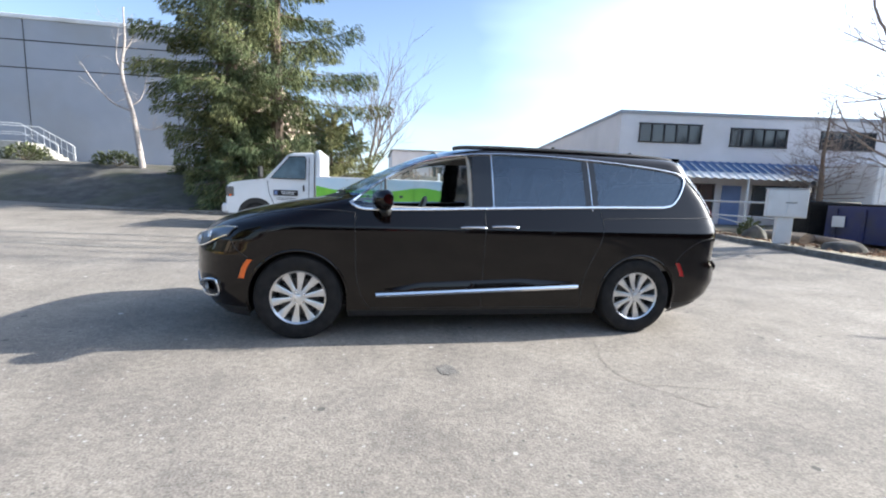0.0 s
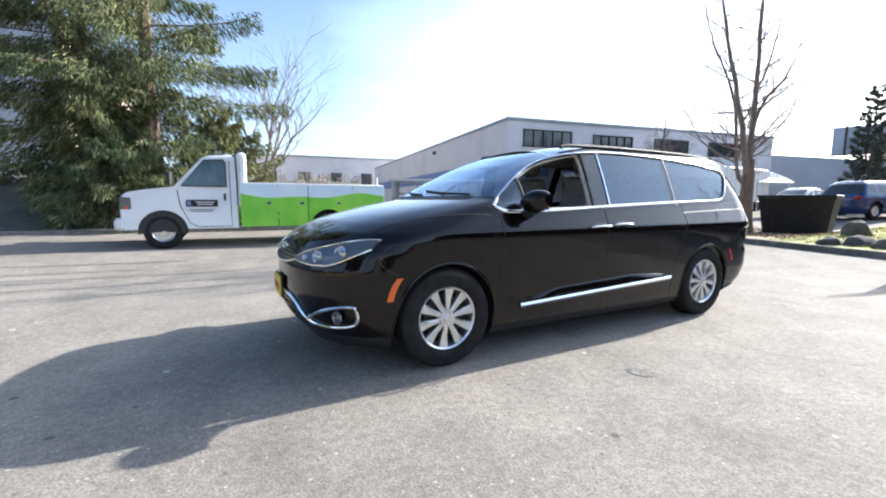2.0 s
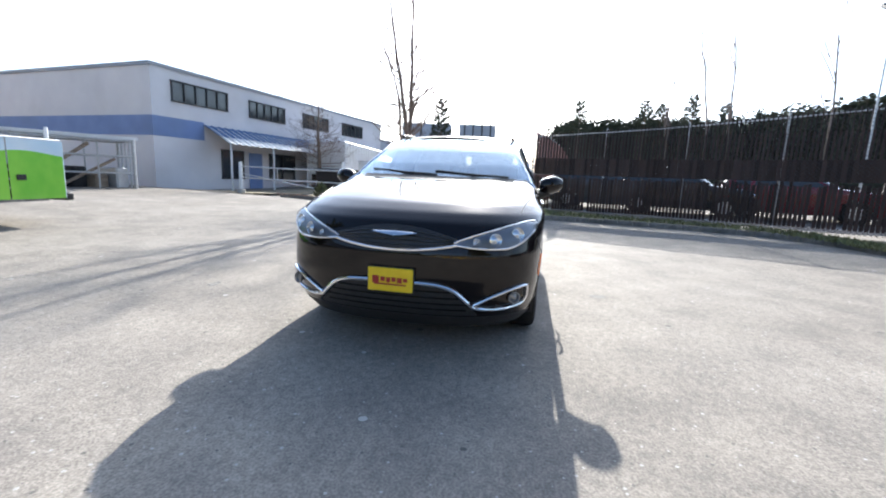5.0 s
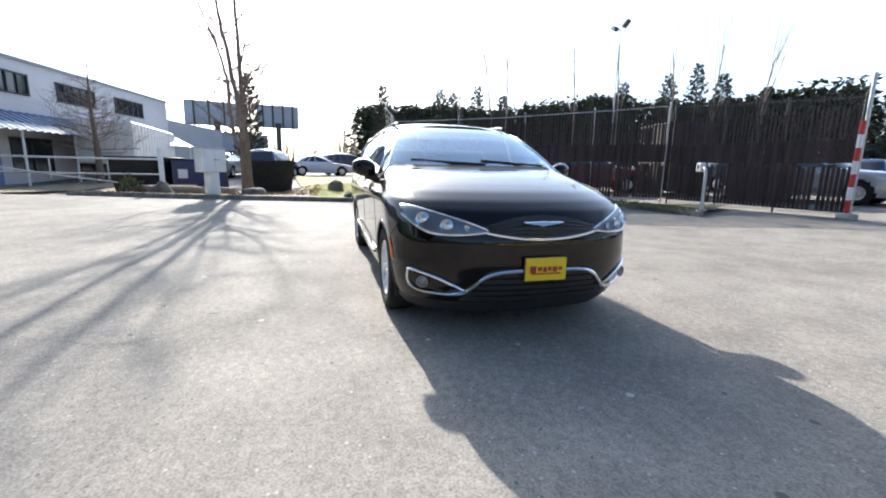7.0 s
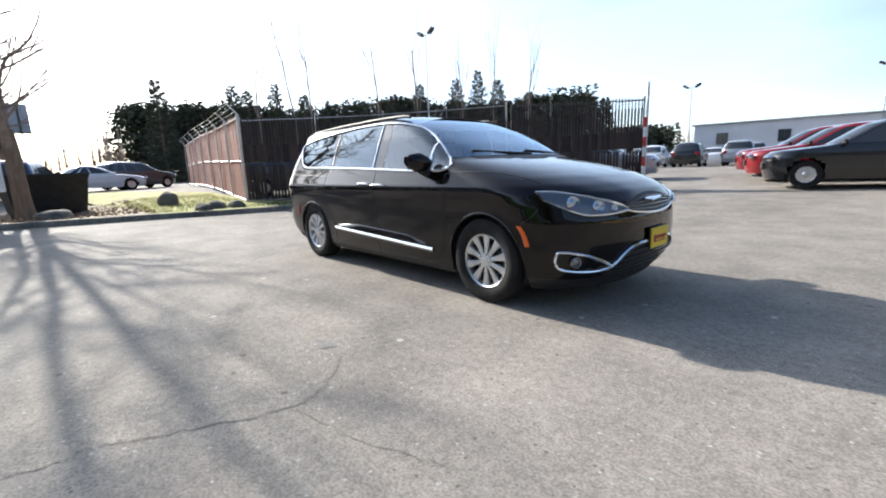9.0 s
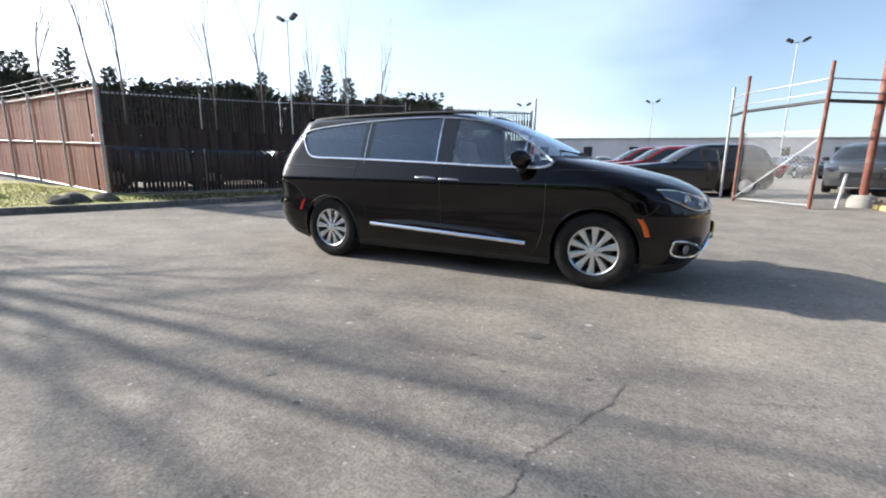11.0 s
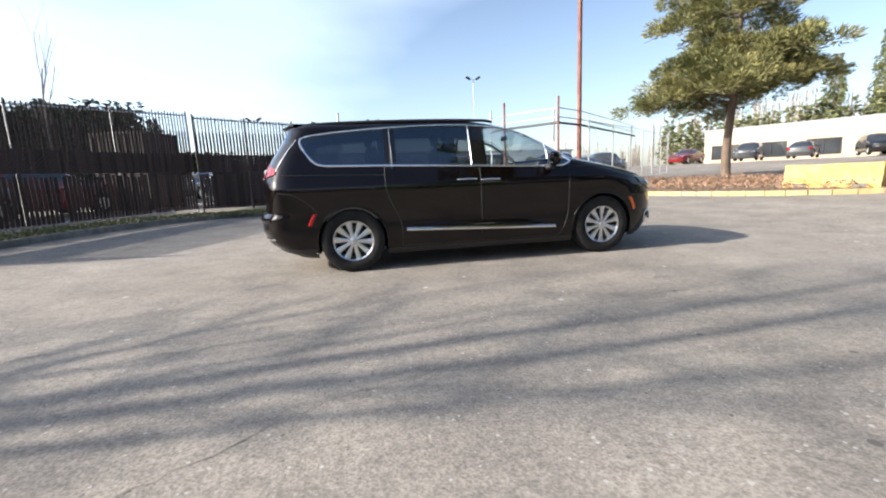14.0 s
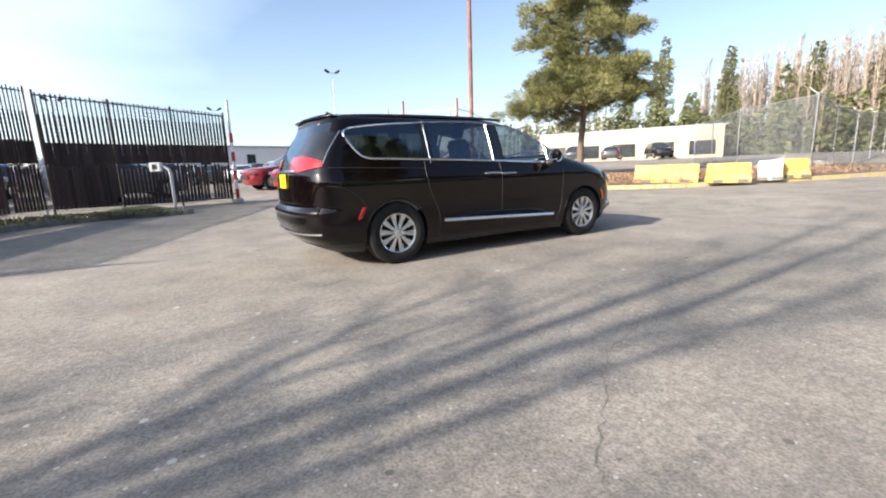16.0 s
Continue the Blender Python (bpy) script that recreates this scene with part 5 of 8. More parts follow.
def stair_rail():
    b = thing("stairs", "concrete stair with a white pipe handrail by the warehouse", "stairs", at=(-18.2, 21.1, 2.05))
    for i in range(6):
        g = Geo()
        g.box((0.26 * (5 - i), 0.0, 0.09 + 0.16 * i), (0.29, 1.3, 0.18), bevel=0.01)
        part("step", g, M_CONCRETE, b)
    g = Geo()
    g.box((-1.25, 0, 0.5), (2.2, 1.5, 1.0), bevel=0.02)
    part("landing", g, M_CONCRETE, b)
    for y in (-0.62, 0.62):
        g = Geo()
        g.tube([(1.5, y, 0.05), (1.5, y, 0.95), (-0.1, y, 1.88), (-2.2, y, 1.9)], 0.022, 8)
        g.tube([(1.5, y, 0.5), (-0.1, y, 1.45), (-2.2, y, 1.45)], 0.016, 6)
        part("handrail", g, M_WHITEMETAL, b)
        for i in range(6):
            x = 1.4 - 0.26 * i
            g = Geo()
            g.tube([(x, y, 0.12 + 0.16 * i), (x, y, 0.98 + 0.155 * i)], 0.012, 6)
            part("baluster", g, M_WHITEMETAL, b)


stair_rail()


def plain_building(name, label, foot, z0, z1, m, wins, roof_h=0.15, roofm=None, cat="building"):
    """A low building far off; wins holds (wall index, count, width, z0, z1)."""
    b = thing(name, label, cat)
    part("wall", wall_prism(foot, z0, z1), m, b, smooth=False)
    cx, cy = sum(p[0] for p in foot) / len(foot), sum(p[1] for p in foot) / len(foot)
    part("roof", wall_prism([(p[0] + 0.25 * (1 if p[0] > cx else -1), p[1] + 0.25 * (1 if p[1] > cy else -1)) for p in foot], z1, z1 + roof_h), roofm or M_BROWNROOF, b, smooth=False)
    for wi, cnt, w, a, c in wins:
        p0, p1 = Vector((*foot[wi], 0)), Vector((*foot[(wi + 1) % len(foot)], 0))
        d = (p1 - p0)
        L = d.length
        u = d / L
        n = Vector((u.y, -u.x, 0))
        if n.dot(Vector((cx, cy, 0)) - p0) > 0:
            n = -n
        for i in range(cnt):
            s = L * (i + 0.5) / cnt
            window_unit(b, p0, u, n, s - w / 2, s + w / 2, a, c, 2)
    return b


plain_building("warehouse", "long low white warehouse beyond the car lot", [(14.0, -52.0), (-34.0, -62.0), (-37.0, -80.0), (11.0, -70.0)], 0.2, 4.7, M_WHITEWALL, [(0, 9, 1.0, 2.6, 3.7)])
plain_building("warehouse", "long low cream building across the street", [(-35.8, -35.5), (-46.2, -18.8), (-53.0, -23.0), (-42.6, -39.7)], 1.0, 4.7, M_CREAMWALL, [(0, 5, 2.4, 1.75, 3.1)])
plain_building("warehouse", "distant grey industrial building", [(2.0, 60.0), (24.0, 58.0), (24.0, 75.0), (2.0, 75.0)], 0.2, 7.2, M_WHITEWALL, [(0, 5, 1.5, 3.5, 5)])
plain_building("warehouse", "distant dark grey building behind parked cars", [(45.0, 22.0), (55.0, 8.0), (70.0, 14.0), (60.0, 30.0)], 0.3, 4.8, M_GREYWALL, [(0, 6, 1.4, 1.2, 2.8)])


# ---- fences ----
def slat_fence(name, label, line, top, slat_m, pitch=0.098, width=0.0975, holes=(), post_every=2.6, wires=False, seed=3, framed=False, solid=False, back=1):
    """Upright slats between posts and rails along a line; top is one height or one for each end; holes: (from, to, z0, z1) where slats are cut away."""
    rng = random.Random(seed)
    t0, t1 = top if isinstance(top, tuple) else (top, top)
    top = max(t0, t1)
    f = thing(name, label, "fence" if not framed else "gate")
    pts = [Vector((x, y)) for x, y in line]
    seglen = [(pts[i + 1] - pts[i]).length for i in range(len(pts) - 1)]
    total = sum(seglen)

    def at(s):
        for i, L in enumerate(seglen):
            if s <= L or i == len(seglen) - 1:
                d = (pts[i + 1] - pts[i]) / L
                return pts[i] + d * s, math.atan2(d.y, d.x)
            s -= L
    def rise(s):
        return t0 + (t1 - t0) * min(1.0, max(0.0, s / total))
    meshes = {}

    def slat(h, w):
        h = round(h, 2)
        if (h, w) not in meshes:
            g = Geo()
            g.box((0, 0, h / 2), (w, 0.012, h), bevel=0.004)
            meshes[h, w] = g.mesh("slat", slat_m, smooth=False)
        return meshes[h, w]
    n = int(total / pitch)
    for i in range(n):
        s = (i + 0.5) * pitch
        p, a = at(s)
        z = gz(p.x, p.y) + 0.10 + (0.04 if framed else 0.06)
        full = rise(s) - 0.16 + rng.uniform(-0.03, 0.04)
        spans = [(0.0, full)] if solid else [(0.0, 1.10 + rng.uniform(-0.05, 0.06)), (1.17, 1.72), (1.72, 2.42), (2.42, full)]
        if not solid and rng.random() < 0.05:
            spans = spans[1:]
        for h0, h1, z0, z1 in holes:
            if h0 <= s <= h1:
                new_spans = []
                for q0, q1 in spans:
                    if q0 < z0:
                        new_spans.append((q0, min(q1, z0)))
                    if q1 > z1:
                        new_spans.append((max(q0, z1), q1))
                spans = new_spans
        if solid and rng.random() < 0.02:
            continue
        for q0, q1 in spans:
            if q1 - q0 > 0.08:
                inst("slat", slat(q1 - q0, width if solid or 1.1 < q0 < 1.7 else round(width * (0.30 if q0 > 2.2 else 0.56 if q0 > 1.5 else 0.80), 3)), f, pose(p.x, p.y, z + q0, 0, rng.uniform(-0.5, 0.5), math.degrees(a) + rng.uniform(-6, 6)))
    k = int(total / post_every) + 1
    for i in range(k + 1):
        p, a = at(min(total, i * total / k))
        g = Geo()
        z = gz(p.x, p.y)
        nx, ny = -math.sin(a) * 0.06 * back, math.cos(a) * 0.06 * back
        g.tube([(p.x + nx, p.y + ny, z - 0.1), (p.x + nx, p.y + ny, z + rise(min(total, i * total / k)) + 0.05)], 0.028, 10)
        post = part("post", g, M_GALV if not framed else M_DARKMETAL, f)
        if wires:
            g = Geo()
            g.tube([(p.x, p.y, z + t0), (p.x - 0.30 * math.sin(a), p.y + 0.30 * math.cos(a), z + t0 + 0.32)], 0.016, 6)
            part("wire_arm", g, M_GALV, post)
    for k in (0.055, 0.5, 0.975):
        g = Geo()
        c = [(at(s)[0] + Vector((-math.sin(at(s)[1]), math.cos(at(s)[1]))) * 0.035 * back, rise(s) * k) for s in np.linspace(0, total, 24)]
        g.tube([(q.x, q.y, gz(q.x, q.y) + h) for q, h in c], 0.02, 6)
        part("rail", g, M_GALV if not framed else M_DARKMETAL, f)
    if not solid:
        g = Geo()
        u = -top
        while u < total:
            for sg in (1, -1):
                u0, u1 = (u, u + top) if sg > 0 else (u + top, u)
                k0 = max(0.0, (0 - u0) / (u1 - u0) if sg > 0 else (total - u0) / (u1 - u0))
                k1 = min(1.0, (total - u0) / (u1 - u0) if sg > 0 else (0 - u0) / (u1 - u0))
                ks = np.linspace(k0, k1, 5)
                for ka, kb in zip(ks[:-1], ks[1:]):
                    (pa, aa), (pb, ab) = at(u0 + (u1 - u0) * ka), at(u0 + (u1 - u0) * kb)
                    o = Vector((math.cos(aa), math.sin(aa), 0)) * 0.005
                    off = Vector((math.sin(aa), -math.cos(aa), 0)) * 0.012 * back
                    va, vb = Vector((pa.x, pa.y, gz(pa.x, pa.y) + 0.05 + (rise(u0 + (u1 - u0) * ka) - 0.05) * ka)) + off, Vector((pb.x, pb.y, gz(pb.x, pb.y) + 0.05 + (rise(u0 + (u1 - u0) * kb) - 0.05) * kb)) + off
                    g.quad(va - o, va + o, vb + o, vb - o)
            u += 0.10
        tagged(part("wire_mesh", g, M_DARKMETAL, f, smooth=False), kind="stuff")
    if wires:
        for j in range(3):
            g = Geo()
            t = (j + 1) / 3
            c = [at(s) for s in np.linspace(0, total, 20)]
            g.tube([(q.x - 0.30 * t * math.sin(a), q.y + 0.30 * t * math.cos(a), gz(q.x, q.y) + top + 0.32 * t) for q, a in c], 0.008, 5)
            part("barbed_wire", g, M_GALV, f)
    return f


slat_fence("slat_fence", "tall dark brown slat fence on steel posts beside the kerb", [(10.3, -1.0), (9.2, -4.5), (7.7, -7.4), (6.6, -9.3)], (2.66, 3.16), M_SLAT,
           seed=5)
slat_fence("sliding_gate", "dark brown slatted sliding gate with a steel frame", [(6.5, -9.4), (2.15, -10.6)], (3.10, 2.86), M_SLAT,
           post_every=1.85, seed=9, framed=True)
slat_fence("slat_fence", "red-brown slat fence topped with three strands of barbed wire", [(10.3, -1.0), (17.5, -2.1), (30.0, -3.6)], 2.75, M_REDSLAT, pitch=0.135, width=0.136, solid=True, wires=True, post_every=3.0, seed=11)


def chain_fence(name, label, line, top, cell=0.11, arms=False, post_r=0.03, every=2.7, wire=0.0045):
    """Woven wire between steel posts."""
    f = thing(name, label, "fence")
    pts = [Vector((x, y)) for x, y in line]
    for i in range(len(pts) - 1):
        a, b = pts[i], pts[i + 1]
        L = (b - a).length
        d = (b - a) / L
        z0 = (gz(a.x, a.y) + gz(b.x, b.y)) / 2

        def q(s, h):
            p = a + d * s
            return Vector((p.x, p.y, gz(p.x, p.y) + h))
        g = Geo()
        s = -top
        w = wire
        while s < L:
            for sg in (1, -1):
                s0, s1 = (s, s + top) if sg > 0 else (s + top, s)
                h0, h1 = 0.05, top
                t0 = max(0.0, (0 - s0) / (s1 - s0) if s1 > s0 else (L - s0) / (s1 - s0))
                t1 = min(1.0, (L - s0) / (s1 - s0) if s1 > s0 else (0 - s0) / (s1 - s0))
                if t1 - t0 > 0.02:
                    p0, p1 = q(s0 + (s1 - s0) * t0, h0 + (h1 - h0) * t0), q(s0 + (s1 - s0) * t1, h0 + (h1 - h0) * t1)
                    o = Vector((d.x * w, d.y * w, 0))
                    g.quad(p0 - o, p0 + o, p1 + o, p1 - o)
            s += cell
        tagged(part("wire_mesh", g, M_GALV, f, smooth=False), kind="stuff")
        n = max(1, int(L / every))
        for k in range(n + 1):
            p = q(L * k / n, 0)
            g = Geo()
            g.tube([p, p + Vector((0, 0, top + 0.08))], post_r, 8)
            post = part("post", g, M_GALV, f)
            if arms:
                g = Geo()
                g.tube([p + Vector((0, 0, top)), p + Vector((-d.y * 0.3, d.x * 0.3, top + 0.3))], 0.015, 6)
                part("wire_arm", g, M_GALV, post)
        for h in (0.08, top):
            g = Geo()
            g.tube([q(L * k / 8, h) for k in range(9)], 0.018, 6)
            part("rail", g, M_GALV, f)
    return f


chain_fence("chain_link_fence", "tall grey chain-link fence along the car lot", [(-7.4, -9.7), (-12.5, -14.5), (-21.0, -22.5)], 2.7)
chain_fence("chain_link_fence", "tall chain-link fence with angled arms beyond the island", [(-30.0, -13.0), (-20.8, -5.8), (-17.4, -1.6), (-25.5, -3.4), (-40.0, -5.0)], 2.95, arms=True, cell=0.10, every=4.2, wire=0.009)


def pipe_gate():
    """A long swing gate of steel pipes between two white posts."""
    p = thing("pipe_gate", "long steel pipe gate on white posts before the office", "gate")
    a, b = Vector((11.55, 6.7)), Vector((12.5, 12.2))
    for q, h in ((a, 1.62), (b, 1.45)):
        z = gz(q.x, q.y)
        g = Geo()
        g.lathe([(-0.1, 0.085), (h - 0.05, 0.08), (h, 0.05), (h + 0.01, 0.0)], (q.x, q.y, z), 12, "z")
        post = part("post", g, M_WHITEMETAL, p, "white painted gate post")
        g = Geo()
        g.lathe([(-0.02, 0.20), (0.14, 0.18), (0.17, 0.09)], (q.x, q.y, z + 0.05), 12, "z")
        part("footing", g, M_CONCRETE, post)
    za, zb = gz(a.x, a.y), gz(b.x, b.y)
    for ha, hb, r in ((1.25, 1.25, 0.032), (0.75, 0.75, 0.028), (0.30, 0.95, 0.026)):
        g = Geo()
        g.tube([(a.x, a.y, za + ha), ((a.x + b.x) / 2, (a.y + b.y) / 2, (za + zb) / 2 + (ha + hb) / 2 - 0.02), (b.x, b.y, zb + hb)], r, 8)
        part("rail", g, M_GALV, p)
    for k in (0.3, 0.62):
        q = a.lerp(b, k)
        g = Geo()
        g.tube([(q.x, q.y, gz(q.x, q.y) + 0.55), (q.x, q.y, gz(q.x, q.y) + 1.26)], 0.022, 8)
        part("upright", g, M_GALV, p)


pipe_gate()


def box_trailer():
    """A white freight trailer standing beyond the pipe gate."""
    t = thing("box_trailer", "white box trailer parked beside the office", "trailer", at=(24.6, 12.1, gz(24.6, 12.1)), rz=5)
    g = Geo()
    g.box((0, 0, 1.70), (9.0, 2.4, 2.1), bevel=0.05)
    body = part("body", g, M_WHITEMETAL, t, "ribbed white trailer box")
    for i in range(15):
        g = Geo()
        g.box((-4.2 + 0.6 * i, -1.21, 1.72), (0.05, 0.03, 1.95), bevel=0.008)
        part("rib", g, M_WHITEMETAL, body)
    g = Geo()
    g.box((0, -1.21, 0.66), (9.02, 0.05, 0.10), bevel=0.01)
    part("bottom_rail", g, M_DARKMETAL, body)
    for x in (2.6, 3.6):
        for y in (-0.95, 0.95):
            g = Geo()
            g.lathe([(-0.12, 0.2), (-0.13, 0.42), (0.13, 0.42), (0.12, 0.2), (0.05, 0.0)], (x, y, 0.42), 20)
            part("wheel", g, M_RUBBER, t)
    for y in (-0.8, 0.8):
        g = Geo()
        g.box((-2.8, y, 0.32), (0.12, 0.12, 0.64), bevel=0.01)
        part("landing_leg", g, M_DARKMETAL, t)


box_trailer()
# worn dirt and gravel between the road and the office
g = Geo()
g.grid([[(x, y0 + (y1 - y0) * k, gz(x, y0 + (y1 - y0) * k) + 0.035 + 0.02 * noise.noise(Vector((x * 0.8, k * 3, 2))) * (0 < k < 1)) for k in np.linspace(0, 1, 8)] for x, y0, y1 in ((10.4, 12.6, 13.8), (12.0, 11.6, 13.6), (15.0, 10.6, 13.1), (19.0, 9.8, 12.5), (24.0, 9.2, 10.4), (30.0, 8.6, 9.2))])
solo("dirt_strip", g, M_DRYSOIL, "worn strip of tan dirt before the office", "ground", kind="structure")


# ---- lot gate frame and red pole ----
def lot_gate():
    f = thing("lot_gate", "tall steel pipe frame of an open lot gate, rusty and galvanised", "gate")
    posts = [((-3.95, -11.2), 3.35, M_GALV, 0.04), ((-4.15, -10.15), 3.5, M_RUST, 0.042), ((-5.5, -8.4), 3.45, M_RUST, 0.042), ((-5.75, -9.3), 3.2, M_GALV, 0.04)]
    for (x, y), h, m, r in posts:
        g = Geo()
        z = gz(x, y)
        g.tube([(x, y, z - 0.05), (x, y, z + h)], r, 10)
        part("post", g, m, f)
    for h, m in ((3.05, M_GALV), (2.75, M_GALV), (2.55, M_DARKMETAL)):
        g = Geo()
        g.tube([(-3.95, -11.2, 0.2 + h), (-4.15, -10.15, 0.2 + h), (-5.5, -8.4, 0.2 + h), (-6.75, -9.2, 0.2 + h), (-9.8, -12.0, 0.22 + h), (-13.2, -15.2, 0.25 + h)], 0.018 if m is M_GALV else 0.042, 6)
        part("rail", g, m, f)
    g = Geo()
    g.tube([(-4.15, -10.15, 0.3), (-5.5, -8.4, 1.9)], 0.02, 6)
    part("brace", g, M_GALV, f)
    return f


lot_gate()
chain_fence("chain_link_gate", "chain-link gate panel with a white post", [(-4.2, -10.2), (-5.55, -8.5)], 1.9)


def tall_pole(x, y, h, m, label, r=0.09):
    p = thing("utility_pole", label, "pole", at=(x, y, gz(x, y)))
    g = Geo()
    g.tube([(0, 0, 0), (0, 0, h)], [r, r * 0.85], 14)
    part("shaft", g, m, p)
    g = Geo()
    g.lathe([(-0.1, 0.30), (0.22, 0.28), (0.30, 0.22), (0.31, 0.0)], (0, 0, 0), 14, "z")
    part("footing", g, M_CONCRETE, p, "rough concrete footing")
    return p


tall_pole(-6.75, -9.25, 11.0, M_RUST, "tall rust-red steel pole on a concrete footing", 0.085)
g = Geo()
g.tube([(-6.15, -8.85, gz(-6.1, -8.8)), (-6.25, -8.9, 1.05)], 0.035, 8)
solo("bollard", g, M_WHITEMETAL, "thin leaning white steel bollard by the red pole", "bollard")


def gate_post():
    p = thing("gate_post", "steel gate post with red and white stripes", "gate post", at=(2.02, -10.55, gz(2.02, -10.55)))
    g = Geo()
    g.tube([(0, 0, -0.05), (0, 0, 3.3)], 0.042, 10)
    part("shaft", g, M_GALV, p)
    for i in range(7):
        g = Geo()
        g.tube([(0.0, 0.10, 0.15 + 0.3 * i), (0.0, 0.10, 0.45 + 0.3 * i)], 0.055, 10)
        part("stripe", g, M_REDPAINT if i % 2 == 0 else M_WHITEMETAL, p)
    g = Geo()
    g.box((0, 0.05, 0.06), (0.3, 0.35, 0.16), bevel=0.03)
    part("footing", g, M_CONCRETE, p)


gate_post()


def keypad():
    k = thing("keypad_stand", "grey steel stand with a white square keypad box beside the gate", "keypad", at=(3.8, -8.05, gz(3.8, -8.05) + 0.1), rz=-25)
    g = Geo()
    g.tube([(0, 0, 0), (0, 0, 0.92), (0.03, 0, 1.06), (0.14, 0, 1.12), (0.22, 0, 1.12)], 0.04, 10)
    part("pedestal", g, M_GALV, k)
    g = Geo()
    g.box((0.34, 0, 1.12), (0.30, 0.14, 0.24), bevel=0.025)
    box = part("keypad_box", g, M_WHITEMETAL, k)
    g = Geo()
    g.box((0.34, 0.075, 1.13), (0.12, 0.012, 0.12), bevel=0.004)
    part("key_panel", g, M_BLACKPL, box)
    g = Geo()
    g.box((0, 0, 0.01), (0.22, 0.22, 0.03), bevel=0.008)
    part("base_plate", g, M_GALV, k)


keypad()


# ---- things on the planted strip ----
def boulder(x, y, rx, ry, h, seed, label):
    g = Geo()
    rng = random.Random(seed)
    rows = []
    for i in range(9):
        t = i / 8 * math.pi * 0.62
        r, z = math.sin(t), math.cos(t)
        row = []
        for j in range(16):
            a = 2 * math.pi * j / 16
            k = 1 + 0.28 * noise.noise(Vector((math.cos(a) * r * 1.3 + seed, math.sin(a) * r * 1.3, z * 1.3)))
            row.append((x + rx * r * k * math.cos(a), y + ry * r * k * math.sin(a), gz(x, y) + 0.08 + h * max(-0.05, z * k + 0.15)))
        rows.append(row)
    g.grid(rows[::-1], True)
    return solo("boulder", g, M_ROCK, label, "boulder", group="boulders on the verge", angle=70)


boulder(10.3, 6.35, 0.34, 0.30, 0.34, 1, "rounded dark boulder beside a steel post")
boulder(9.9, 3.6, 0.50, 0.36, 0.26, 2, "broad dark boulder on the soil strip")
boulder(8.95, 0.62, 0.26, 0.22, 0.18, 3, "small dark boulder on the grass edge")
boulder(9.25, 0.22, 0.36, 0.26, 0.20, 4, "low dark boulder on the grass edge")
boulder(9.05, -0.25, 0.30, 0.24, 0.18, 6, "low dark boulder on the grass edge")
boulder(11.4, 1.0, 0.30, 0.30, 0.36, 5, "upright dark boulder on the grass")


def rubble(x, y, r, seed):
    rng = random.Random(seed)
    b = bmesh.new()
    bmesh.ops.create_icosphere(b, subdivisions=2, radius=1.0)
    for v in b.verts:
        k = 1 + 0.35 * noise.noise(v.co * 1.3 + Vector((seed * 3.1, 0, 0)))
        v.co = Vector((v.co.x * r * k, v.co.y * r * 0.8 * k, max(-0.3, v.co.z) * r * 0.75 * k))
    me = bpy.data.meshes.new("rubble_lump")
    b.to_mesh(me)
    b.free()
    me.materials.append(M_CONCRETE)
    o = new("rubble_lump", me)
    o.matrix_world = pose(x, y, gz(x, y) + 0.25 * r, 0, 0, rng.uniform(0, 360))
    tagged(o, "pale broken lump of concrete behind the barriers", "rubble", group="rubble behind the barriers", kind="thing")


for _i, (_x, _y, _r) in enumerate(((-19.2, -3.9, 0.42), (-19.9, -3.2, 0.50), (-19.5, -2.5, 0.36), (-20.6, -3.7, 0.55), (-20.2, -2.2, 0.40))):
    rubble(_x, _y, _r, 70 + _i)


def cabinet():
    c = thing("utility_cabinet", "pale grey metal utility cabinet on a square pedestal", "utility box", at=(9.4, 4.7, gz(9.4, 4.7) + 0.1), rz=-38)
    g = Geo()
    g.box((0, 0, 1.03), (0.82, 0.36, 0.70), bevel=0.02)
    body = part("body", g, M_WHITEMETAL, c)
    g = Geo()
    g.box((0, 0, 0.34), (0.34, 0.26, 0.70), bevel=0.012)
    part("pedestal", g, M_WHITEMETAL, c)
    for s in (-1, 1):
        g = Geo()
        g.box((s * 0.20, -0.185, 1.03), (0.385, 0.012, 0.64), bevel=0.004)
        part("door", g, M_WHITEMETAL, body)
    g = Geo()
    g.box((0.08, -0.196, 1.05), (0.22, 0.006, 0.018))
    part("lettering_bar", g, M_BLACKPL, body)
    g = Geo()
    g.box((0, 0, 1.395), (0.86, 0.40, 0.03), bevel=0.01)
    part("lid", g, M_GALV, body)


cabinet()


def bin_box(x, y, rz, label):
    b = thing("dumpster", label, "dumpster", at=(x, y, gz(x, y) + 0.1), rz=rz)
    g = Geo()
    rows = []
    for z, k in ((0.0, 0.84), (0.06, 0.86), (1.16, 1.0), (1.20, 1.03), (1.27, 1.03)):
        rows.append([(0.72 * k * sx, 1.02 * k * sy, z) for sx, sy in ((-1, -0.9), (-0.9, -1), (0.9, -1), (1, -0.9), (1, 0.9), (0.9, 1), (-0.9, 1), (-1, 0.9))])
    g.grid(rows, True)
    g.poly(rows[-1])
    part("body", g, M_GREYBIN, b)
    g = Geo()
    g.box((0, 0, 1.30), (1.52, 2.14, 0.06), bevel=0.025)
    part("lid", g, M_GREYBIN, b)
    return b


bin_box(15.1, 3.75, 12, "black dumpster with flared sides and a closed lid")
bin_box(14.3, 8.1, -20, "black dumpster standing behind the blue one")


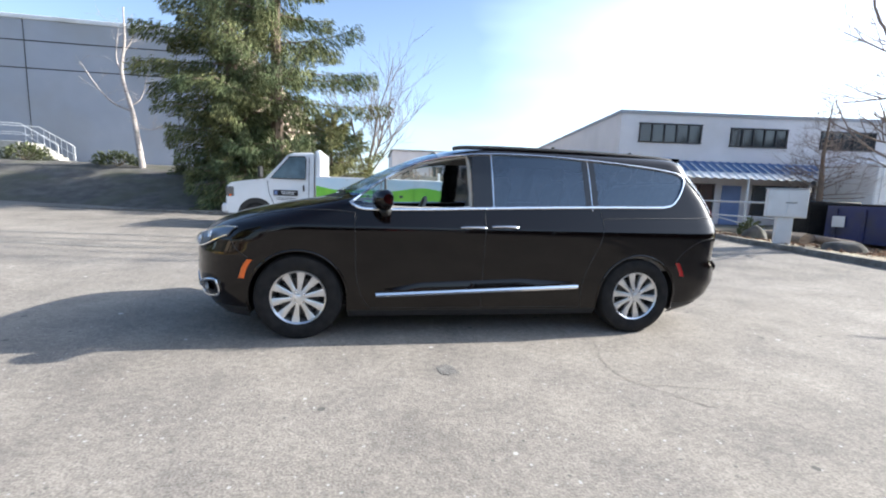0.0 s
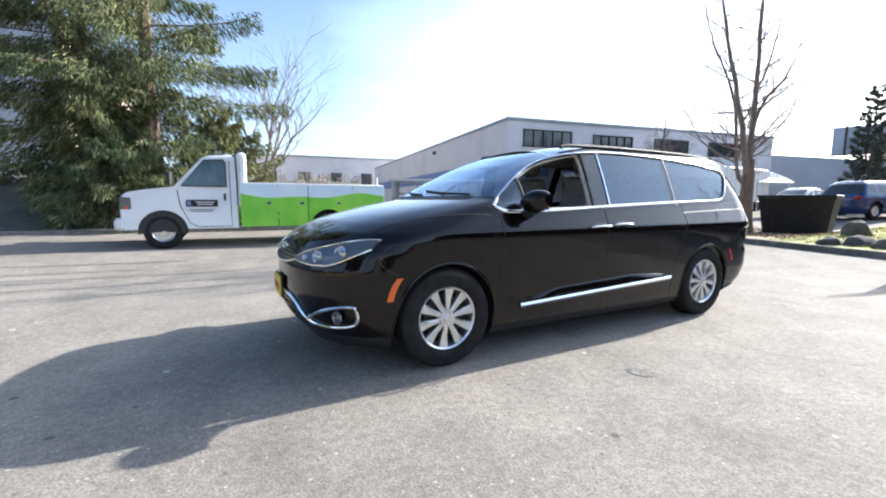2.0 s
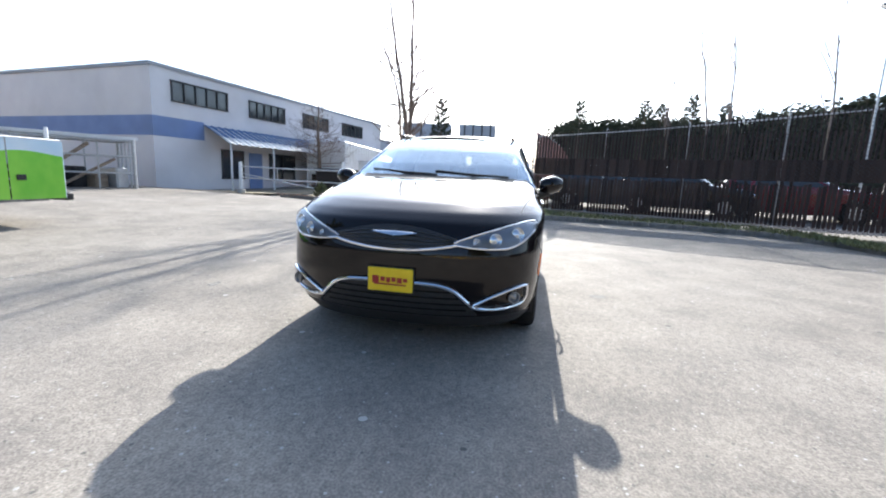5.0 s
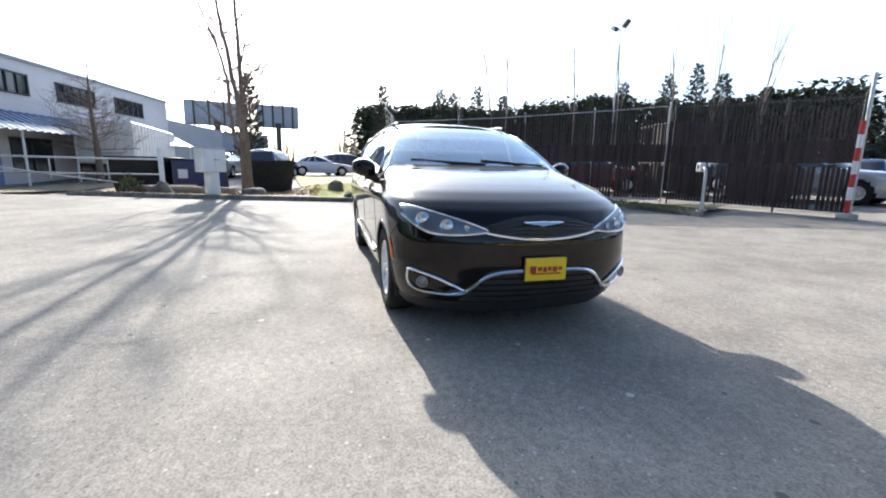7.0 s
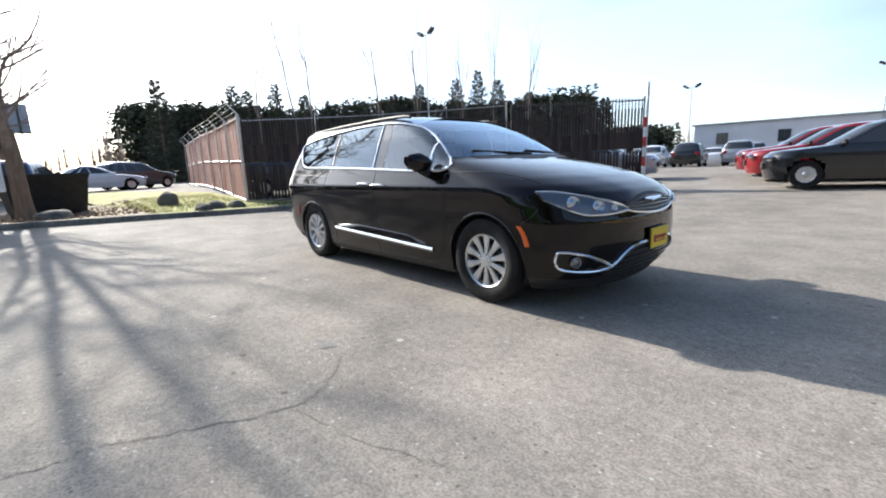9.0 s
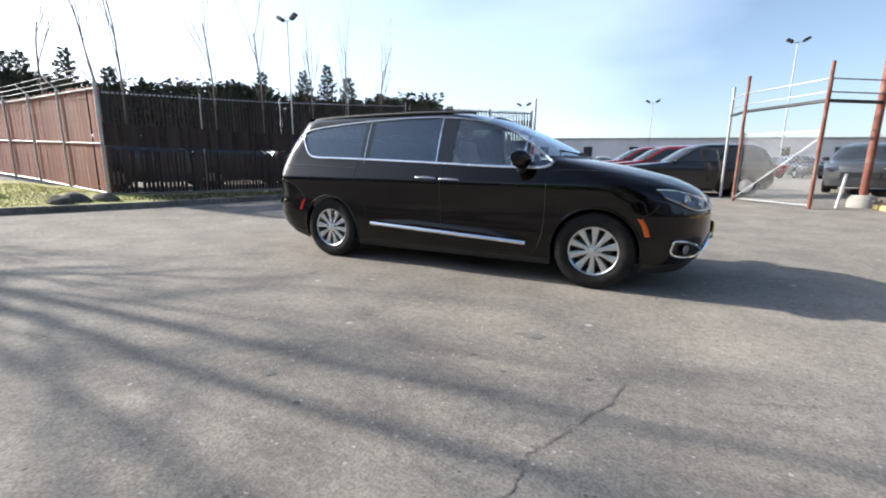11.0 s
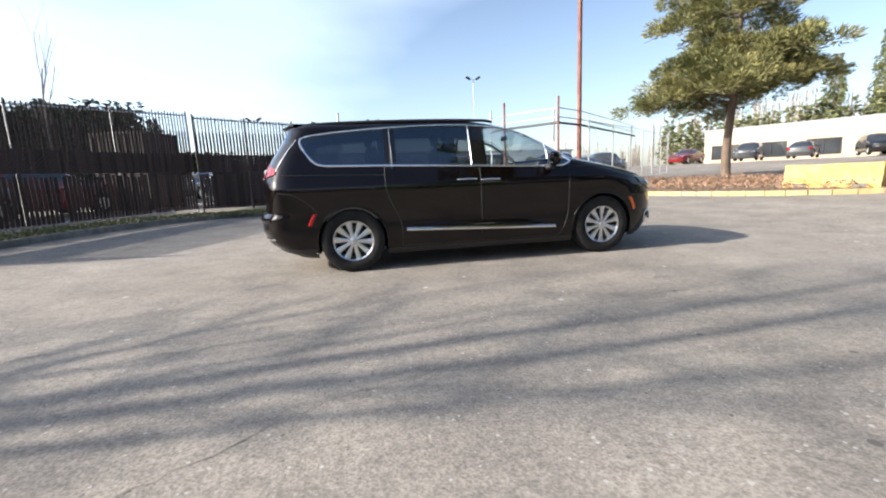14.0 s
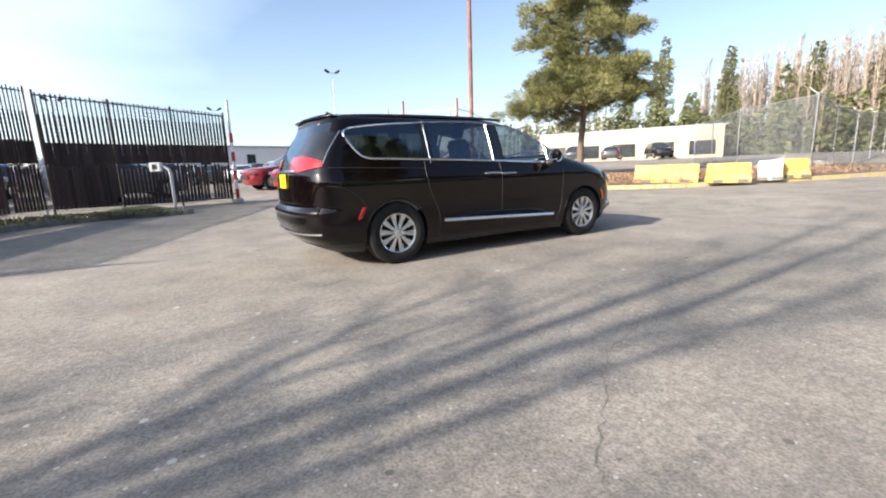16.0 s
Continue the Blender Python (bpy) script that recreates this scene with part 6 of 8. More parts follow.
def dumpster():
    d = thing("dumpster", "dark blue steel dumpster with a sloping lid", "dumpster", at=(14.5, 6.25, gz(14.5, 6.25) + 0.08), rz=-75)
    g = Geo()
    prof = [(-0.75, 0.12), (0.70, 0.12), (0.82, 0.45), (0.82, 0.95), (-0.75, 1.25)]
    for x in (-0.95, 0.95):
        g.poly([(x, y, z) for y, z in (prof if x > 0 else prof[::-1])])
    k = len(prof)
    for i in range(k):
        (y0, z0), (y1, z1) = prof[i], prof[(i + 1) % k]
        g.quad((-0.95, y0, z0), (0.95, y0, z0), (0.95, y1, z1), (-0.95, y1, z1))
    body = part("body", recalc(g), M_BLUEBIN, d, smooth=False)
    for x in (-0.7, 0, 0.7):
        g = Geo()
        g.box((x, -0.78, 0.65), (0.08, 0.06, 1.0), bevel=0.01)
        part("rib", g, M_BLUEBIN, body)
    g = Geo()
    g.box((0, 0.03, 0), (2.0, 1.68, 0.05), Matrix.Translation((0, 0, 1.14)) @ Matrix.Rotation(radians(-10.8), 4, "X"), bevel=0.015)
    part("lid", g, M_GREYBIN, d)
    g = Geo()
    g.box((-0.6, -0.83, 0.75), (0.32, 0.01, 0.34))
    part("sticker", g, M_WHITEMETAL, body, "white sticker with faded print")
    for x in (-0.8, 0.8):
        for y in (-0.55, 0.55):
            g = Geo()
            g.lathe([(-0.03, 0.07), (0.03, 0.07)], (x, y, 0.06), 12)
            part("caster", g, M_RUBBER, d)


dumpster()
for _i, (_x, _y, _a, _l) in enumerate(((11.2, 6.4, 70, 2.4), (11.5, 6.7, 78, 2.2), (11.9, 5.4, 64, 2.0), (12.4, 7.2, 66, 2.6))):
    g = Geo()
    g.tube([(_x - math.cos(radians(_a)) * _l / 2, _y - math.sin(radians(_a)) * _l / 2, gz(_x, _y) + 0.24 + 0.05 * (_i % 2)), (_x + math.cos(radians(_a)) * _l / 2, _y + math.sin(radians(_a)) * _l / 2, gz(_x, _y) + 0.25)], 0.13, 10)
    solo("log", g, M_LOG, "weathered timber log lying on the soil strip", "log", group="logs on the soil strip")


def cage():
    c = thing("storage_cage", "open storage cage of grey steel posts under a flat roof", "cage")
    corners = [(4.6, 15.6), (8.2, 13.4), (9.2, 15.2), (5.6, 17.4)]
    for i, (x, y) in enumerate(corners):
        g = Geo()
        g.tube([(x, y, 0.2), (x, y, 2.1)], 0.06, 8)
        part("post", g, M_GALV, c)
    for i in range(4):
        (x0, y0), (x1, y1) = corners[i], corners[(i + 1) % 4]
        for z in (0.9, 1.5, 2.05):
            g = Geo()
            g.tube([(x0, y0, z), (x1, y1, z)], 0.03, 6)
            part("rail", g, M_GALV, c)
        for k in (0.25, 0.5, 0.75):
            g = Geo()
            g.tube([(x0 + (x1 - x0) * k, y0 + (y1 - y0) * k, 0.25), (x0 + (x1 - x0) * k, y0 + (y1 - y0) * k, 2.1)], 0.028, 6)
            part("post", g, M_GALV, c)
    part("roof", wall_prism([(x * 1.0 + (0.2 if x > 6.5 else -0.2), y) for x, y in corners], 2.1, 2.2), M_WHITEMETAL, c, smooth=False)
    g = Geo()
    g.tube([(5.3, 14.9, 0.3), (7.2, 14.2, 1.9)], 0.06, 8)
    g.tube([(6.2, 14.6, 0.3), (7.8, 13.8, 1.4)], 0.05, 8)
    part("leaning_beam", g, M_LOG, c)
    for i in range(6):
        g = Geo()
        h = 0.6 + 0.25 * (i % 2)
        g.box((5.6 + 0.52 * i, 15.9 - 0.31 * i, 0.24 + h / 2), (0.48, 0.8, h), bevel=0.05)
        part("crate", g, (M_GREYBIN, M_LOG, M_GALV)[i % 3], c)


cage()


# ---- yellow barriers ----
def barrier(x, y, rz, L, m, label):
    b = thing("concrete_barrier", label, "barrier", at=(x, y, gz(x, y) + 0.1), rz=rz, group="barriers on the kerb")
    g = Geo()
    prof = [(-0.28, 0.0), (-0.28, 0.12), (-0.17, 0.26), (-0.13, 0.60), (-0.11, 0.62), (0.11, 0.62), (0.13, 0.60), (0.17, 0.26), (0.28, 0.12), (0.28, 0.0)]
    rows = []
    for k in np.linspace(-L / 2, L / 2, 12):
        rows.append([(float(k), yy, zz + 0.012 * noise.noise(Vector((k * 3, yy * 4, zz * 4 + x)))) for yy, zz in prof])
    g.grid(rows)
    g.poly(rows[0])
    g.poly(rows[-1][::-1])
    body = part("body", g, m, b, angle=25)
    for k in (-0.3, 0.3):
        q = Geo()
        q.box((k * L, -0.285, 0.06), (0.28, 0.02, 0.10), bevel=0.005)
        part("lift_slot", q, M_CRACK, body)


barrier(-11.05, -3.55, 115, 2.0, M_YELLOW, "worn yellow concrete barrier on the kerb")
barrier(-11.4, -1.7, 132, 1.15, M_YELLOW, "worn yellow concrete barrier with a chipped corner")
barrier(-12.65, -1.05, 116, 0.62, M_WHITEMETAL, "white painted concrete barrier")
barrier(-13.5, -0.78, 145, 0.85, M_YELLOW, "short yellow concrete barrier at the row's end")


# ---- lamps ----
def light_pole(x, y, h, label):
    p = thing("street_lamp", label, "lamp post", at=(x, y, gz(x, y)), group="lot lamps")
    g = Geo()
    g.tube([(0, 0, 0), (0, 0, h)], [0.065, 0.035], 10)
    part("pole", g, M_GALV, p)
    g = Geo()
    g.tube([(-0.5, 0, h - 0.05), (0.5, 0, h - 0.05)], 0.025, 6)
    part("crossarm", g, M_GALV, p)
    for s in (-1, 1):
        g = Geo()
        g.box((0, 0, 0), (0.55, 0.35, 0.22), Matrix.Translation((s * 0.55, 0, h + 0.12)) @ Matrix.Rotation(radians(-30 * s), 4, "Y"), bevel=0.05)
        part("floodlight", g, M_DARKMETAL, p, "dark boxy floodlight")


light_pole(20.2, -17.2, 9.7, "tall galvanised lamp post with two dark floodlights")
light_pole(12.0, -44.2, 7.4, "slim lamp post with two floodlights over the car lot")
light_pole(-11.5, -41.2, 10.9, "slim lamp post with two floodlights over the car lot")
light_pole(-1.0, -55.0, 8.5, "slim lamp post with two floodlights over the car lot")


def billboard(x0, y0, x1, y1, z0, z1):
    b = thing("billboard", "large billboard seen from its dark steel back", "billboard")
    d = Vector((x1 - x0, y1 - y0, 0)).normalized()
    n = Vector((-d.y, d.x, 0))
    part("panel", wall_prism([(x0, y0), (x1, y1), (x1 + n.x * 0.3, y1 + n.y * 0.3), (x0 + n.x * 0.3, y0 + n.y * 0.3)], z0, z1), M_GREYWALL, b, smooth=False)
    for k in (0.15, 0.38, 0.62, 0.85):
        g = Geo()
        x, y = x0 + (x1 - x0) * k, y0 + (y1 - y0) * k
        g.tube([(x - n.x * 0.15, y - n.y * 0.15, z0 - 0.2), (x - n.x * 0.15, y - n.y * 0.15, z1 + 0.1)], 0.10, 6)
        part("stringer", g, M_DARKMETAL, b)
    g = Geo()
    xm, ym = (x0 + x1) / 2, (y0 + y1) / 2
    g.tube([(xm, ym, 0.3), (xm, ym, z0 + 0.5)], 0.35, 10)
    part("column", g, M_DARKMETAL, b)
    g = Geo()
    g.box((0, 0, 0), ((Vector((x1 - x0, y1 - y0, 0))).length, 0.9, 0.06), Matrix.Translation((xm - n.x * 0.6, ym - n.y * 0.6, z0 - 0.1)) @ Matrix.Rotation(math.atan2(d.y, d.x), 4, "Z"))
    part("walkway", g, M_DARKMETAL, b)


billboard(52.9, 16.8, 54.5, 10.2, 5.9, 8.6)
billboard(54.7, 9.2, 55.4, 4.2, 6.0, 8.7)


# ---- the utility truck ----
M_TRUCKGREEN = mat("green_wrap", (0.16, 0.50, 0.035), 0.35, coat=0.3, color2=(0.28, 0.62, 0.06), scale=1.6, stretch=(1, 1, 0.6), mid=(0.38, 0.62))
M_TRUCKSKY = mat("pale_blue_wrap", (0.52, 0.68, 0.78), 0.35, coat=0.3, color2=(0.66, 0.74, 0.78), scale=1.4)


M_TRUCKGLASS = mat("truck_glass", (0.10, 0.15, 0.17), 0.08, spec=0.7, color2=(0.05, 0.075, 0.085), scale=2.2)


def build_truck():
    t = thing("utility_truck", "white utility truck with a green and pale blue service body", "truck", at=(0, 0, 0.135))
    YN, YF = 7.32, 9.30
    yc = (YN + YF) / 2
    hw = (YF - YN) / 2
    # cab: outline in side view, swept across with rounded shoulders
    low = [(-4.66, 0.42), (-4.69, 0.62), (-4.69, 0.95), (-4.65, 1.14), (-4.56, 1.21), (-4.25, 1.27), (-3.95, 1.31), (-3.72, 1.34), (-3.18, 1.98), (-3.02, 2.05), (-2.55, 2.08), (-2.50, 2.02), (-2.48, 0.42)]

    def half(z):
        return hw * (0.97 if z < 1.25 else 0.97 - 0.20 * (z - 1.25) / 0.8)
    g = Geo()
    rows = []
    for sx in (-1, -0.97, -0.85, 0.85, 0.97, 1):
        e = 0.03 if abs(sx) == 1 else 0.0
        rows.append([(x + (e if x < -3.8 else 0), yc + sx * half(z), z - (e if z > 1.9 else 0)) for x, z in low])
    g.grid(rows, True)
    g.poly(rows[0])
    g.poly(rows[-1][::-1])
    cab = part("cab", g, M_WHITEPAINT, t, "white van-style cab")
    for s in (-1, 1):
        side = yc + s * (hw * 0.97)

        def sy(z, o=0.006):
            return yc + s * (half(z) + o)
        win = [(-3.58, 1.36), (-3.12, 1.94), (-2.74, 1.96), (-2.70, 1.90), (-2.70, 1.36)]
        q = Geo()
        q.poly([(x, sy(z), z) for x, z in win][::s])
        part("side_window", q, M_TRUCKGLASS, cab, "blue-grey cab window")
        q = Geo()
        q.tube([(x, sy(z, 0.004), z) for x, z in win], 0.018, 6, close=True)
        part("window_seal", q, M_BLACKPL, cab)
        for line in ([(-3.66, 1.28), (-3.62, 0.95), (-3.45, 0.55), (-3.3, 0.46)], [(-2.62, 1.95), (-2.62, 0.46)], [(-3.3, 0.46), (-2.62, 0.46)]):
            q = Geo()
            q.tube([(x, sy(z, 0.0), z) for x, z in line], 0.008, 5)
            part("panel_gap", q, M_BLACKPL, cab)
        q = Geo()
        q.box((-2.74, sy(1.12, 0.02), 1.12), (0.05, 0.03, 0.16), bevel=0.01)
        part("door_handle", q, M_BLACKPL, cab)
        q = Geo()
        q.box((-3.20, sy(0.98, 0.008), 0.98), (0.62, 0.012, 0.15), bevel=0.004)
        sg = part("door_sign", q, M_GREYBIN, cab, "dark blue and grey door sign")
        for k, (dx, w) in enumerate(((0.06, 0.36), (0.06, 0.30))):
            q = Geo()
            q.box((-3.20 + dx, sy(0.98, 0.016), 1.005 - 0.05 * k), (w, 0.006, 0.022))
            part("lettering_bar", q, M_WHITEMETAL, sg)
        q = Geo()
        q.box((-3.45, sy(0.98, 0.016), 0.98), (0.07, 0.006, 0.10))
        part("logo_patch", q, M_BLUEBAND, sg)
        q = Geo()
        q.box((-3.2, sy(0.82, 0.008), 0.84), (0.5, 0.006, 0.012))
        q.box((-3.2, sy(0.82, 0.008), 0.80), (0.4, 0.006, 0.012))
        part("lettering_bar", q, M_GREYBIN, cab)
        q = Geo()
        q.box((-3.78, yc + s * (hw + 0.16), 1.50), (0.10, 0.22, 0.30), bevel=0.03)
        part("mirror", q, M_BLACKPL, cab)
        q = Geo()
        q.grid([[(-3.95 - 0.46 * math.cos(a), yc + s * (hw * 0.97 + 0.006), 0.37 + 0.46 * math.sin(a)) for a in np.linspace(-0.1, math.pi + 0.1, 20)], [(-3.95 - 0.38 * math.cos(a), yc + s * (hw * 0.97 + 0.004), 0.37 + 0.38 * math.sin(a)) for a in np.linspace(-0.1, math.pi + 0.1, 20)], [(-3.95, yc + s * (hw * 0.97 + 0.002), 0.37)] * 20])
        part("wheel_arch", q, M_BLACKPL, cab)
        q = Geo()
        q.box((-4.64, yc + s * 0.72, 0.98), (0.12, 0.34, 0.26), bevel=0.03)
        q.box((-4.585, yc + s * (hw * 0.97 - 0.03), 0.98), (0.20, 0.09, 0.26), bevel=0.02)
        lamp = part("headlamp", q, M_LAMPGREY, cab, "grey glass headlamp")
        q = Geo()
        q.box((-4.58, yc + s * (hw * 0.97 + 0.012), 0.88), (0.06, 0.02, 0.05), bevel=0.008)
        part("turn_signal", q, M_ORANGE, lamp)
    q = Geo()
    q.quad((-3.70, yc - 0.84, 1.36), (-3.70, yc + 0.84, 1.36), (-3.20, yc + 0.74, 1.95), (-3.20, yc - 0.74, 1.95))
    part("windshield", q, M_WINDARK, cab)
    q = Geo()
    q.box((-4.70, yc, 0.84), (0.05, 1.15, 0.42), bevel=0.02)
    part("grille", q, M_BLACKPL, cab, "black front grille")
    q = Geo()
    q.box((-4.72, yc, 0.54), (0.18, 1.95, 0.26), bevel=0.05)
    part("bumper", q, M_WHITEPAINT, t, "white front bumper")
    # service body behind a headboard
    q = Geo()
    q.box((-2.36, yc, 1.52), (0.20, 1.86, 1.24), bevel=0.06)
    part("headboard", q, M_WHITEPAINT, t, "white headboard behind the cab")
    X0, X1 = -2.42, 1.05
    for s in (-1, 1):
        ys = yc + s * hw
        q = Geo()
        cuts = [(-2.42, -1.62), (-1.60, -0.92), (-0.90, 0.20), (0.22, 1.05)]
        for ci, (a, b) in enumerate(cuts):
            q = Geo()
            bottom = 0.44
            pts = []
            hub, r = -0.42, 0.47
            xs = np.linspace(a, b, 22)

            def zlow(x):
                d = abs(x - hub)
                return max(bottom, 0.37 + math.sqrt(max(0, r * r - d * d))) if d < r else bottom

            def zmid(x):
                return 1.16 + 0.05 * math.sin(1.8 * x + 0.6) + 0.03 * math.sin(4.1 * x)
            q.grid([[(float(x), ys + s * 0.003, z) for z in (zlow(x), zmid(x) - 0.25 if zmid(x) - 0.25 > zlow(x) else zlow(x) + 0.01, zmid(x))] for x in xs])
            door = part("side_panel", q, M_TRUCKGREEN, t, "green landscape wrap", smooth=False)
            q = Geo()
            q.grid([[(float(x), ys + s * 0.003, z) for z in (zmid(x), 1.42)] for x in xs])
            part("sky_wrap", q, M_TRUCKSKY, door, "pale blue sky wrap", smooth=False)
            if ci in (1, 2, 0):
                q = Geo()
                q.box(((a + b) / 2 + 0.2, ys + s * 0.012, 0.98), (0.10, 0.02, 0.07), bevel=0.006)
                part("latch", q, M_CHROME, door)
        q = Geo()
        q.tube([(-0.42 - 0.475 * math.cos(a), ys + s * 0.008, 0.37 + 0.475 * math.sin(a)) for a in np.linspace(0.15, math.pi - 0.15, 18)], 0.02, 6)
        part("arch_trim", q, M_TRUCKGREEN, t)
        q = Geo()
        q.box(((X0 + X1) / 2, yc + s * (hw - 0.22), 1.43), (X1 - X0, 0.44, 0.05), bevel=0.015)
        part("box_lid", q, M_WHITEPAINT, t, "white tool box lid")
        q = Geo()
        q.box((-0.42, yc + s * (hw - 0.23), 1.13), (1.0, 0.40, 0.50))
        q.box((-0.42, yc + s * (hw - 0.43), 0.80), (1.05, 0.02, 0.84))
        part("wheel_housing", q, M_BLACKPL, t)
        q = Geo()
        q.box((0.38, ys + s * 0.012, 0.80), (0.14, 0.02, 0.09), bevel=0.006)
        part("fuel_door", q, M_BLACKPL, t)
        q = Geo()
        q.box((X1 + 0.01, yc + s * (hw - 0.2), 0.93), (0.03, 0.40, 0.98), bevel=0.008)
        part("rear_panel", q, M_TRUCKSKY, t)
    q = Geo()
    q.box((-0.68, yc, 0.50), (3.3, 1.1, 0.14), bevel=0.02)
    q.box((-0.68, yc, 0.72), (3.4, 1.2, 0.05))
    part("chassis", q, M_BLACKPL, t)
    q = Geo()
    q.box((X1 + 0.10, yc, 0.46), (0.16, 1.9, 0.14), bevel=0.02)
    part("rear_bumper", q, M_BLACKPL, t)
    q = Geo()
    q.tube([(0.9, yc - hw + 0.1, 1.45), (0.9, yc - hw + 0.1, 1.66)], 0.03, 8)
    part("marker_post", q, M_WHITEMETAL, t)
    for x in (-3.95, -0.42):
        for s in (-1, 1):
            y = yc + s * (hw - 0.14)
            g = Geo()
            g.lathe([(s * a, r) for a, r in ((-0.11, 0.22), (-0.12, 0.33), (-0.08, 0.372), (0.08, 0.372), (0.12, 0.33), (0.11, 0.22))], (x, y, 0.372), 36)
            w = part("wheel", g, M_RUBBER, t, "black truck tyre")
            g = Geo()
            g.lathe([(s * a, r) for a, r in ((0.10, 0.222), (0.085, 0.20), (0.04, 0.18), (0.05, 0.11), (0.10, 0.09), (0.115, 0.0))], (x, y, 0.372), 28)
            part("rim", g, M_ALLOY, w, "dished silver steel rim")
            g = Geo()
            g.lathe([(-s * 0.05, 0.36), (-s * 0.05, 0.0)], (x, y, 0.372), 24)
            part("wheel_back", g, M_BLACKPL, w)
    return t


build_truck()


# ---- parked cars ----
def car_mesh(kind):
    """Outline tables (z: nose, tail, half width, front rounding) for two body styles."""
    if kind == "suv":
        return dict(nose=[(0.25, -2.25), (0.5, -2.33), (0.85, -2.30), (0.98, -2.15), (1.06, -1.5), (1.10, -1.05), (1.55, -0.35), (1.68, 0.1), (1.72, 0.6)],
                    tail=[(0.25, 2.15), (0.5, 2.30), (0.9, 2.30), (1.1, 2.24), (1.5, 2.02), (1.68, 1.7), (1.72, 1.0)],
                    half=[(0.25, 0.86), (0.5, 0.93), (0.9, 0.94), (1.08, 0.90), (1.5, 0.74), (1.65, 0.60), (1.72, 0.0)], top=1.72, belt=1.08, roof=1.56, ax=1.38, r=0.36)
    return dict(nose=[(0.2, -2.25), (0.45, -2.36), (0.68, -2.32), (0.80, -2.1), (0.90, -1.35), (0.95, -0.95), (1.32, -0.2), (1.42, 0.15), (1.46, 0.5)],
                tail=[(0.2, 2.2), (0.5, 2.36), (0.85, 2.33), (0.98, 2.2), (1.02, 1.75), (1.30, 1.25), (1.42, 0.9), (1.46, 0.6)],
                half=[(0.2, 0.84), (0.5, 0.91), (0.8, 0.91), (0.95, 0.87), (1.3, 0.66), (1.42, 0.50), (1.46, 0.0)], top=1.46, belt=0.95, roof=1.34, ax=1.38, r=0.33)


